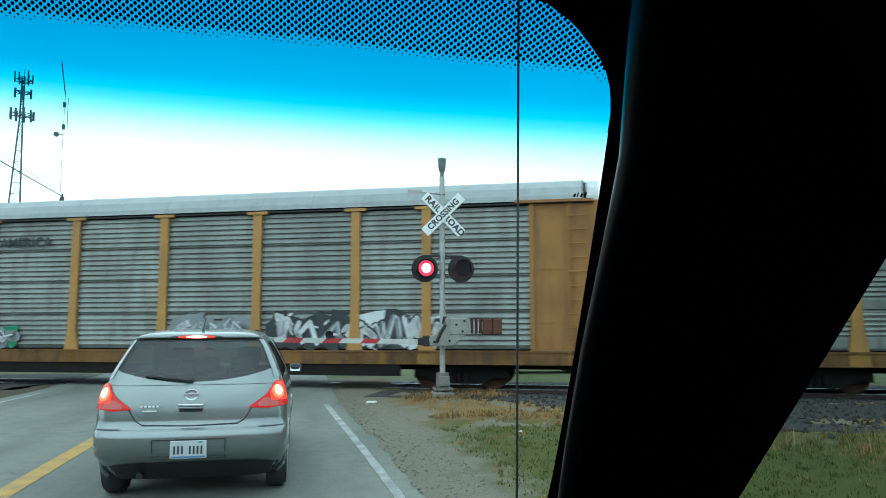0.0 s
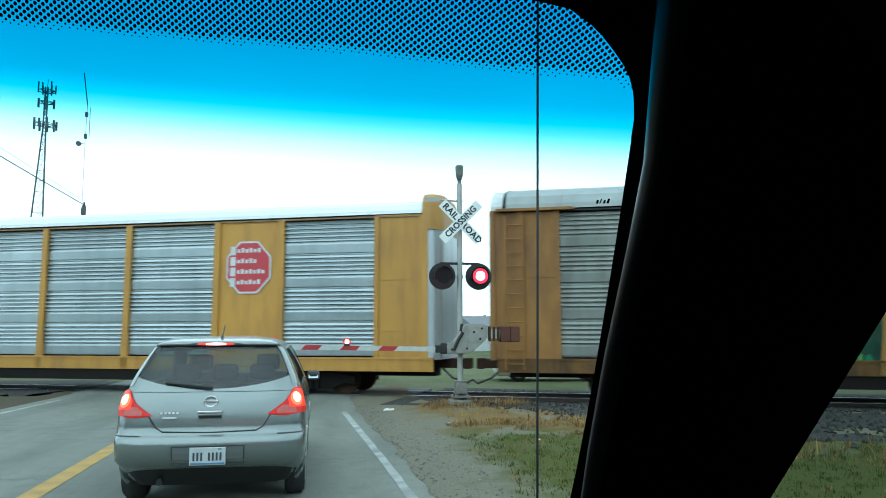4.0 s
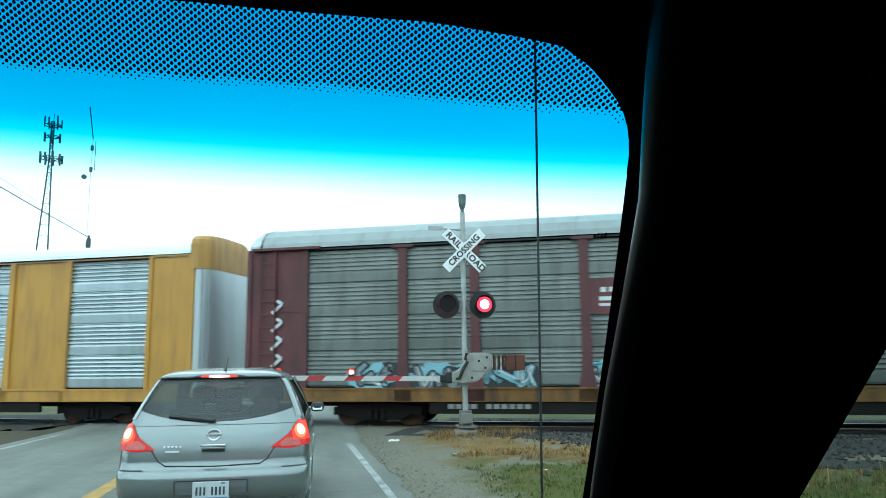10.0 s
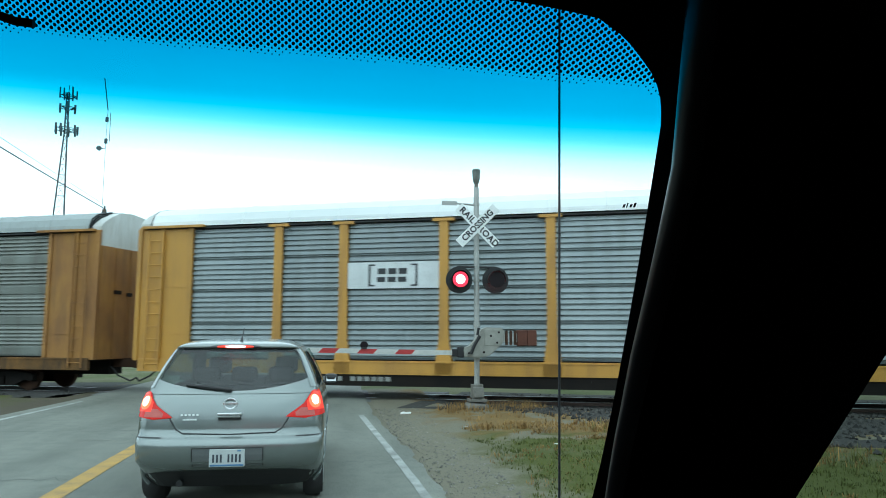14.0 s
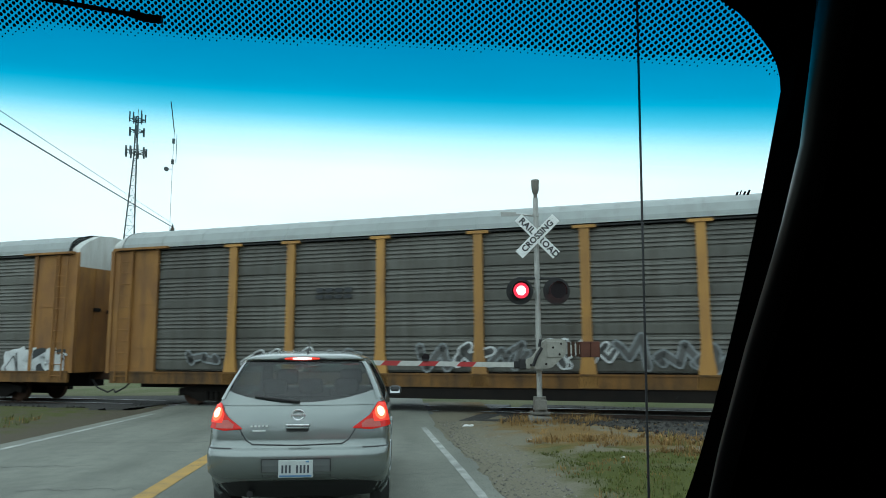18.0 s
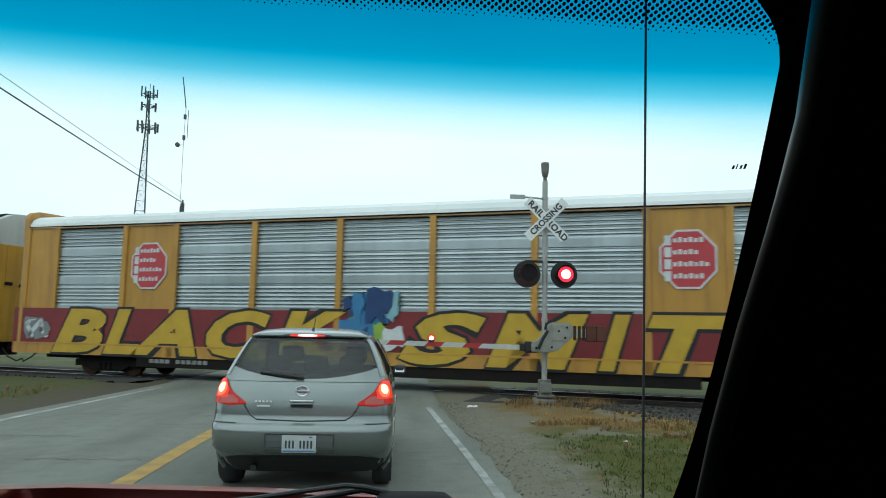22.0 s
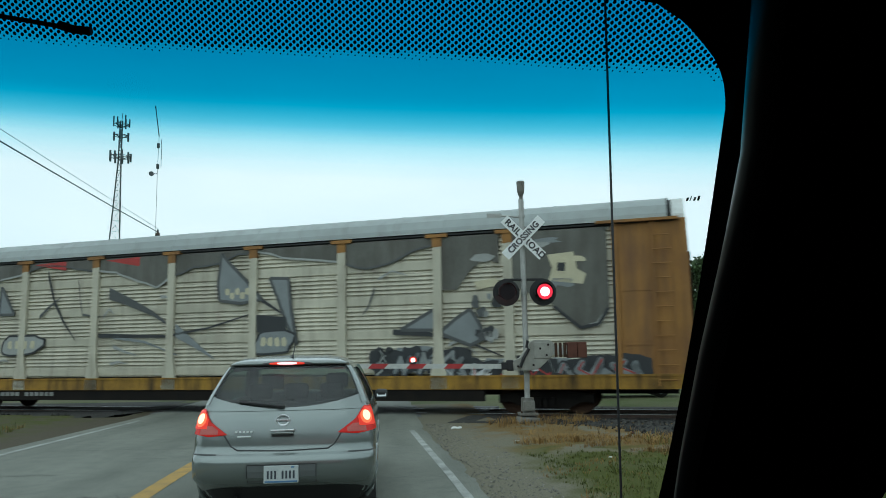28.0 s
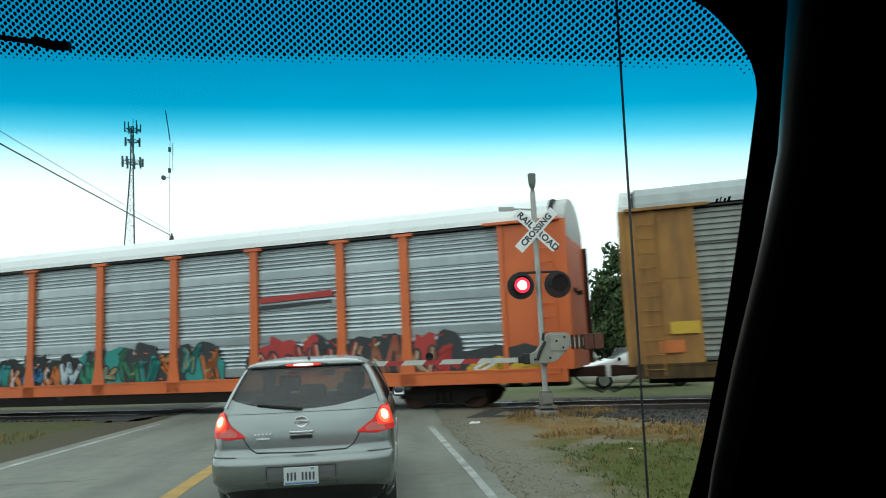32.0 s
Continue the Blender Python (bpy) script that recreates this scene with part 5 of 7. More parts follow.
STRIPES = [(-0.58, -1.47)]
for k in range(6):
    a = -1.47 - 0.83 * k
    STRIPES += [(a, a - 0.36), (a - 0.36, a - 0.83)]
for i, (xa, xb) in enumerate(STRIPES):
    b_ = box(B(), xb, xa, -0.215, -0.175, -0.052, 0.052)
    # slanted stripe ends
    for v in b_.verts:
        v.co.x += 0.05 * (1 if v.co.z > 0 else -1) * (i > 0 or v.co.x < -1.0)
        v.co.z += arm_z(v.co.x)
    part("arm_stripe", b_, M["gate_white" if i % 2 == 0 else "gate_red"], gate, "white stripe of the gate arm" if i % 2 == 0 else "red stripe of the gate arm")
for j, ax in enumerate((-2.55, -4.1, -5.4)):
    b_ = box(B(), ax - 0.06, ax + 0.06, -0.25, -0.14, arm_z(ax) + 0.05, arm_z(ax) + 0.09)
    lamp = part("arm_lamp", b_, M["signal_black"], gate, "small lamp on the gate arm")
    # the same made-up turning disc gives the arm lamp its blink
    b_ = B()
    cyl(b_, (0, -0.012, 0), (0, 0.012, 0), 0.085, n=16)
    fl = part("arm_flasher", b_, M["signal_dark"], gate, "added turning disc, lit on one face, that makes the lamp blink")
    fl.matrix_basis = pose(ax, -0.22, arm_z(ax) + 0.13)
    b_ = B()
    cyl(b_, (0, -0.018, 0), (0, -0.0125, 0), 0.082, n=16)
    part("lit_lens", b_, M["tail_lit"], fl, "lit red lens")
    b_ = B()
    cyl(b_, (0, -0.024, 0), (0, -0.0185, 0), 0.05, n=12)
    part("lit_bulb", b_, M["signal_hot"], fl)
    FLASHERS.append((fl, "right"))


# ---- the red car from which all this is seen ----
own = thing("red_car", pose(0, 0, 0), "red car with a dark cabin and a blue-tinted windscreen band", "car")
CAR_MID = -0.42


def edge_x(z):
    d = z - 1.6
    return 0.3442 - 0.3985 * d + 0.5362 * d * d


def edge_y(z):
    d = z - 1.6
    return 0.8709 - 1.4994 * d + 1.5069 * d * d


def screen_y(x, z):
    """The curved windscreen: its depth at a place across and up."""
    k = (x - CAR_MID) / (edge_x(z) - CAR_MID)
    return edge_y(z) + 0.10 * (1 - k * k)


b_ = B()
zs = [1.08 + 0.88 * i / 26 for i in range(27)]
sheet(b_, [[(CAR_MID + (edge_x(z) - CAR_MID + 0.02) * f, screen_y(CAR_MID + (edge_x(z) - CAR_MID + 0.02) * f, z), z) for f in np.linspace(-1, 1, 31)] for z in zs])
screen = part("windscreen", b_, GLASS_SHADE, own, "curved windscreen with a blue shade band along its top", True)
screen.visible_shadow = False
# printed dots along the top edge and down the sides of the mirror's foot
dots = B()
PX, PZ = 0.0065, 0.00238
FOOT = [(-0.70, 1.80), (-0.526, 1.805), (-0.491, 1.809), (-0.464, 1.821), (-0.452, 1.839), (-0.441, 1.857), (-0.421, 1.870), (-0.39, 1.875)]
row = 0
z_line = 1.76
while z_line < 1.955:
    x = CAR_MID - 0.78 + (PX / 2 if row % 2 else 0)
    while x < 0.30:
        z = z_line - 0.085 * x - 0.03 * max(x, 0) + 0.006
        low = 1.8530 + 0.0125 * max(x, 0) + 0.031 * min(x, 0)
        if x < -0.39:
            low = min(low, lerp(FOOT, x) + 0.085 * x - 0.006 + 0.003)
        side = edge_x(z) - x
        # the last rows shrink, and a few stray down the corner
        full = low - 0.03 * max(0.0, 0.020 - side)
        grow = 1.0 if z_line > full else (0.62 if z_line > full - PZ * 1.1 else (0.42 if z_line > full - PZ * 2.2 else 0.0))
        if side < 0.014 and z_line > low - 0.010:
            grow = max(grow, 0.45 if side > 0.004 else 0.3)
        if grow > 0 and side > -0.002:
            r = 0.00160 * grow
            e = 0.0022
            y0 = screen_y(x, z)
            sy = (screen_y(x, z + 0.01) - y0) / 0.01
            sx = (screen_y(x + 0.01, z) - y0) / 0.01
            q = 1 / math.sqrt(1 + sy * sy)
            dots.faces.new([dots.verts.new((x + r * math.cos(a), y0 - e + sx * r * math.cos(a) + sy * q * r * 1.12 * math.sin(a), z + q * r * 1.12 * math.sin(a))) for a in (math.pi / 4 * k for k in range(8))])
        x += PX
    z_line += PZ
    row += 1
tagged(part("frit_dots", dots, M["frit"], screen, "black printed dots along the top of the windscreen"), kind="stuff")
# a small etched mark on the glass, as bars
b_ = B()
for i, (w, h) in enumerate(((0.0022, 0.003), (0.0012, 0.004), (0.002, 0.003), (0.0022, 0.004))):
    x0 = 0.2785 + i * 0.0034
    z0 = 1.732
    b_.faces.new([b_.verts.new((xx, screen_y(xx, zz) - 0.002, zz)) for xx, zz in ((x0, z0), (x0 + w, z0), (x0 + w, z0 + h), (x0, z0 + h))])
part("etched_mark", b_, M["frit"], screen, "tiny dark mark etched in the glass")
# windscreen pillar: glass edge, rounded inner nose, door edge
P1 = lambda z: Vector((edge_x(z), edge_y(z), z))


def nose(z):
    return Vector((lerp([(0.95, 0.485), (1.0, 0.479), (1.225, 0.432), (1.45, 0.361), (1.58, 0.3075), (1.675, 0.272), (1.74, 0.262), (1.80, 0.244), (1.97, 0.23)], z), lerp([(0.95, 1.49), (1.0, 1.447), (1.225, 1.237), (1.45, 0.961), (1.675, 0.617), (1.80, 0.50), (1.97, 0.42)], z), z))


def door_edge(z):
    return Vector((0.687 - 0.0814 * (z - 1.6), 0.8263 - 1.0291 * (z - 1.6), z))


b_ = B()
rows, seal, edge_rows = [], [], []
for i in range(34):
    z = 1.10 + 0.88 * i / 33
    a, n_, d = P1(z), nose(z), door_edge(z)
    # the nose rounds from facing the glass to facing the cabin
    face = Vector((-n_.x, -n_.y, 0)).normalized()
    left = Vector((face.y, -face.x, 0))
    rad = 0.030
    mid = n_ - left * rad
    ring = [a * 1.0 + Vector((a.x, a.y, 0)).normalized() * 0.02 + Vector((0.003, 0, 0)), a + Vector((0.004, -0.004, 0)), a.lerp(n_, 0.5) + Vector((0.014, 0, 0)), a.lerp(n_, 0.85) + Vector((0.006, 0, 0)), n_]
    for t in (12, 25, 40, 58, 78):
        ring.append(mid + rad * (left * math.cos(radians(t)) + face * math.sin(radians(t))))
    last = ring[-1].copy()
    for t in (0.15, 0.4, 0.7, 1.0):
        ring.append(last.lerp(d, t) + face * 0.02 * math.sin(math.pi * t))
    seal.append(ring[:5])
    edge_rows.append(ring[4:10])
    ring = ring[9:]
    ring += [d + Vector((0.03, 0.06, 0)), a + Vector((0.12, 0.07, 0))]
    rows.append(ring)
sheet(b_, rows)
bmesh.ops.recalc_face_normals(b_, faces=b_.faces)
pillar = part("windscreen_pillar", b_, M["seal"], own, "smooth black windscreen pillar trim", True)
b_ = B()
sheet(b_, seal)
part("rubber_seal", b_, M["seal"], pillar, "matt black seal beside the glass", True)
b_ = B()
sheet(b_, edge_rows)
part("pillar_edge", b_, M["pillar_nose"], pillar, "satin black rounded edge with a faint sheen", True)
# the pillar on the other side, plainer
b_ = B()
rows = []
for i in range(12):
    z = 1.10 + 0.88 * i / 11
    a = P1(z)
    ax = 2 * CAR_MID - a.x
    rows.append([(ax, a.y + 0.02, z), (ax, a.y - 0.12, z), (ax - 0.12, a.y - 0.16, z), (ax - 0.16, a.y + 0.04, z), (ax, a.y + 0.02, z)])
sheet(b_, rows)
part("windscreen_pillar", b_, M["pillar_trim"], own, "black windscreen pillar trim")
# headliner, its front edge drooping into the pillar
LINER = [(-1.45, 1.86), (-1.1, 1.90), (-0.7, 1.915), (-0.3, 1.924), (-0.1, 1.914), (0.09, 1.898), (0.118, 1.894), (0.167, 1.8855), (0.191, 1.8805), (0.210, 1.8762), (0.231, 1.8640), (0.240, 1.8575), (0.253, 1.8462), (0.264, 1.8360), (0.272, 1.8265), (0.278, 1.8165), (0.282, 1.8070), (0.2855, 1.796), (0.288, 1.782), (0.30, 1.768), (0.32, 1.75), (0.46, 1.72), (0.72, 1.71)]
b_ = B()
rows = []
for x in sorted(set([a for a, _ in LINER] + list(np.linspace(-1.4, 0.70, 43)))):
    z = lerp(LINER, x)
    xx = min(x, edge_x(z))
    y = screen_y(xx, z) - 0.012 if x < 0.285 else screen_y(edge_x(z), z) - 0.012
    rows.append([(x, y, z), (x, y - 0.01, z + 0.004), (x, y - 0.10, z + 0.035), (x, y - 0.35, max(z + 0.05, 1.93)), (x, -0.5, 1.97), (x, -2.3, 1.95)])
sheet(b_, rows)
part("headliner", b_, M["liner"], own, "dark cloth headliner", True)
b_ = B()
rows = []
for x in list(np.linspace(-0.42, 0.02, 14)) + [0.034, 0.042, 0.047, 0.049]:
    z = lerp([(-0.42, 1.781), (-0.28, 1.773), (-0.05, 1.765), (0.02, 1.7615), (0.042, 1.7635), (0.047, 1.768), (0.049, 1.775)], x)
    y = 0.30
    rows.append([(x, y, z + 0.014), (x, y - 0.004, z + 0.002), (x, y - 0.012, z), (x, y - 0.17, z + 0.085), (x, y - 0.16, z + 0.11), (x, y, z + 0.014)])
sheet(b_, rows)
bmesh.ops.holes_fill(b_, edges=[e for e in b_.edges if e.is_boundary])
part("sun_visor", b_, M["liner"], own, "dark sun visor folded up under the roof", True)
b_ = tube(B(), [(-0.238, 0.522, 1.8195), (-0.30, 0.52, 1.829), (-0.37, 0.52, 1.840), (-0.55, 0.53, 1.868), (-0.72, 0.55, 1.93)], 0.0018, 8)
tube(b_, [(-0.228, 0.523, 1.8185), (-0.234, 0.523, 1.819), (-0.240, 0.523, 1.8195), (-0.25, 0.522, 1.8225)], 0.0032, 8)
part("visor_rod", b_, M["frit"], own, "thin black rod with a small knob")
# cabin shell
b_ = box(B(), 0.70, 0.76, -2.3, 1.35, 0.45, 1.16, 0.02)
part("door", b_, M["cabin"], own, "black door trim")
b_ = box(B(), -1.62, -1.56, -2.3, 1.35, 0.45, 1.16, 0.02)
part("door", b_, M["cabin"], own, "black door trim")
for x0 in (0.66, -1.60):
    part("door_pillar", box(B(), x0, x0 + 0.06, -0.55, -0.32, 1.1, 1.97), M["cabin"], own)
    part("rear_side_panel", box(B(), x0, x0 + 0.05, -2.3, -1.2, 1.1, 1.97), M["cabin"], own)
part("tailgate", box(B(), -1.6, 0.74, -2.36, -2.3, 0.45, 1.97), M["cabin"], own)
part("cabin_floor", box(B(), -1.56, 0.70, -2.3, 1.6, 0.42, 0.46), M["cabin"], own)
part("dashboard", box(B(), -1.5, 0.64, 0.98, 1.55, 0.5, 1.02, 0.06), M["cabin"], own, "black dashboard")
for x0 in (-0.06, -0.98):
    s_ = part("front_seat", box(B(), x0 - 0.27, x0 + 0.27, -0.85, -0.55, 0.5, 1.3, 0.07), M["seat"], own, "dark front seat")
    part("headrest", box(B(), x0 - 0.14, x0 + 0.14, -0.82, -0.66, 1.34, 1.55, 0.05), M["seat"], s_)
b_ = B()
sheet(b_, [[(-1.585, y, z) for y in (1.3, 0.6, -0.4, -1.3)] for z in (1.14, 1.5, 1.9)])
part("side_window", b_, M["dark_glass"], own, "dark tinted side window")
b_ = B()
sheet(b_, [[(0.685, y, z) for y in (-0.5, -0.9, -1.3)] for z in (1.14, 1.5, 1.95)])
part("side_window", b_, M["dark_glass"], own, "dark tinted side window")
# pane added with a tint that dims the view to the right
b_ = B()
sheet(b_, [[(0.715 - 0.03 * (z - 1.14), y, z) for y in (-0.4, 0.2, 0.8, 1.36)] for z in (1.14, 1.5, 1.95)])
part("front_side_window", b_, GLASS_SIDE, own, "front side window, its tint added to darken the view").visible_shadow = False
# outer skin
b_ = B()
rows = []
for y, z in ((0.52, 1.99), (0.35, 2.03), (-0.3, 2.07), (-1.5, 2.06), (-2.3, 2.0)):
    rows.append([(-1.62, y, z - 0.12), (-1.5, y, z - 0.03), (-0.42, y, z), (0.62, y, z - 0.03), (0.74, y, z - 0.12)])
sheet(b_, rows)
part("roof", b_, M["car_red"], own, "red roof", True)
b_ = B()
rows = []
for y, z in ((2.05, 1.125), (2.2, 1.105), (2.4, 1.052), (2.62, 0.975), (2.82, 0.86), (2.95, 0.64)):
    rows.append([(-1.36, y, z - 0.05), (-1.22, y, z + 0.008), (-0.9, y, z + 0.018), (-0.42, y, z + 0.010), (0.06, y, z - 0.008), (0.38, y, z - 0.03), (0.50, y, z - 0.06)])
sheet(b_, rows)
part("bonnet", b_, M["car_red"], own, "glossy red bonnet", True)
for sgn, x0 in ((1, 0.50), (-1, -1.36)):
    b_ = B()
    sheet(b_, [[(x0, 1.45, 1.02), (x0, 2.1, 0.99), (x0, 2.75, 0.86), (x0, 2.95, 0.7)], [(x0 + sgn * 0.2, 1.4, 0.98), (x0 + sgn * 0.2, 2.1, 0.94), (x0 + sgn * 0.18, 2.75, 0.8), (x0 + sgn * 0.1, 2.95, 0.62)],
               [(x0 + sgn * 0.27, 1.35, 0.6), (x0 + sgn * 0.27, 2.1, 0.7), (x0 + sgn * 0.24, 2.75, 0.55), (x0 + sgn * 0.12, 2.97, 0.35)]])
    part("wing", b_, M["car_red"], own, "red front wing", True)
    part("body_side", box(B(), *sorted((x0 + sgn * 0.235, x0 + sgn * 0.27)), -2.35, 1.4, 0.3, 1.1, 0.015), M["car_red"], own, "red body side")
    for y in (2.25, -1.45):
        b2 = B()
        cyl(b2, (x0 + sgn * 0.03, y, 0.35), (x0 + sgn * 0.27, y, 0.35), 0.35, n=28)
        wh = part("wheel", b2, M["tyre"], own, "black tyre on an alloy wheel")
        b2 = B()
        cyl(b2, (x0 + sgn * 0.25, y, 0.35), (x0 + sgn * 0.28, y, 0.35), 0.22, n=22)
        part("rim", b2, M["alloy"], wh)
part("front_bumper", box(B(), -1.5, 0.64, 2.86, 3.04, 0.3, 0.64, 0.06), M["car_red"], own, "red front bumper")
# cowl and wiper at the foot of the glass
b_ = B()
rows = []
for x in np.linspace(-1.3, 0.46, 60):
    hump = lerp([(-0.13, 0), (-0.09, 1), (0.07, 1), (0.12, 0.75), (0.17, 0)], x)
    rows.append([(x, 1.58, 0.95), (x, 1.72, 1.05 + 0.13 * hump), (x, 1.79, 1.065 + 0.13 * hump), (x, 1.95, 1.06 + 0.06 * hump), (x, 2.04, 1.04)])
sheet(b_, rows)
part("cowl", b_, M["cowl"], own, "black plastic cowl under the windscreen", True)
b_ = tube(B(), [(-0.72, 1.95, 1.107), (-0.517, 1.88, 1.142), (-0.378, 1.84, 1.165), (-0.243, 1.81, 1.191), (-0.158, 1.80, 1.205), (-0.112, 1.79, 1.203), (-0.06, 1.79, 1.192)], 0.006, 8)
part("wiper", b_, M["car_black"], own, "black wiper lying at the foot of the windscreen")
b_ = tube(B(), [(0.02, 1.80, 1.17), (-0.12, 1.81, 1.193), (-0.3, 1.86, 1.150), (-0.48, 1.9, 1.132)], 0.007, 8)
part("wiper_arm", b_, M["car_black"], own, "black wiper arm")
# radio aerial on the front wing
b_ = tube(B(), [(0.4530, 1.528, 1.0), (0.459, 1.523, 1.275), (0.464, 1.518, 1.65), (0.469, 1.513, 2.025), (0.475, 1.508, 2.45)], 0.0027, 8)
cyl(b_, (0.4530, 1.528, 0.97), (0.4535, 1.528, 1.04), 0.018, 0.010, 12)
part("radio_aerial", b_, M["wire"], own, "thin black radio aerial on the wing")

# ---- far off: the radio tower, the thin mast, the pole line ----
TX, TY = -46.1, 130.0
tower = thing("radio_tower", pose(TX, TY, -0.25), "tall grey three-legged radio tower with antenna clusters", "radio tower")


def tower_leg(a, z):
    r = lerp([(0, 2.3), (22, 1.05), (36, 0.30), (44, 0.24)], z)
    return Vector((r * math.cos(a), r * math.sin(a), z))


LEG_A = [radians(a) for a in (200, 320, 80)]
for a in LEG_A:
    part("leg", tube(B(), [tower_leg(a, z) + Vector((0.25 * min(z / 36, 1), 0, 0)) for z in (0, 12, 24, 36, 43.2)], 0.13, 7), M["tower"], tower)
for i in range(24):
    z0, z1 = i * 1.8, i * 1.8 + 1.8
    lean0, lean1 = (Vector((0.25 * min(z / 36, 1), 0, 0)) for z in (z0, z1))
    b_ = B()
    for k in range(3):
        tube(b_, [tower_leg(LEG_A[k], z0) + lean0, tower_leg(LEG_A[(k + 1) % 3], z1) + lean1], 0.04, 4)
        tube(b_, [tower_leg(LEG_A[k], z1) + lean1, tower_leg(LEG_A[(k + 1) % 3], z1) + lean1], 0.035, 4)
    part("lattice_bay", b_, M["tower"], tower)
TOP_X = 0.25
for z, r, n_, lo, hi in ((42.5, 1.30, 6, 0.35, 1.5), (40.5, 1.15, 4, 0.95, 0.85), (36.7, 1.70, 9, 0.85, 0.9)):
    b_ = B()
    tube(b_, [(TOP_X + r * math.cos(t), r * math.sin(t), z) for t in np.linspace(0, 2 * math.pi, 19)], 0.07, 5)
    for k in range(3):
        tube(b_, [(TOP_X, 0, z - 0.5), (TOP_X + r * math.cos(k * 2.094), r * math.sin(k * 2.094), z)], 0.09, 5)
        tube(b_, [(TOP_X, 0, z), (TOP_X + r * math.cos(k * 2.094), r * math.sin(k * 2.094), z)], 0.07, 5)
    part("antenna_ring", b_, M["tower"], tower)
    for k in range(n_):
        t = 2 * math.pi * k / n_ + 0.3
        w = 0.09 if z > 42 else 0.15
        part("panel_antenna", box(B(), TOP_X + r * math.cos(t) - w, TOP_X + r * math.cos(t) + w, r * math.sin(t) - 0.1, r * math.sin(t) + 0.1, z - lo, z + hi * (1.0 if k % 2 else 0.75)), M["tower"], tower)
part("lightning_rod", tube(B(), [(TOP_X, 0, 43), (TOP_X + 0.1, 0, 44.6)], 0.05, 5), M["tower"], tower)

D = 150.0
yaw = radians(16.9)
gx, gy = -D * math.sin(yaw), D * math.cos(yaw)
whip = thing("guyed_mast", pose(gx, gy, -0.3), "very thin guyed radio mast with a small dish", "radio mast")
part("mast_tube", tube(B(), [(0.15, 0, 0), (0.15, 0, 26), (0.1, 0, 38), (0.2, 0, 44.5)], 0.055, 6), M["mast"], whip, "thin pale tube")
part("whip_top", tube(B(), [(0.2, 0, 44.5), (-0.25, 0, 47.6), (-0.7, 0, 50.7)], 0.11, 6), M["tower"], whip, "dark bent top of the mast")
part("whip_antenna", tube(B(), [(0.75, 0, 38.3), (0.72, 0, 44.0)], 0.06, 5), M["tower"], whip)
b_ = cyl(B(), (-1.0, -0.3, 37.0), (-1.0, 0.1, 37.0), 0.45, n=14)
tube(b_, [(-1.0, 0, 37.0), (0.1, 0, 37.0)], 0.06, 5)
part("dish", b_, M["tower"], whip, "small round dish")
for z in (38.0, 42.2):
    part("clamp", box(B(), -0.1, 0.35, -0.25, 0.25, z, z + 0.9), M["tower"], whip)

PX0, PY0 = -12.9, 43.0
for py, tall in ((43.0, 8.9), (-4.0, 10.0)):
    px = PX0 + (0.6 if py < 0 else 0)
    pole = thing("utility_pole", pose(px, py, land(px, py) - 0.1), "weathered wooden utility pole carrying two cables", "utility pole", "utility poles along the road")
    part("shaft", cyl(B(), (0, 0, 0), (0, 0, tall), 0.16, 0.11, 14), M["wood"], pole)
    part("insulator", cyl(B(), (0, 0, tall), (0, 0, tall + 0.2), 0.06, 0.04, 10), M["tower"], pole)
    part("bracket", box(B(), -0.12, 0.12, -0.14, -0.09, tall - 0.5, tall - 0.15), M["tower"], pole)
for za, zb, rad, sag in ((8.86, 9.95, 0.010, 0.12), (8.66, 9.42, 0.024, 0.2)):
    b_ = tube(B(), [(PX0 + 0.6 * t, PY0 + (-4.0 - PY0) * t, za + (zb - za) * t - sag * 4 * t * (1 - t)) for t in (i / 24 for i in range(25))], rad, 6)
    tagged(part("cable", b_, M["wire"]), "black overhead cable strung between the utility poles", "cable", "overhead cables")


# ---- trees beyond the track ----
def leaf_quads(bm_, c, r, n, size, rnd, squash=0.8):
    for _ in range(n):
        d = Vector((rnd.gauss(0, 1), rnd.gauss(0, 1), rnd.gauss(0, 1))).normalized() * r * rnd.random() ** 0.45
        d.z *= squash
        p = Vector(c) + d
        a = Vector((rnd.gauss(0, 1), rnd.gauss(0, 1), rnd.gauss(0, 1))).normalized()
        u = a.orthogonal().normalized()
        v = a.cross(u)
        s = size * (0.6 + 0.8 * rnd.random())
        bm_.faces.new([bm_.verts.new(p + u * s), bm_.verts.new(p + v * s * 0.55), bm_.verts.new(p - u * s), bm_.verts.new(p - v * s * 0.55)])


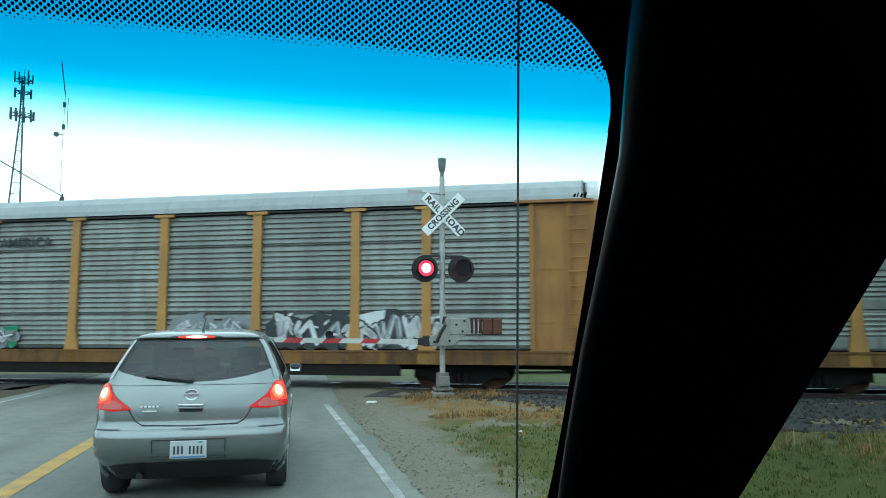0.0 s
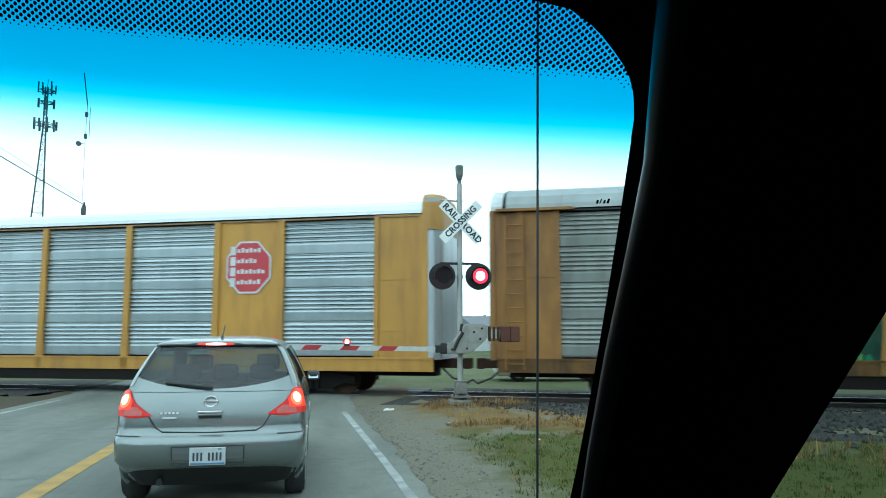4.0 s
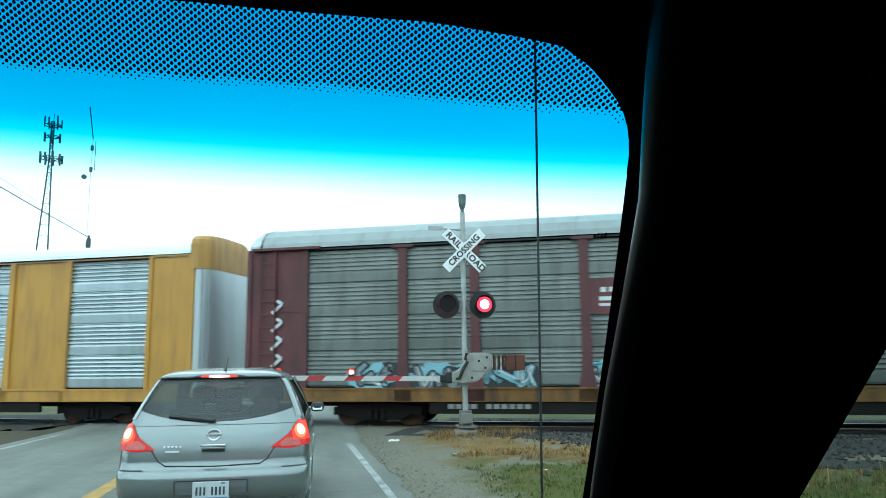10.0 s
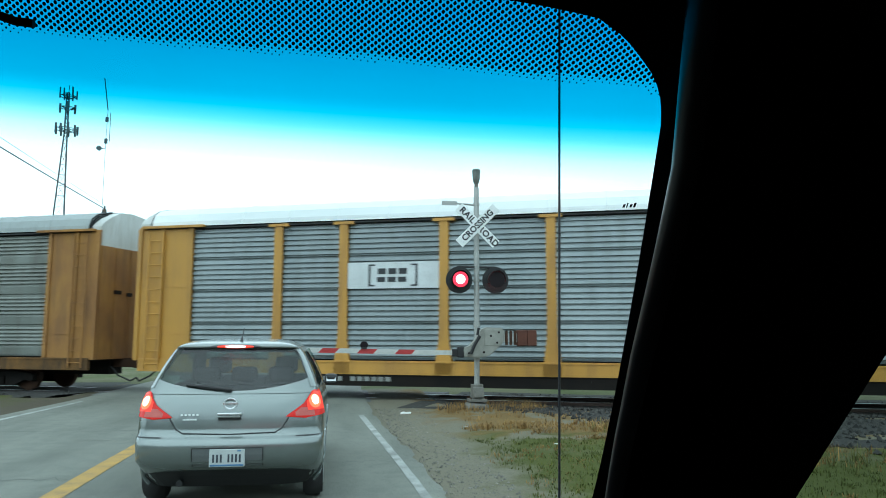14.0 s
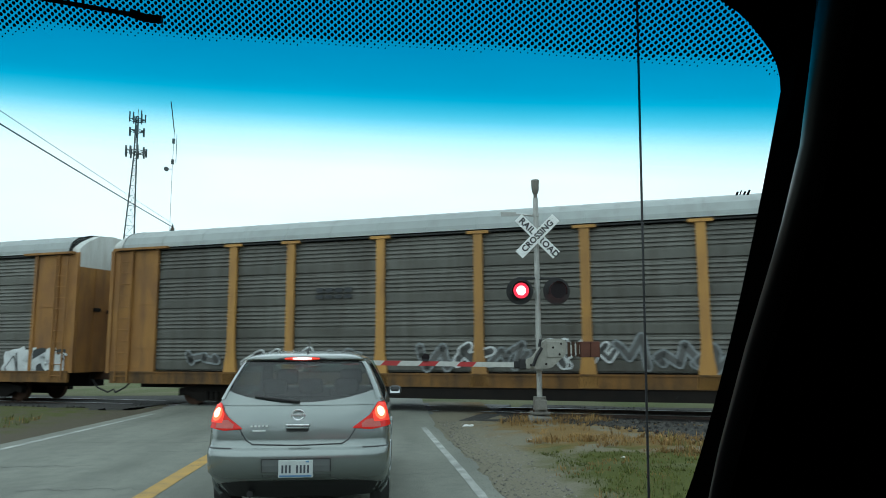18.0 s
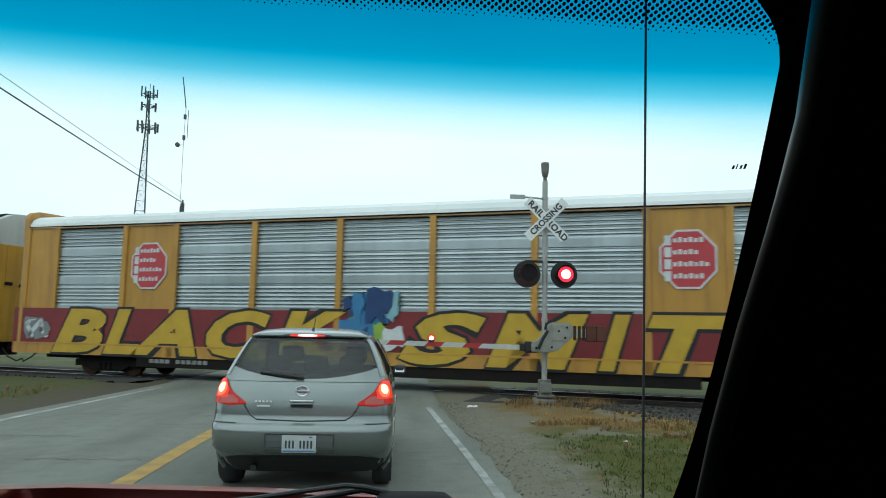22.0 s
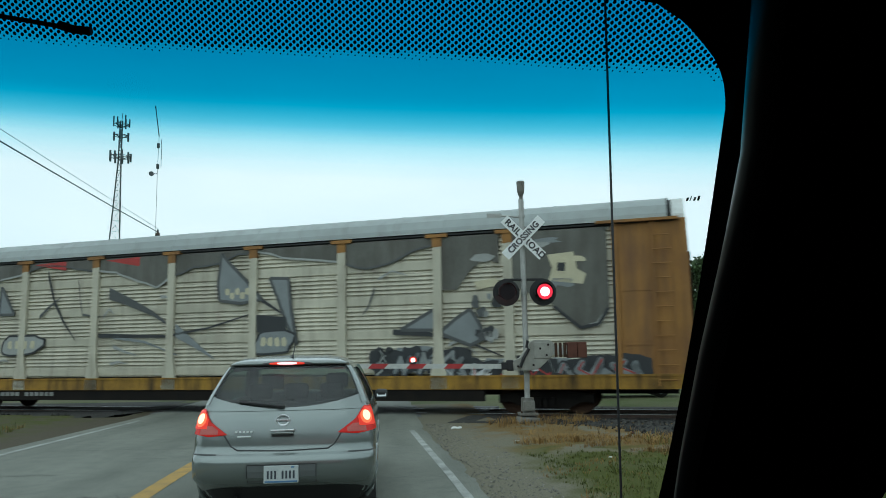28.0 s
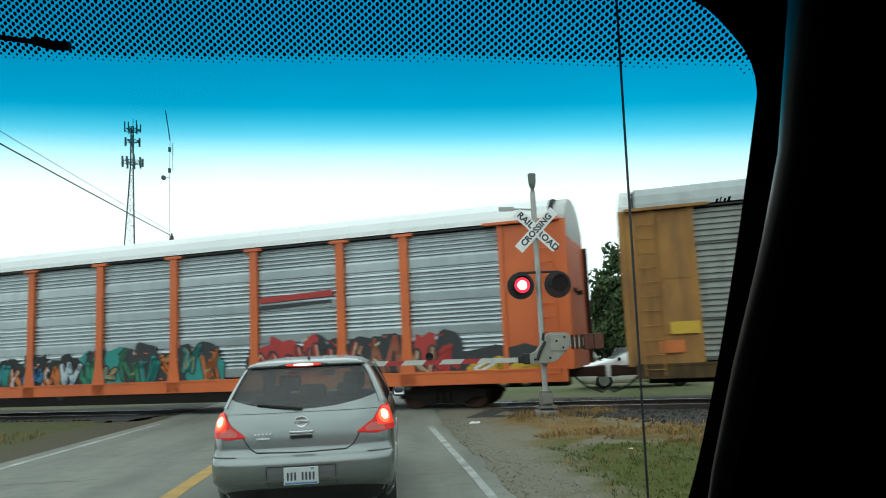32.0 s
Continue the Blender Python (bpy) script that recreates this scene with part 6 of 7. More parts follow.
def tree(x, y, height, spread, seed, label):
    rnd = random.Random(seed)
    t = thing("tree", pose(x, y, land(x, y) - 0.05), label, "tree", "trees beyond the track")
    b_ = tube(B(), [(0, 0, 0), (0.1, 0, height * 0.2), (0.05, 0.1, height * 0.45), (0, 0, height * 0.8)], height * 0.018, 9)
    tips = []
    for i in range(13):
        z = height * (0.12 + 0.062 * i)
        a = rnd.random() * 6.28
        reach = spread * (0.55 + 0.5 * rnd.random()) * lerp([(0.1, 0.8), (0.3, 1.0), (0.5, 1.0), (0.8, 0.6), (1.0, 0.25)], z / height)
        tip = Vector((reach * math.cos(a), reach * math.sin(a), z + reach * 0.45))
        tube(b_, [(0, 0, z), tip * 0.5 + Vector((0, 0, z * 0.5)), tip], height * 0.006, 5)
        tips.append(tip)
    part("trunk", b_, M["bark"], t, "brown trunk and limbs")
    cr = B()
    for tip in tips:
        for _ in range(7):
            c = tip * rnd.uniform(0.45, 1.05) + Vector((rnd.gauss(0, 0.5), rnd.gauss(0, 0.5), rnd.gauss(0, 0.45))) * spread * 0.33
            leaf_quads(cr, c, spread * (0.2 + 0.2 * rnd.random()), 130, 0.19, rnd)
    leaf_quads(cr, (0, 0, height * 0.88), spread * 0.4, 420, 0.19, rnd, 1.2)
    tagged(part("crown", cr, M["leaf"], t, "loose green crown with gaps"), kind="stuff")


def at(yaw_, d):
    return -d * math.sin(radians(yaw_)), d * math.cos(radians(yaw_))


for yaw_, d, h, sp, sd_ in ((-17.6, 58, 8.6, 2.6, 3), (-20.5, 62, 9.4, 3.2, 4), (-15.6, 64, 6.2, 1.8, 8), (-24.5, 60, 8.5, 3.0, 5), (-30, 66, 9.0, 3.2, 6)):
    x_, y_ = at(yaw_, d)
    tree(x_, y_, h, sp, sd_, "tall leafy tree standing beyond the railway")
rnd = random.Random(21)
far = B()
for i in range(520):
    yaw_ = -62 + 100 * i / 520 + rnd.random() * 0.2
    d = 150 + 30 * rnd.random()
    x_, y_ = at(yaw_, d)
    h = 3.0 + 3.4 * abs(noise.noise(Vector((yaw_ * 0.35, 0, 0)))) + 1.2 * rnd.random()
    for k in range(3):
        leaf_quads(far, (x_, y_, h * (0.25 + 0.3 * k)), 2.2, 14, 0.8, rnd, 0.9)
# unseen nearer belt behind the camera, added to darken reflections in the wall panels
for i in range(230):
    yaw_ = 96 + 168 * i / 230 + rnd.random() * 0.7
    d = 48 + 14 * rnd.random()
    x_, y_ = at(yaw_, d)
    if -7.5 < x_ < 2.5:
        continue
    h = 6.0 + 5.0 * rnd.random()
    for k in range(5):
        leaf_quads(far, (x_, y_, h * (0.12 + 0.2 * k)), 2.4, 22, 0.7, rnd, 0.9)
tagged(part("far_woods", far, M["leaf_far"]), "dark line of far woods on the horizon, with an added unseen belt behind", "woods", kind="stuff")

# ---- parked beyond the track ----
hatchback(pose(10.7, 26.4, land(8.5, 26.8) + 0.01, 0, 0, 80), M["car_white"], "white hatchback parked beyond the track", False)
hatchback(pose(18.6, 43.5, -0.13, 0, 0, 80), M["car_white"], "white hatchback parked beyond the track", False)
pole = thing("utility_pole", pose(5.9, 60.0, land(5.9, 60.0) - 0.1), "thin wooden utility pole with a small grey transformer", "utility pole", "utility poles along the road")
part("shaft", cyl(B(), (0, 0, 0), (0, 0, 7.9), 0.11, 0.08, 12), M["wood"], pole)
part("transformer", cyl(B(), (0.28, -0.1, 5.3), (0.28, -0.1, 6.1), 0.2, n=14), M["mast_box"], pole, "small grey transformer can")
part("cross_arm", box(B(), -0.7, 0.7, -0.12, -0.04, 7.3, 7.42), M["wood"], pole)
shed = thing("low_white_shed", pose(*at(-17.5, 75), -0.15, 0, 0, 12), "long low white shed beyond the track", "shed")
part("wall", box(B(), -9, 9, -3, 3, 0, 2.3), M["white_wall"], shed)
b_ = B()
prism(b_, [(-3.3, 2.3), (3.3, 2.3), (0, 3.3)], -9.3, 9.3)
o = part("roof", b_, M["grey_roofing"], shed, "low grey pitched roof")
o.matrix_basis = pose(0, 0, 0, 0, 0, 90)
for i in range(5):
    part("window", box(B(), -7.6 + i * 3.4, -6.4 + i * 3.4, -3.03, -2.99, 0.9, 1.9), M["dark_glass"], shed)

# ---- loose stuff on the verge ----
rnd = random.Random(7)


def stone(bm_, c, r, rnd_):
    v = [bm_.verts.new(Vector(c) + Vector((dx * r * (0.6 + 0.7 * rnd_.random()), dy * r * (0.6 + 0.7 * rnd_.random()), dz * r * (0.5 + 0.5 * rnd_.random())))) for dx, dy, dz in ((1, 0, 0), (-1, 0, 0), (0, 1, 0), (0, -1, 0), (0, 0, 1), (0, 0, -1))]
    for i, j, k in ((0, 2, 4), (2, 1, 4), (1, 3, 4), (3, 0, 4), (2, 0, 5), (1, 2, 5), (3, 1, 5), (0, 3, 5)):
        bm_.faces.new((v[i], v[j], v[k]))


def ballast_edge(s):
    """How near to the road's side the ballast spills."""
    return lerp([(-3, 16.6), (-1.5, 15.2), (0.0, 13.4), (2.0, 12.0), (3.0, 11.5), (8, 11.5), (30, 13.0)], s) + 0.5 * noise.noise(Vector((s * 0.9, 3.3, 0)))


def world_at(s, n):
    return DIR * s + NRM * n


st = B()
for _ in range(9000):
    s = -4 + 30 * rnd.random() ** 1.3
    n = ballast_edge(s) - 0.5 + (19.4 - ballast_edge(s)) * rnd.random() ** 0.85
    if n < ballast_edge(s) and rnd.random() < 0.6:
        continue
    p = world_at(s, n)
    stone(st, (p.x, p.y, bank(p.x, p.y) + 0.012), 0.03 + 0.045 * rnd.random() ** 2, rnd)
for _ in range(2500):
    s = -42 + 26 * rnd.random()
    n = 16.8 + 2.6 * rnd.random()
    p = world_at(s, n)
    stone(st, (p.x, p.y, bank(p.x, p.y) + 0.01), 0.035 + 0.04 * rnd.random(), rnd)
for _ in range(2500):
    s = -5 + 30 * rnd.random()
    n = 19.9 + 4.2 * rnd.random()
    p = world_at(s, n)
    stone(st, (p.x, p.y, bank(p.x, p.y) + 0.01), 0.04, rnd)
tagged(part("ballast_stones", st, M["ballast"]), "loose dark grey ballast stones beside the rails", "ballast", kind="stuff")


def tuft(bm_, x, y, h, n, rnd_, lean=0.5):
    z = land(x, y)
    for _ in range(n):
        a = rnd_.random() * 6.28
        r = 0.09 * rnd_.random()
        px, py = x + r * math.cos(a), y + r * math.sin(a)
        hh = h * (0.5 + 0.7 * rnd_.random())
        l_ = lean * hh * rnd_.random()
        w = 0.003 + 0.005 * rnd_.random()
        ca, sa = math.cos(a), math.sin(a)
        q0, q1 = bm_.verts.new((px - sa * w, py + ca * w, z - 0.01)), bm_.verts.new((px + sa * w, py - ca * w, z - 0.01))
        m1, m2 = bm_.verts.new((px - sa * w * 0.7 + ca * l_ * 0.4, py + ca * w * 0.7 + sa * l_ * 0.4, z + hh * 0.6)), bm_.verts.new((px + sa * w * 0.7 + ca * l_ * 0.4, py - ca * w * 0.7 + sa * l_ * 0.4, z + hh * 0.6))
        tip = bm_.verts.new((px + ca * l_, py + sa * l_, z + hh))
        bm_.faces.new((q0, q1, m2, m1)), bm_.faces.new((m1, m2, tip))


dryb, greenb, weedb = B(), B(), B()
for _ in range(11000):
    x, y = 1.4 + 13 * rnd.random() ** 1.2, 3.5 + 14 * rnd.random()
    p = Vector((x, y, 0))
    s, n = p.dot(DIR), p.dot(NRM)
    if n > ballast_edge(s) + 0.3 or x < 2.05 + 0.7 * noise.noise(Vector((x * 0.5, y * 0.5, 1))):
        continue
    dry = (n - 11.7 + 2.4 * noise.noise(Vector((x * 0.35, y * 0.35, 2)))) > 0
    if dry and n > 14.0 + 0.7 * noise.noise(Vector((x * 0.9, y * 0.9, 8))) and rnd.random() < 0.85:
        continue
    if dry:
        if s > 3.0 and rnd.random() < 0.5:
            continue
        if noise.noise(Vector((x * 0.7, y * 1.6, 5))) > -0.04:
            tuft(dryb, x, y, 0.05 + 0.08 * rnd.random(), 9, rnd, 1.6)
    else:
        tuft(greenb if noise.noise(Vector((x * 1.3, y * 1.3, 9))) > -0.15 or rnd.random() < 0.3 else dryb, x, y, 0.022 + 0.03 * rnd.random(), 6, rnd, 1.2)
# taller weeds where the grass meets the stones, and round the mast's foot
for _ in range(1100):
    s = -0.5 + 22 * rnd.random()
    n = ballast_edge(s) - 0.5 + rnd.gauss(-0.7, 0.6)
    p = world_at(s, n)
    if p.x > 2.4:
        tuft(weedb if rnd.random() < 0.6 else dryb, p.x, p.y, 0.07 + 0.16 * rnd.random() ** 2, 6, rnd, 1.0)
# longer yellowed grass further along the bank
for _ in range(1500):
    s = 3.2 + 16 * rnd.random()
    n = 8.6 + 2.6 * rnd.random()
    p = world_at(s, n)
    tuft(weedb if rnd.random() < 0.55 else dryb, p.x, p.y, 0.06 + 0.18 * rnd.random() ** 2, 7, rnd, 1.0)
for _ in range(160):
    a, r = rnd.random() * 6.28, 0.45 + 0.9 * rnd.random()
    tuft(dryb, MX + r * math.cos(a) + 0.3, MY - 0.3 + r * math.sin(a) * 0.7, 0.08 + 0.14 * rnd.random(), 6, rnd, 1.0)
for _ in range(700):
    x, y = -8.0 - 5 * rnd.random(), 8 + 10 * rnd.random()
    tuft(greenb if rnd.random() < 0.6 else dryb, x, y, 0.06 + 0.08 * rnd.random(), 6, rnd, 0.8)
tagged(part("dry_grass", dryb, M["dry_grass"]), "dry straw-coloured grass tufts on the verge", "grass", kind="stuff")
tagged(part("green_grass", greenb, M["green_grass"]), "short green grass on the verge", "grass", kind="stuff")
tagged(part("weeds", weedb, M["weed"]), "tall yellow-green weeds along the ballast", "weeds", kind="stuff")
grit = B()
for _ in range(2400):
    x, y = 0.95 + 1.0 * rnd.random(), 4 + 13.5 * rnd.random()
    stone(grit, (x, y, land(x, y) + 0.004), 0.006 + 0.016 * rnd.random() ** 2, rnd)
tagged(part("shoulder_gravel", grit, M["grit"]), "scattered pale gravel on the road shoulder", "gravel", kind="stuff")
for x, y, r in ((1.55, 16.1, 0.12), (3.22, 10.6, 0.035), (2.35, 13.2, 0.04)):
    b_ = B()
    bmesh.ops.create_icosphere(b_, subdivisions=2, radius=r, matrix=Matrix.Translation((x, y, land(x, y) + r * 0.16)) @ Matrix.Diagonal((1.0, 0.45, 0.25, 1)))
    for v in b_.verts:
        v.co += Vector((1, 1, 1)) * 0.25 * r * noise.noise(v.co * 30)
    tagged(part("litter", b_, M["litter"]), "scrap of crumpled white litter on the verge", "litter")


# ---- paint on the cars: emblems as plain shapes, and sprayed graffiti ----
WALL_Y = -HALF - 0.012
SPRAY = {}
for key, c in dict(white=(0.66, 0.68, 0.68), grey=(0.24, 0.26, 0.265), ash=(0.36, 0.37, 0.35), dark=(0.03, 0.033, 0.036), black=(0.012, 0.012, 0.014), green=(0.03, 0.22, 0.10), teal=(0.03, 0.27, 0.24), blue=(0.05, 0.20, 0.40),
                   sky=(0.26, 0.46, 0.52), violet=(0.22, 0.20, 0.42), cream=(0.60, 0.55, 0.38), red=(0.42, 0.035, 0.03), orange=(0.58, 0.16, 0.03), yellow=(0.58, 0.37, 0.03), pink=(0.55, 0.16, 0.25), tan=(0.42, 0.30, 0.14), rust=(0.30, 0.10, 0.05), lime=(0.3, 0.45, 0.06), smoke=(0.10, 0.10, 0.095), lead=(0.085, 0.09, 0.09), navy=(0.015, 0.05, 0.16)).items():
    SPRAY[key] = mat("spray_paint_" + key, c, tuple(v * 0.72 for v in c), 0.6, scale=2.5, fine=22)


class Paint:
    """Flat shapes of several paints gathered into one mesh on a car's wall."""

    def __init__(self):
        self.bm, self.mats = B(), []

    def slot(self, material):
        if material not in self.mats:
            self.mats.append(material)
        return self.mats.index(material)

    def poly(self, pts, material, layer):
        y0, y1 = WALL_Y, WALL_Y - 0.003 * (layer + 1)
        i = self.slot(material)
        n0 = len(self.bm.faces)
        a = [self.bm.verts.new((x, y1, z)) for x, z in pts]
        b = [self.bm.verts.new((x, y0, z)) for x, z in pts]
        fs = [self.bm.faces.new(a)]
        for k in range(len(a)):
            j = (k + 1) % len(a)
            fs.append(self.bm.faces.new((a[k], b[k], b[j], a[j])))
        for f in fs:
            f.material_index = i

    def rect(self, x0, x1, z0, z1, material, layer):
        self.poly([(x0, z0), (x1, z0), (x1, z1), (x0, z1)], material, layer)

    def stroke(self, pts, w, material, layer):
        for (xa, za), (xb, zb) in zip(pts, pts[1:]):
            d = math.hypot(xb - xa, zb - za) or 1
            nx, nz = -(zb - za) / d * w / 2, (xb - xa) / d * w / 2
            self.poly([(xa + nx, za + nz), (xa - nx, za - nz), (xb - nx, zb - nz), (xb + nx, zb + nz)], material, layer)

    def done(self, name, car, label, kind=""):
        bmesh.ops.recalc_face_normals(self.bm, faces=self.bm.faces)
        me = bpy.data.meshes.new(name)
        self.bm.to_mesh(me)
        self.bm.free()
        for m in self.mats:
            me.materials.append(m)
        o = new(name, me)
        o.parent = car
        return tagged(o, label, kind=kind)


def blob(cx, cz, rx, rz, rnd_, rough=0.16, n=18, power=0.62):
    out = []
    ph = rnd_.random() * 10
    for i in range(n):
        a = 2 * math.pi * i / n
        k = 1 + rough * noise.noise(Vector((math.cos(a) * 1.7 + ph, math.sin(a) * 1.7, ph)))  * 2
        c, s = math.cos(a), math.sin(a)
        out.append((cx + rx * k * math.copysign(abs(c) ** power, c), cz + rz * k * math.copysign(abs(s) ** power, s)))
    return out


def bend(rnd_):
    """A bent bar of the sprayed patterns, in a box of one by one: it zigzags, hooks back or curls, and is no letter."""
    n = rnd_.randint(4, 6)
    up = rnd_.random() < 0.5
    pts = []
    for k in range(n):
        v = rnd_.uniform(0.62, 1.0) if up else rnd_.uniform(0.0, 0.38)
        pts.append((0.08 + 0.84 * k / (n - 1) + rnd_.uniform(-0.16, 0.16), v))
        if rnd_.random() < 0.55:
            pts.append((pts[-1][0] + rnd_.uniform(-0.25, 0.2), v + (rnd_.uniform(-0.3, -0.1) if up else rnd_.uniform(0.1, 0.3))))
        up = not up
    return pts


def graffiti(car, x0, x1, z0, z1, fills, edge="dark", mark="white", seed=1, pitch=0.62, label="sprayed graffiti letters", hollow=False):
    rnd_ = random.Random(seed)
    p = Paint()
    n = max(1, int((x1 - x0) / pitch / 1.15))
    w = (x1 - x0) / n
    h = z1 - z0

    def bars(pts, wid, paint_, layer):
        p.stroke(pts, wid, paint_, layer)
        for cx, cz in pts:
            p.poly([(cx + wid / 2 * math.cos(a), cz + wid / 2 * math.sin(a)) for a in (math.pi / 3.5 * k for k in range(7))], paint_, layer)

    if not hollow:
        # a ragged cloud behind the letters
        for i in range(n * 2):
            cx = x0 + w / 2 * (i + 0.5)
            p.poly(blob(cx, (z0 + z1) / 2 + rnd_.uniform(-0.1, 0.1) * h, w * rnd_.uniform(0.35, 0.55), h * rnd_.uniform(0.34, 0.5), rnd_, 0.25, 13), SPRAY[rnd_.choice([edge, edge, fills[0]])], i % 2)
    for i in range(n):
        f = SPRAY[rnd_.choice(fills)]
        lean, k, dz = rnd_.uniform(-0.12, 0.22), rnd_.uniform(0.82, 1.05), rnd_.uniform(-0.06, 0.06)
        shape = [(x0 + w * (i + 0.02 + 0.96 * (u + lean * (v - 0.5)) + rnd_.uniform(-0.05, 0.05)), z0 + h * (0.08 + dz + 0.86 * k * v + rnd_.uniform(-0.04, 0.04))) for u, v in bend(rnd_)]
        wid = w * rnd_.uniform(0.16, 0.23)
        if hollow:
            bars(shape, wid + 0.05, f, 2 + 2 * (i % 2))
            bars(shape, max(wid - 0.06, 0.03), SPRAY["smoke"], 3 + 2 * (i % 2))
        else:
            bars(shape, wid + 0.11, SPRAY[edge], 2 + 3 * (i % 2))
            bars(shape, wid, f, 3 + 3 * (i % 2))
            # a highlight along one side of each bar
            p.stroke([(a + wid * 0.22, b + wid * 0.18) for a, b in shape[: rnd_.randint(2, len(shape))]], wid * 0.2, SPRAY[mark if rnd_.random() < 0.6 else rnd_.choice(fills)], 4 + 3 * (i % 2))
    for _ in range(0 if hollow else int(n * 3)):
        x, z = rnd_.uniform(x0, x1), rnd_.uniform(z0, z1)
        a, l_ = rnd_.uniform(-0.5, 0.7), rnd_.uniform(0.06, 0.26)
        p.poly([(x, z), (x + l_ * math.cos(a), z + l_ * math.sin(a)), (x + l_ * 0.8, z + l_ * math.sin(a) - rnd_.uniform(0.03, 0.08)), (x + 0.03, z - rnd_.uniform(0.03, 0.07))], SPRAY[rnd_.choice(fills + [edge, mark])], 8)
    return p.done("graffiti", car, label, "stuff")


def bay(i):
    return BAY_X[i], BAY_X[i + 1]


def shield(car, full=True):
    """A plain striped shield on a yellow board in the narrow bay."""
    x0, x1 = bay(1)
    xm = (x0 + x1) / 2
    p = Paint()
    p.rect(x0 + 0.1, x1 - 0.1, 2.75 if full else 3.2, EAVE - 0.13, M["yellow"], 0)
    zt, zb, w = 4.60, 3.16, 0.56
    p.poly([(xm - w, zt - 0.1), (xm - w * 0.5, zt), (xm, zt - 0.05), (xm + w * 0.5, zt), (xm + w, zt - 0.1), (xm + w * 0.93, zt - 0.45), (xm + w, zb + 0.5), (xm + w * 0.7, zb + 0.12), (xm, zb), (xm - w * 0.7, zb + 0.12), (xm - w, zb + 0.5), (xm - w * 0.93, zt - 0.45)], SPRAY["white"], 1)
    p.poly([(xm - w * 0.9, zt - 0.14), (xm - w * 0.45, zt - 0.06), (xm, zt - 0.1), (xm + w * 0.45, zt - 0.06), (xm + w * 0.9, zt - 0.14), (xm + w * 0.86, zt - 0.68), (xm - w * 0.86, zt - 0.68)], SPRAY["blue"] if full else SPRAY["dark"], 2)
    for k, count in enumerate((5, 7)):
        u = (0.66, 0.86)[k] / count
        for j in range(count):
            xx = xm + (j - count / 2) * u
            p.rect(xx + u * 0.14, xx + u * 0.86, zt - 0.31 - 0.22 * k, zt - 0.21 - 0.22 * k, SPRAY["white"], 3)
    for k in range(6):
        xx = xm - w * 0.78 + k * w * 0.28
        p.rect(xx, xx + w * 0.13, zb + 0.18 + (0.25 if k in (0, 5) else 0.0), zt - 0.72, SPRAY["red"] if full else SPRAY["tan"], 3)
    p.done("emblem_board", car, "yellow board with a plain striped shield")


def faint_board(car):
    x0, x1 = bay(1)
    p = Paint()
    zb, zt = 3.15, EAVE - 0.18
    p.rect(x0 + 0.35, x1 - 0.35, zt - 0.5, zt, SPRAY["dark"], 0)
    for k in range(2):
        p.rect(x0 + 0.5, x1 - 0.5, zt - 0.2 - 0.2 * k, zt - 0.1 - 0.2 * k, SPRAY["ash"], 1)
    for k in range(5):
        xx = x0 + 0.4 + k * 0.25
        p.rect(xx, xx + 0.13, zb + 0.1, zt - 0.55, SPRAY["tan"], 1)
    p.done("faded_board", car, "faded dark panel over faint tan stripes")


def octagon(car, i):
    x0, x1 = bay(i)
    xm, zm, r = (x0 + x1) / 2, 3.55, 0.80
    oct_ = lambda q: [(xm + q * 0.92 * math.cos(radians(22.5 + 45 * k)), zm + q * math.sin(radians(22.5 + 45 * k))) for k in range(8)]
    p = Paint()
    p.poly(oct_(r), SPRAY["white"], 1)
    p.poly(oct_(r * 0.93), SPRAY["red_sign"], 2)
    for k, wd in enumerate((0.9, 0.7, 1.0, 0.8)):
        z = zm + 0.50 - 0.30 * k
        p.rect(xm - 0.56, xm - 0.40, z - 0.15, z + 0.10, SPRAY["white"], 3)
        for j in range(int(wd * 7.5)):
            xx = xm - 0.35 + j * 0.125
            p.rect(xx, xx + 0.085, z - 0.08, z + (0.05 if j % 2 else 0.02), SPRAY["white"], 3)
    p.done("emblem", car, "red octagon emblem with plain white bars")


def plaque(car, i, z0, z1, board, ink, brackets=False, bars=3, label="board with plain dark bars"):
    x0, x1 = bay(i)
    xm = (x0 + x1) / 2
    p = Paint()
    if board is not None:
        p.rect(x0 + 0.1, x1 - 0.1, z0, z1, board, 0)
    zm, h = (z0 + z1) / 2, (z1 - z0)
    u = 0.30 if brackets or bars != 3 else 0.62
    for k in range(bars):
        xx = xm - bars * u / 2 + k * u
        p.rect(xx, xx + u * 0.78, zm - h * 0.26, zm - h * 0.07, ink, 2)
        p.rect(xx + u * 0.06, xx + u * 0.84, zm + h * 0.04, zm + h * 0.26, ink, 2)
    if brackets:
        for s in (-1, 1):
            xx = xm + s * (bars * u / 2 + 0.22)
            p.rect(xx - 0.03, xx + 0.03, zm - h * 0.42, zm + h * 0.42, ink, 2)
            for zz in (-0.42, 0.36):
                p.rect(min(xx, xx - s * 0.16), max(xx, xx - s * 0.16), zm + h * zz, zm + h * (zz + 0.06), ink, 2)
    p.done("lettered_board", car, label)


SPRAY["pine"] = mat("spray_paint_pine", (0.012, 0.07, 0.036), (0.02, 0.03, 0.022), 0.6, scale=2.5, fine=22)
SPRAY["red_sign"] = mat("red_emblem_paint", (0.50, 0.045, 0.055), (0.4, 0.04, 0.05), 0.5, scale=3)
car_of = lambda k: CARS[k + 1]
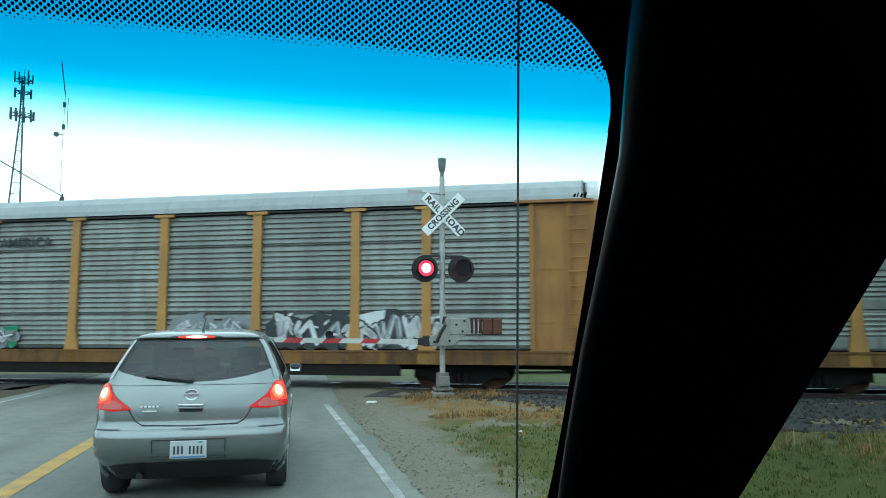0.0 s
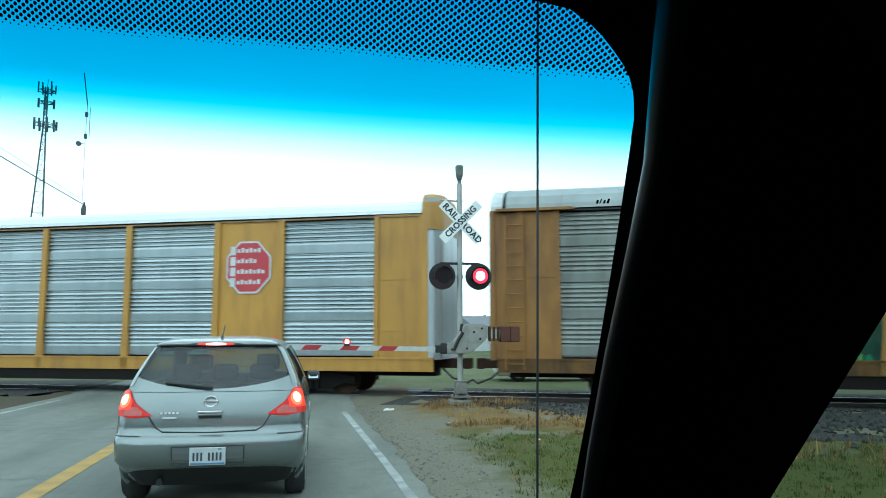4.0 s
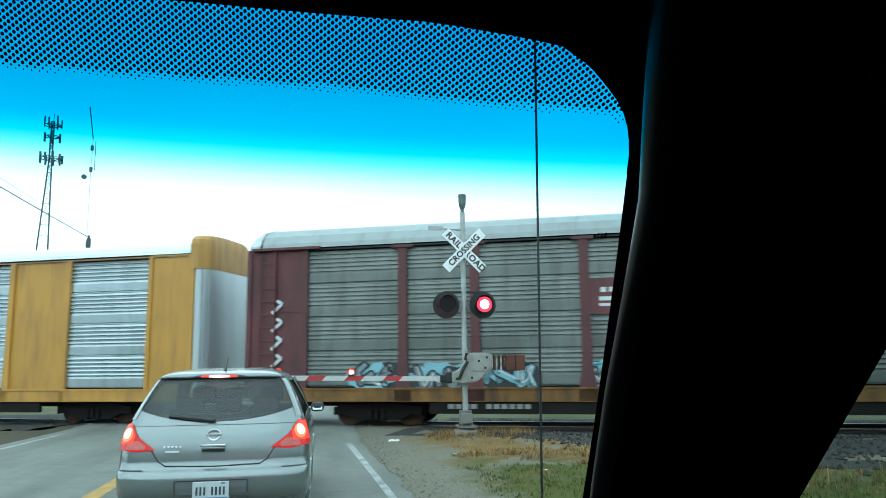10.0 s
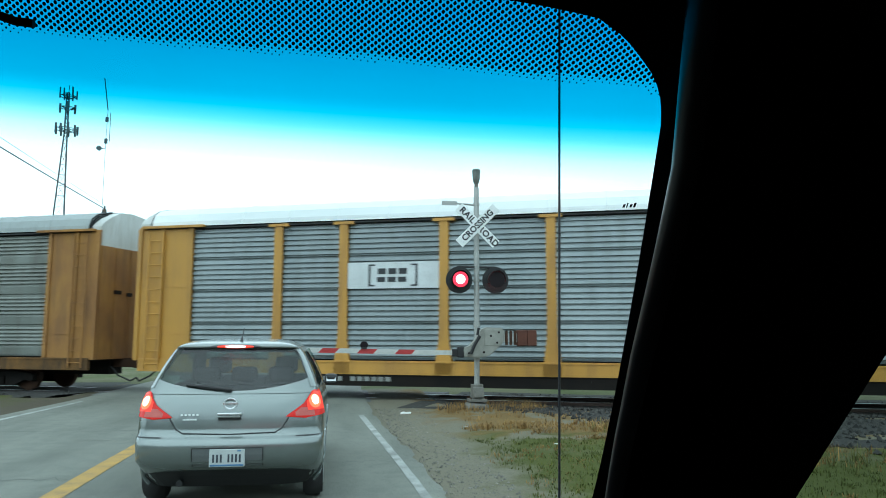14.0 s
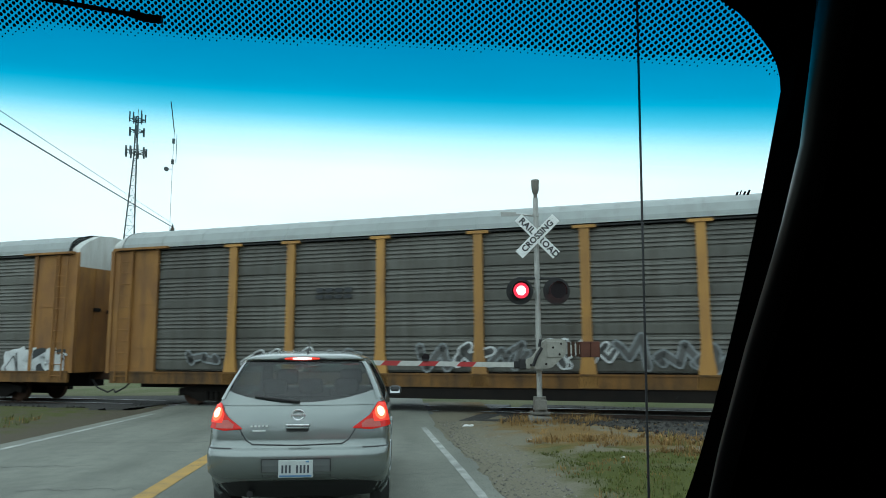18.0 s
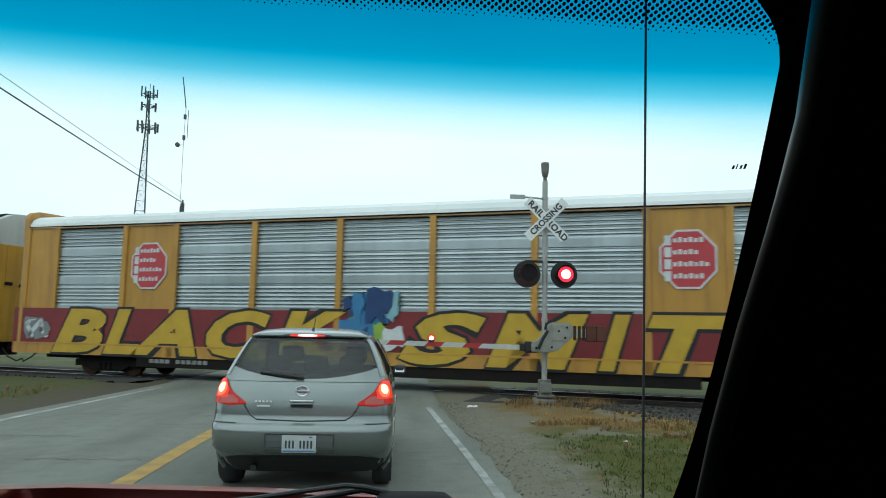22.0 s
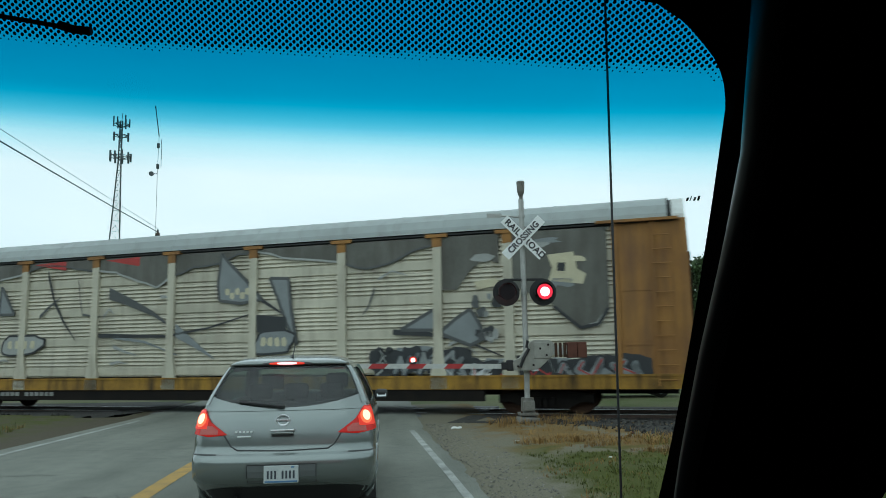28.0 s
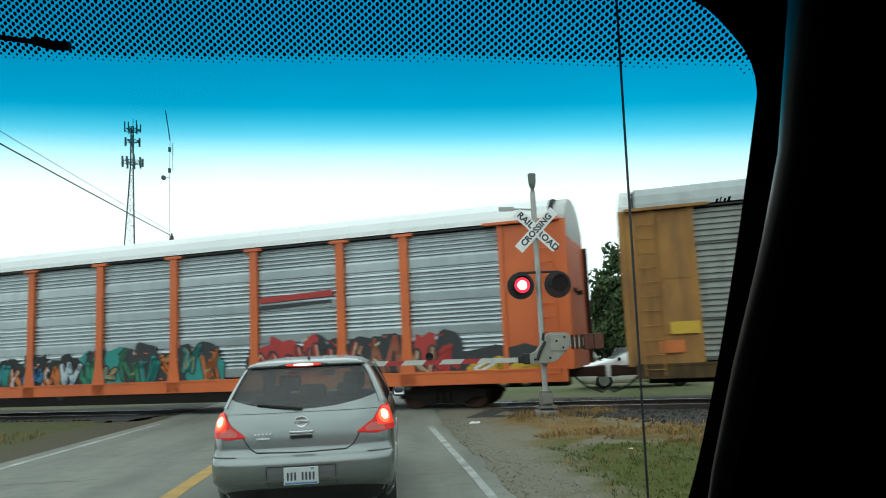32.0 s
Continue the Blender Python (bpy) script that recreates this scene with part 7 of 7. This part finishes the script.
# car by car, in the order in which they pass
graffiti(car_of(-1), -6, 2, 1.1, 1.9, ["white", "grey"], seed=2)
shield(car_of(0))
c0 = car_of(0)
for words, x0, x1 in (("BUILDING", -6.62, -4.52), ("AMERICA", -4.02, -2.22)):
    o = lettering("painted_words", words, 0.40, SPRAY["dark"], c0, pose((x0 + x1) / 2, WALL_Y - 0.004, 4.18, 90, 0, 0), 0.004, bold=0.008, label="dark painted words")
    o.data.transform(Matrix.Diagonal(((x1 - x0) / o.dimensions.x, 1, 1, 1)))
graffiti(c0, -11.6, -6.3, 1.08, 1.75, ["grey", "white"], "dark", seed=11, hollow=True)
graffiti(c0, 1.8, 4.2, 1.1, 2.0, ["grey", "white"], "grey", seed=12)
graffiti(c0, 4.8, 9.8, 1.1, 2.05, ["white", "white", "grey"], "dark", seed=13)
graffiti(c0, -5.4, -3.3, 1.1, 1.7, ["green", "grey"], "grey", seed=14)
c1 = car_of(1)
shield(c1)
graffiti(c1, -9.0, -0.3, 0.85, 2.15, ["green", "green", "pine", "teal"], "pine", "lime", 21, 0.5, "green sprayed graffiti letters")
graffiti(c1, 0.3, 2.8, 0.8, 1.6, ["tan", "rust"], "dark", seed=22)
graffiti(c1, 3.0, 5.4, 1.1, 2.3, ["grey"], "grey", "white", 23, 0.6, hollow=True)
graffiti(c1, 6.6, 11.6, 0.85, 2.0, ["cream", "cream", "green"], "green", "red", 24, 0.6, "cream and green sprayed graffiti letters")
for i in (1, 7):
    octagon(car_of(2), i)
    octagon(car_of(10), i)
faint_board(car_of(3))
graffiti(car_of(3), -6.4, -3.5, 1.05, 1.6, ["grey", "white"], "grey", "red", 31, 0.5)
graffiti(car_of(3), 1.0, 3.5, 1.05, 1.45, ["grey"], "grey", "red", 32, 0.5, hollow=True)
graffiti(car_of(3), 7.5, 11.0, 1.05, 1.6, ["grey", "blue"], "dark", seed=33)
c4 = car_of(4)
for i in (8, 3):
    x0, x1 = bay(i)
    p = Paint()
    p.rect(x0 + 0.12, x1 - 0.12, 2.86, 3.78, M["brown"], 0)
    p.rect(x0 + 0.35, x1 - 0.75, 3.20, 3.30, SPRAY["white"], 1)
    p.rect(x0 + 0.35, x1 - 0.75, 3.06, 3.13, SPRAY["white"], 1)
    for k in range(6):
        p.rect(x0 + 0.4 + k * 0.2, x0 + 0.54 + k * 0.2, 3.42, 3.54, SPRAY["white"], 1)
    cx = x1 - 0.62
    p.stroke([(cx + 0.34 * math.cos(a), 3.34 + 0.34 * math.sin(a)) for a in np.linspace(0.2, 5.3, 15)], 0.15, SPRAY["white"], 1)
    p.rect(x0 + 0.2, x1 - 0.3, 2.70, 2.75, SPRAY["grey"], 1)
    p.done("emblem_board", c4, "brown board with a plain white ring and bars")
graffiti(c4, -4.2, 1.9, 0.95, 1.85, ["sky", "grey", "teal", "dark"], "dark", "white", 41, 0.5, "pale blue sprayed graffiti letters")
graffiti(c4, 7.0, 11.6, 1.05, 1.75, ["grey", "white"], "dark", seed=42, hollow=True)
graffiti(c4, -10.4, -5.6, 0.95, 1.7, ["sky", "grey"], "dark", seed=43)
p = Paint()
for k in range(4):
    p.stroke([(-12.9, 1.6 + k * 0.5), (-12.6, 1.85 + k * 0.5), (-12.75, 1.95 + k * 0.5)], 0.08, SPRAY["white"], 16)
p.done("chalk_marks", c4, "white sprayed strokes on the end panel")
plaque(car_of(5), 1, 3.15, 4.0, None, SPRAY["dark"], True, 3, "plain dark bars in brackets on the yellow panel")
plaque(car_of(6), 2, 3.0, 3.72, SPRAY["white"], SPRAY["dark"], True, 3, "white board with plain dark bars in brackets")
c7 = car_of(7)
plaque(c7, 2, 2.95, 3.70, M["yellow_clean"], SPRAY["rust"], False, 2, "yellow board with two plain brown marks")
graffiti(c7, -9.5, -1.4, 0.85, 1.75, ["white", "grey", "sky"], "violet", "dark", 71, 0.75)
graffiti(c7, -1.2, 4.2, 0.9, 2.0, ["violet", "violet", "grey"], "dark", "white", 72, 0.75, "violet sprayed graffiti letters")
graffiti(c7, 4.5, 9.0, 1.1, 1.9, ["grey", "white"], "grey", seed=73, hollow=True)
c8 = car_of(8)
plaque(c8, 2, 3.0, 3.6, None, SPRAY["dark"], False, 4, "faded dark painted bars")
for a, b, s in ((-10.8, -9.6, 81), (-8.6, -5.0, 82), (-3.2, 5.2, 83), (5.8, 11.8, 84)):
    graffiti(c8, a, b, 1.12, 2.0 if s == 83 else 1.75, ["white", "grey"], "dark", "white", s, 0.85, hollow=True, label="white outline graffiti")
c9 = car_of(9)
shield(c9)
graffiti(c9, -10.2, -7.0, 0.9, 1.6, ["grey", "white"], "dark", seed=91, hollow=True)
graffiti(c9, -4.4, -2.2, 0.95, 1.9, ["tan", "grey"], "grey", seed=92, hollow=True)
graffiti(c9, 4.5, 7.4, 0.72, 1.98, ["white"], "dark", "dark", 93, 0.66, "big white sprayed letters with dark edges")
graffiti(c9, 10.9, 13.3, 0.80, 1.85, ["dark", "white"], "white", "white", 94, 0.62)
# the red band and its tall yellow letters
c10 = car_of(10)
b_ = B()
box(b_, -13.55, 13.45, WALL_Y - 0.035, WALL_Y, 0.70, 2.18)
part("red_band", b_, M["red_band"], c10, "sprayed red band along the lower wall")
for chars, x0, x1, tall in (("B", -11.8, -9.65, 1), ("L", -9.7, -8.3, 1), ("A", -8.6, -6.15, 1), ("C", -5.8, -3.6, 1), ("K", -3.45, -1.1, 1), ("S", 0.5, 3.0, 1), ("M", 3.0, 5.7, 1), ("I", 5.95, 6.75, 1), ("T", 7.15, 9.1, 1), ("H", 9.2, 11.1, 1), ("BOYZ", 11.2, 13.2, 0.34)):
    for layer, (mm, grow) in enumerate(((SPRAY["black"], 0.16), (SPRAY["yellow"], 0.0))):
        o = lettering("letter", chars, 1.0, mm, c10, Matrix.Identity(4), 0.002, shear=0.28, bold=0.095 if layer == 0 else 0.045)
        vs = [v.co for v in o.data.vertices]
        lo = Vector((min(v.x for v in vs), min(v.y for v in vs), 0))
        hi = Vector((max(v.x for v in vs), max(v.y for v in vs), 0))
        zb, zt = (0.74, 2.16) if tall == 1 else (1.2, 1.65)
        g = grow if tall == 1 else grow * 0.5
        kx, kz = (x1 - x0 + g) / (hi.x - lo.x), (zt - zb + g) / (hi.y - lo.y)
        for v in vs:
            v.x, v.y, v.z = x0 - g / 2 + (v.x - lo.x) * kx, WALL_Y - 0.042 - 0.012 * layer - v.z, zb - g / 2 + (v.y - lo.y) * kz
        tagged(o, "tall yellow sprayed letter" if layer else "black edge behind a sprayed letter")
p = Paint()
rn = random.Random(4)
for k in range(26):
    r_ = rn.uniform(0.10, 0.32)
    p.poly(blob(-0.35 + rn.uniform(-0.8, 0.8), 1.95 + rn.uniform(-0.55, 0.5), r_, r_ * rn.uniform(0.8, 1.7), rn, 0.35), SPRAY[rn.choice(["blue", "blue", "blue", "navy", "sky", "lime", "white"])], 18 + k)
o = p.done("sprayed_splash", c10, "blue sprayed splash of paint", "stuff")
graffiti(c10, -12.9, -12.1, 1.2, 1.9, ["white"], "grey", "grey", 101, 0.4).location.y = -0.05
c11 = car_of(11)
x0, x1 = bay(4)
p = Paint()
p.rect(x0 + 0.13, x1 - 0.13, 2.98, 3.74, M["yellow_pale"], 0)
for k in range(3):
    xx = x0 + 0.24 + k * 0.81
    p.rect(xx, xx + 0.17, 3.02, 3.70, SPRAY["dark"], 2)
    p.rect(xx + 0.29, xx + 0.42, 3.02, 3.70, SPRAY["dark"], 2)
    p.rect(xx + 0.54, xx + 0.68, 3.02, 3.70, SPRAY["dark"], 2)
p.done("lettered_board", c11, "pale yellow board with tall plain dark bars")
graffiti(c11, -9.4, -4.9, 0.78, 1.85, ["cream", "cream", "tan"], "dark", "cream", 111, 0.95, "cream sprayed graffiti letters on dark")
graffiti(c11, -4.6, 1.2, 0.95, 1.8, ["teal", "dark", "teal"], "dark", "sky", 112, 0.7, "teal sprayed graffiti letters")
graffiti(c11, -12.0, -10.2, 0.95, 1.6, ["tan", "dark"], "dark", "white", 113, 0.6)
p = Paint()
for s in (-1, 1):
    xx = s * 12.6
    p.poly([(xx - 0.55, 3.6), (xx - 0.2, 3.95), (xx + 0.45, 3.95), (xx + 0.2, 3.6), (xx - 0.1, 3.4)], SPRAY["tan"], 16)
    p.stroke([(xx - 0.25, 3.1), (xx - 0.3, 3.3), (xx + 0.05, 3.25), (xx + 0.05, 3.05), (xx - 0.25, 3.1)], 0.035, SPRAY["dark"], 16)
p.done("faded_emblem", c11, "faded plain emblem on the yellow end panel")
p = Paint()
p.stroke([(1.5, 3.1), (1.5, 3.5), (1.75, 3.6), (2.0, 3.5), (2.0, 3.3), (1.5, 3.25), (1.6, 3.0), (2.0, 3.05)], 0.08, SPRAY["pink"], 1)
p.done("red_scribble", car_of(12), "small red sprayed scribble")
# the cream car: ragged upper edge and tall grey strokes
c13 = car_of(13)
p = Paint()
rn = random.Random(13)
top = EAVE - 0.14
EDGE = [(-12, 4.5), (-9.2, 4.2), (-8.2, 4.3), (-7.4, 4.42), (-6.5, 4.7), (-5.7, 4.66), (-4.4, 4.43), (-3.5, 4.34), (-2.7, 4.04), (-1.95, 3.81), (-1.4, 4.13), (-0.7, 4.34), (0.3, 4.44),
        (0.8, 4.68), (1.65, 4.70), (2.6, 4.46), (3.6, 4.35), (4.3, 4.25), (4.9, 4.05), (5.4, 4.06), (5.9, 4.2), (6.4, 4.46), (7.0, 4.60), (7.15, 4.58)]
for i in range(1, 7):
    x0, x1 = bay(i)
    xs = np.linspace(x0 + 0.12, x1 - 0.12, 13)
    zs_ = [min(lerp(EDGE, x) + 0.05 * noise.noise(Vector((x * 2.3, 3, 0))), top - 0.04) for x in xs]
    p.poly([(x, z) for x, z in zip(xs, zs_)] + [(xs[-1], top), (xs[0], top)], M["panel_dark"], 0)
    p.stroke([(x, z) for x, z in zip(xs, zs_)], 0.06, SPRAY["ash" if i % 2 else "lead"], 1)
    if i in (2, 3):
        p.poly([(xs[1], top - 0.05), (xs[7], top - 0.3), (xs[7], top)], SPRAY["red"], 1)
# bare dark steel in the last bays, with a white patch and pale sweeps
p.poly([(7.26, top), (7.22, 3.35), (7.70, 3.33), (8.08, 3.84), (8.50, 4.16), (8.88, 3.98), (8.88, top)], M["panel_dark"], 0)
p.poly([(9.13, top), (9.13, 3.45), (9.7, 3.15), (10.3, 2.84), (10.63, 2.54), (10.95, 2.27), (11.44, 2.35), (11.72, 2.75), (11.72, top)], M["panel_dark"], 0)
p.stroke([(10.3, 2.80), (10.65, 2.50), (10.97, 2.23), (11.44, 2.31), (11.70, 2.72)], 0.08, SPRAY["dark"], 2)
p.poly([(10.19, 3.46), (11.08, 3.35), (11.17, 3.60), (10.95, 3.75), (10.86, 4.20), (10.19, 4.15), (10.3, 3.8)], SPRAY["cream"], 2)
p.poly([(10.42, 3.72), (10.62, 3.70), (10.66, 3.98), (10.46, 4.0)], SPRAY["dark"], 3)
for k in range(7):
    x, z = rn.uniform(7.4, 11.2), rn.uniform(3.3, 4.6)
    p.poly(blob(x, z, rn.uniform(0.12, 0.4), rn.uniform(0.05, 0.12), rn, 0.35, 9), SPRAY[rn.choice(["ash", "grey", "cream"])], 2 + k % 3)


def sweep(pts, w0, tone, layer):
    """A tapering brush sweep."""
    for i, ((xa, za), (xb, zb)) in enumerate(zip(pts, pts[1:])):
        ta, tb = w0 * (1 - i / (len(pts) - 1)) + 0.03, w0 * (1 - (i + 1) / (len(pts) - 1)) + 0.03
        p.poly([(xa, za + ta / 2), (xb, zb + tb / 2), (xb, zb - tb / 2), (xa, za - ta / 2)], tone, layer)


def wedge(pts, layer):
    """A grey patch with a dark sprayed edge."""
    p.poly(pts, SPRAY["grey"], layer)
    p.stroke(pts + pts[:1], 0.09, SPRAY["lead"], layer + 1)


# slashes, wedges and spotted patches along the cream
sweep([(-12.6, 3.8), (-11.58, 3.19), (-9.71, 2.41)], 0.34, SPRAY["lead"], 2)
sweep([(-12.6, 2.2), (-12.09, 2.77), (-11.75, 3.26)], 0.28, SPRAY["grey"], 2)
sweep([(-10.39, 4.94), (-10.29, 4.08), (-10.19, 3.28)], 0.16, SPRAY["lead"], 2)
sweep([(-6.21, 4.42), (-5.9, 3.5), (-5.51, 2.86), (-5.01, 2.25)], 0.24, SPRAY["dark"], 2)
sweep([(-6.48, 3.02), (-6.06, 3.37), (-5.67, 3.63)], 0.1, SPRAY["lead"], 2)
sweep([(-4.96, 4.09), (-4.85, 3.4), (-4.76, 3.05), (-4.11, 2.96)], 0.15, SPRAY["lead"], 2)
sweep([(-3.74, 3.69), (-2.92, 3.37), (-2.03, 2.98), (-1.23, 2.46)], 0.34, SPRAY["lead"], 2)
sweep([(-1.23, 2.46), (-0.61, 2.07), (0.14, 1.59)], 0.38, SPRAY["grey"], 2)
sweep([(-4.11, 2.37), (-2.62, 2.32), (-1.58, 2.29), (-0.07, 2.51), (1.55, 2.93)], 0.1, SPRAY["dark"], 2)
sweep([(-3.52, 2.31), (-2.32, 2.13), (-1.16, 1.72)], 0.08, SPRAY["grey"], 2)
sweep([(1.02, 3.78), (1.8, 3.23), (2.61, 2.73)], 0.18, SPRAY["dark"], 2)
sweep([(5.84, 2.24), (6.87, 2.16), (7.77, 2.03), (8.39, 1.76), (8.91, 1.54)], 0.12, SPRAY["dark"], 2)
sweep([(-11.24, 2.17), (-10.22, 2.07), (-9.2, 1.64)], 0.14, SPRAY["grey"], 2)
sweep([(5.3, 3.45), (5.12, 2.98), (4.95, 2.75)], 0.16, SPRAY["lead"], 2)
wedge([(-8.13, 4.07), (-7.53, 3.13), (-8.18, 3.15)], 3)
wedge([(0.34, 4.72), (0.61, 4.42), (1.16, 3.9), (1.74, 3.3), (1.02, 3.2), (0.29, 3.31), (0.23, 3.83)], 3)
wedge([(1.99, 3.91), (2.61, 3.87), (2.7, 2.95), (2.9, 1.95), (2.55, 2.58), (2.24, 3.34)], 4)
p.poly([(1.55, 2.84), (2.55, 2.76), (2.52, 2.26), (1.58, 2.34)], SPRAY["dark"], 5)
wedge([(6.07, 2.29), (6.6, 2.58), (7.06, 2.83), (7.08, 2.26)], 3)
wedge([(7.24, 2.22), (7.65, 2.55), (8.06, 2.80), (8.30, 2.42), (8.44, 2.01), (8.04, 1.84), (7.3, 2.13)], 3)
for k in range(12):
    p.poly(blob(8.3 + rn.uniform(-0.25, 0.5), 2.5 + rn.uniform(-0.6, 0.7), rn.uniform(0.05, 0.16), rn.uniform(0.06, 0.2), rn, 0.35, 9), SPRAY[rn.choice(["ash", "lead", "dark", "grey"])], 5 + k % 4)
q = blob(-7.15, 2.11, 0.85, 0.3, rn, 0.15, 16)
p.poly(q, SPRAY["ash"], 6)
p.stroke(q + q[:1], 0.06, SPRAY["dark"], 7)
for k in range(4):
    p.poly(blob(-7.15 - 0.85 * 0.55 + k * 0.85 * 0.36, 2.11 + 0.03, 0.09, 0.13, rn, 0.15, 9), SPRAY["cream"], 8)
q = blob(2.15, 2.02, 0.62, 0.34, rn, 0.15, 16)
p.poly(q, SPRAY["grey"], 6)
p.stroke(q + q[:1], 0.06, SPRAY["dark"], 7)
for k in range(4):
    p.poly(blob(2.15 - 0.62 * 0.55 + k * 0.62 * 0.36, 2.02 + 0.03, 0.09, 0.13, rn, 0.15, 9), SPRAY["cream"], 8)
for k in range(5):
    p.poly(blob(0.86 - 0.3 + 0.17 * k, 3.66 - 0.1 - 0.12 * (k % 2), 0.08, 0.10, rn, 0.15, 9), SPRAY["cream"], 4)
for _ in range(16):
    x, z = rn.uniform(-11.6, 11.4), rn.uniform(1.2, 4.0)
    l_ = rn.uniform(0.3, 0.9)
    sweep([(x, z), (x + l_ * 0.5, z + rn.uniform(-0.2, 0.25)), (x + l_, z + rn.uniform(-0.4, 0.3))], rn.uniform(0.04, 0.10), SPRAY["ash"], 1)
p.done("graffiti", c13, "tall grey and dark sprayed strokes with a ragged upper edge", "stuff")
graffiti(c13, 5.3, 7.9, 1.05, 1.8, ["grey", "dark"], "dark", "ash", 132, 0.5)
graffiti(c13, 7.2, 12.5, 0.8, 1.5, ["grey", "dark", "white"], "dark", "red", 133, 0.6)
# tan caps left bare on the posts
for x in BAY_X[2:-1]:
    b_ = B()
    box(b_, -0.31, 0.31, -0.135, 0.0, EAVE - 0.15, EAVE - 0.055)
    prism(b_, [(-0.13, EAVE - 0.42), (0.13, EAVE - 0.40), (0.13, EAVE - 0.13), (-0.13, EAVE - 0.13)], -0.104, 0.0)
    part("post_cap", b_, M["yellow_rust"], c13, "bare tan cap of a post").matrix_basis = pose(x, -HALF + 0.048, 0)
c14 = car_of(14)
x0, x1 = bay(1)
plaque(c14, 1, 2.85, EAVE - 0.14, M["yellow_new"], SPRAY["dark"], False, 0, "bright yellow board")
p = Paint()
for k in range(3):
    xx = (x0 + x1) / 2 - 0.45 + k * 0.31
    p.rect(xx, xx + 0.27, 3.88, 4.05, SPRAY["dark"], 2)
    p.rect(xx - 0.03, xx + 0.24, 3.64, 3.80, SPRAY["dark"], 2)
p.rect((x0 + x1) / 2 - 0.45, (x0 + x1) / 2 + 0.45, 3.5, 3.55, SPRAY["dark"], 2)
p.done("painted_bars", c14, "plain dark bars on the yellow board")
for a, b, s in ((-11.4, -8.0, 141), (-6.8, -2.6, 145), (-2.4, 1.8, 142), (2.2, 6.4, 143), (7.0, 11.6, 144)):
    graffiti(c14, a, b, 0.72, 1.85, ["grey", "dark", "grey", "dark"], "dark", "ash", s, 0.66)
p = Paint()
p.rect(-12.6, -11.9, 1.75, 2.05, SPRAY["yellow"], 16)
p.rect(-12.9, -12.3, 1.3, 1.6, SPRAY["orange"], 16)
for k in range(9):
    p.poly(blob(12.55 + rn.uniform(-0.2, 0.25), 4.3 - k * 0.2, rn.uniform(0.08, 0.2), rn.uniform(0.06, 0.14), rn, 0.4, 9), SPRAY["ash"], 17 + k % 3)
p.done("paint_patches", c14, "yellow paint patches on the end panel")
c15 = car_of(15)
p = Paint()
x0, x1 = bay(6)
p.poly([(x0 + 0.2, 3.22), (x1 - 0.25, 3.30), (x1 - 0.25, 3.48), (x0 + 0.2, 3.38)], SPRAY["red"], 1)
p.poly([(x0 + 0.15, 3.02), (x1 - 0.4, 3.12), (x1 - 0.3, 3.2), (x0 + 0.2, 3.14)], SPRAY["dark"], 1)
p.done("painted_bars", c15, "plain red and dark painted bars")
graffiti(c15, -12.0, -8.2, 0.72, 1.9, ["yellow", "pink", "teal"], "dark", "white", 151, 0.6, "colourful sprayed graffiti letters")
graffiti(c15, -8.2, -2.2, 0.72, 1.95, ["teal", "white", "orange", "blue"], "black", "black", 152, 0.6, "colourful sprayed graffiti letters with black script")
graffiti(c15, -2.1, 3.2, 0.75, 2.1, ["teal", "tan", "orange", "green"], "dark", "dark", 153, 0.6, "teal and tan sprayed graffiti letters")
graffiti(c15, 4.2, 10.6, 0.72, 2.1, ["red", "rust", "red"], "dark", "cream", 154, 0.58, "red sprayed graffiti letters")
graffiti(c15, 11.0, 12.6, 0.75, 1.6, ["lime", "dark", "yellow"], "dark", "white", 155, 0.7)


# ---- what moves ----
PITCH, GAP = 28.70, 1.25
# how far the train has come: seconds and metres
# the train surges a little on its couplers
SURGE = [(0, 0.05), (6, 0.09), (7, 0.0), (9, -0.32), (12, -0.27), (14, -0.15), (15, -0.44), (16, 0.08), (18, 0.28), (20, 0.01), (22, -0.32), (24, 0.24), (26, 0.1), (28, 0.02), (32, -0.03)]
TRAIN = [(float(t), 0.96 * (1.72 + 13.70 * t + 0.0065 * t * t) + lerp(SURGE, t)) for t in range(0, 33)]


def motions():
    for i, car in enumerate(CARS):
        k = i - 1
        walk(car, [(t, on_track(d - PITCH * k - GAP - BODY_L)) for t, d in TRAIN])
    for flasher, first in FLASHERS:
        base = flasher.matrix_basis.copy()
        rows = []
        edges = [0.80 + 0.595 * i for i in range(-2, 60)]
        # odd stretches light the left lamp, even ones the right
        state = 0 if first == "left" else 1
        rows.append((0.0, base @ pose(0, 0, 0, 0, 0, 179.8 * state)))
        angle = 179.8 * state
        for i, e in enumerate(edges):
            turn = 89.9 if angle < 90 else -89.9
            # a lamp turns on a little before the other turns off
            f = int(e * FPS - 0.3)
            if turn > 0:
                f += 1 if (f + 1) % FPS == 0 else 2
            elif (f - 1) % FPS == 0:
                f += 1
            if e < 0.1 or f > 32 * FPS - 3:
                continue
            for j in (0, 1, 2):
                rows.append(((f - 2 + j) / FPS, base @ pose(0, 0, 0, 0, 0, angle + turn * j)))
            angle += turn * 2
        rows.append((32.0, base @ pose(0, 0, 0, 0, 0, angle)))
        walk(flasher, rows)


motions()
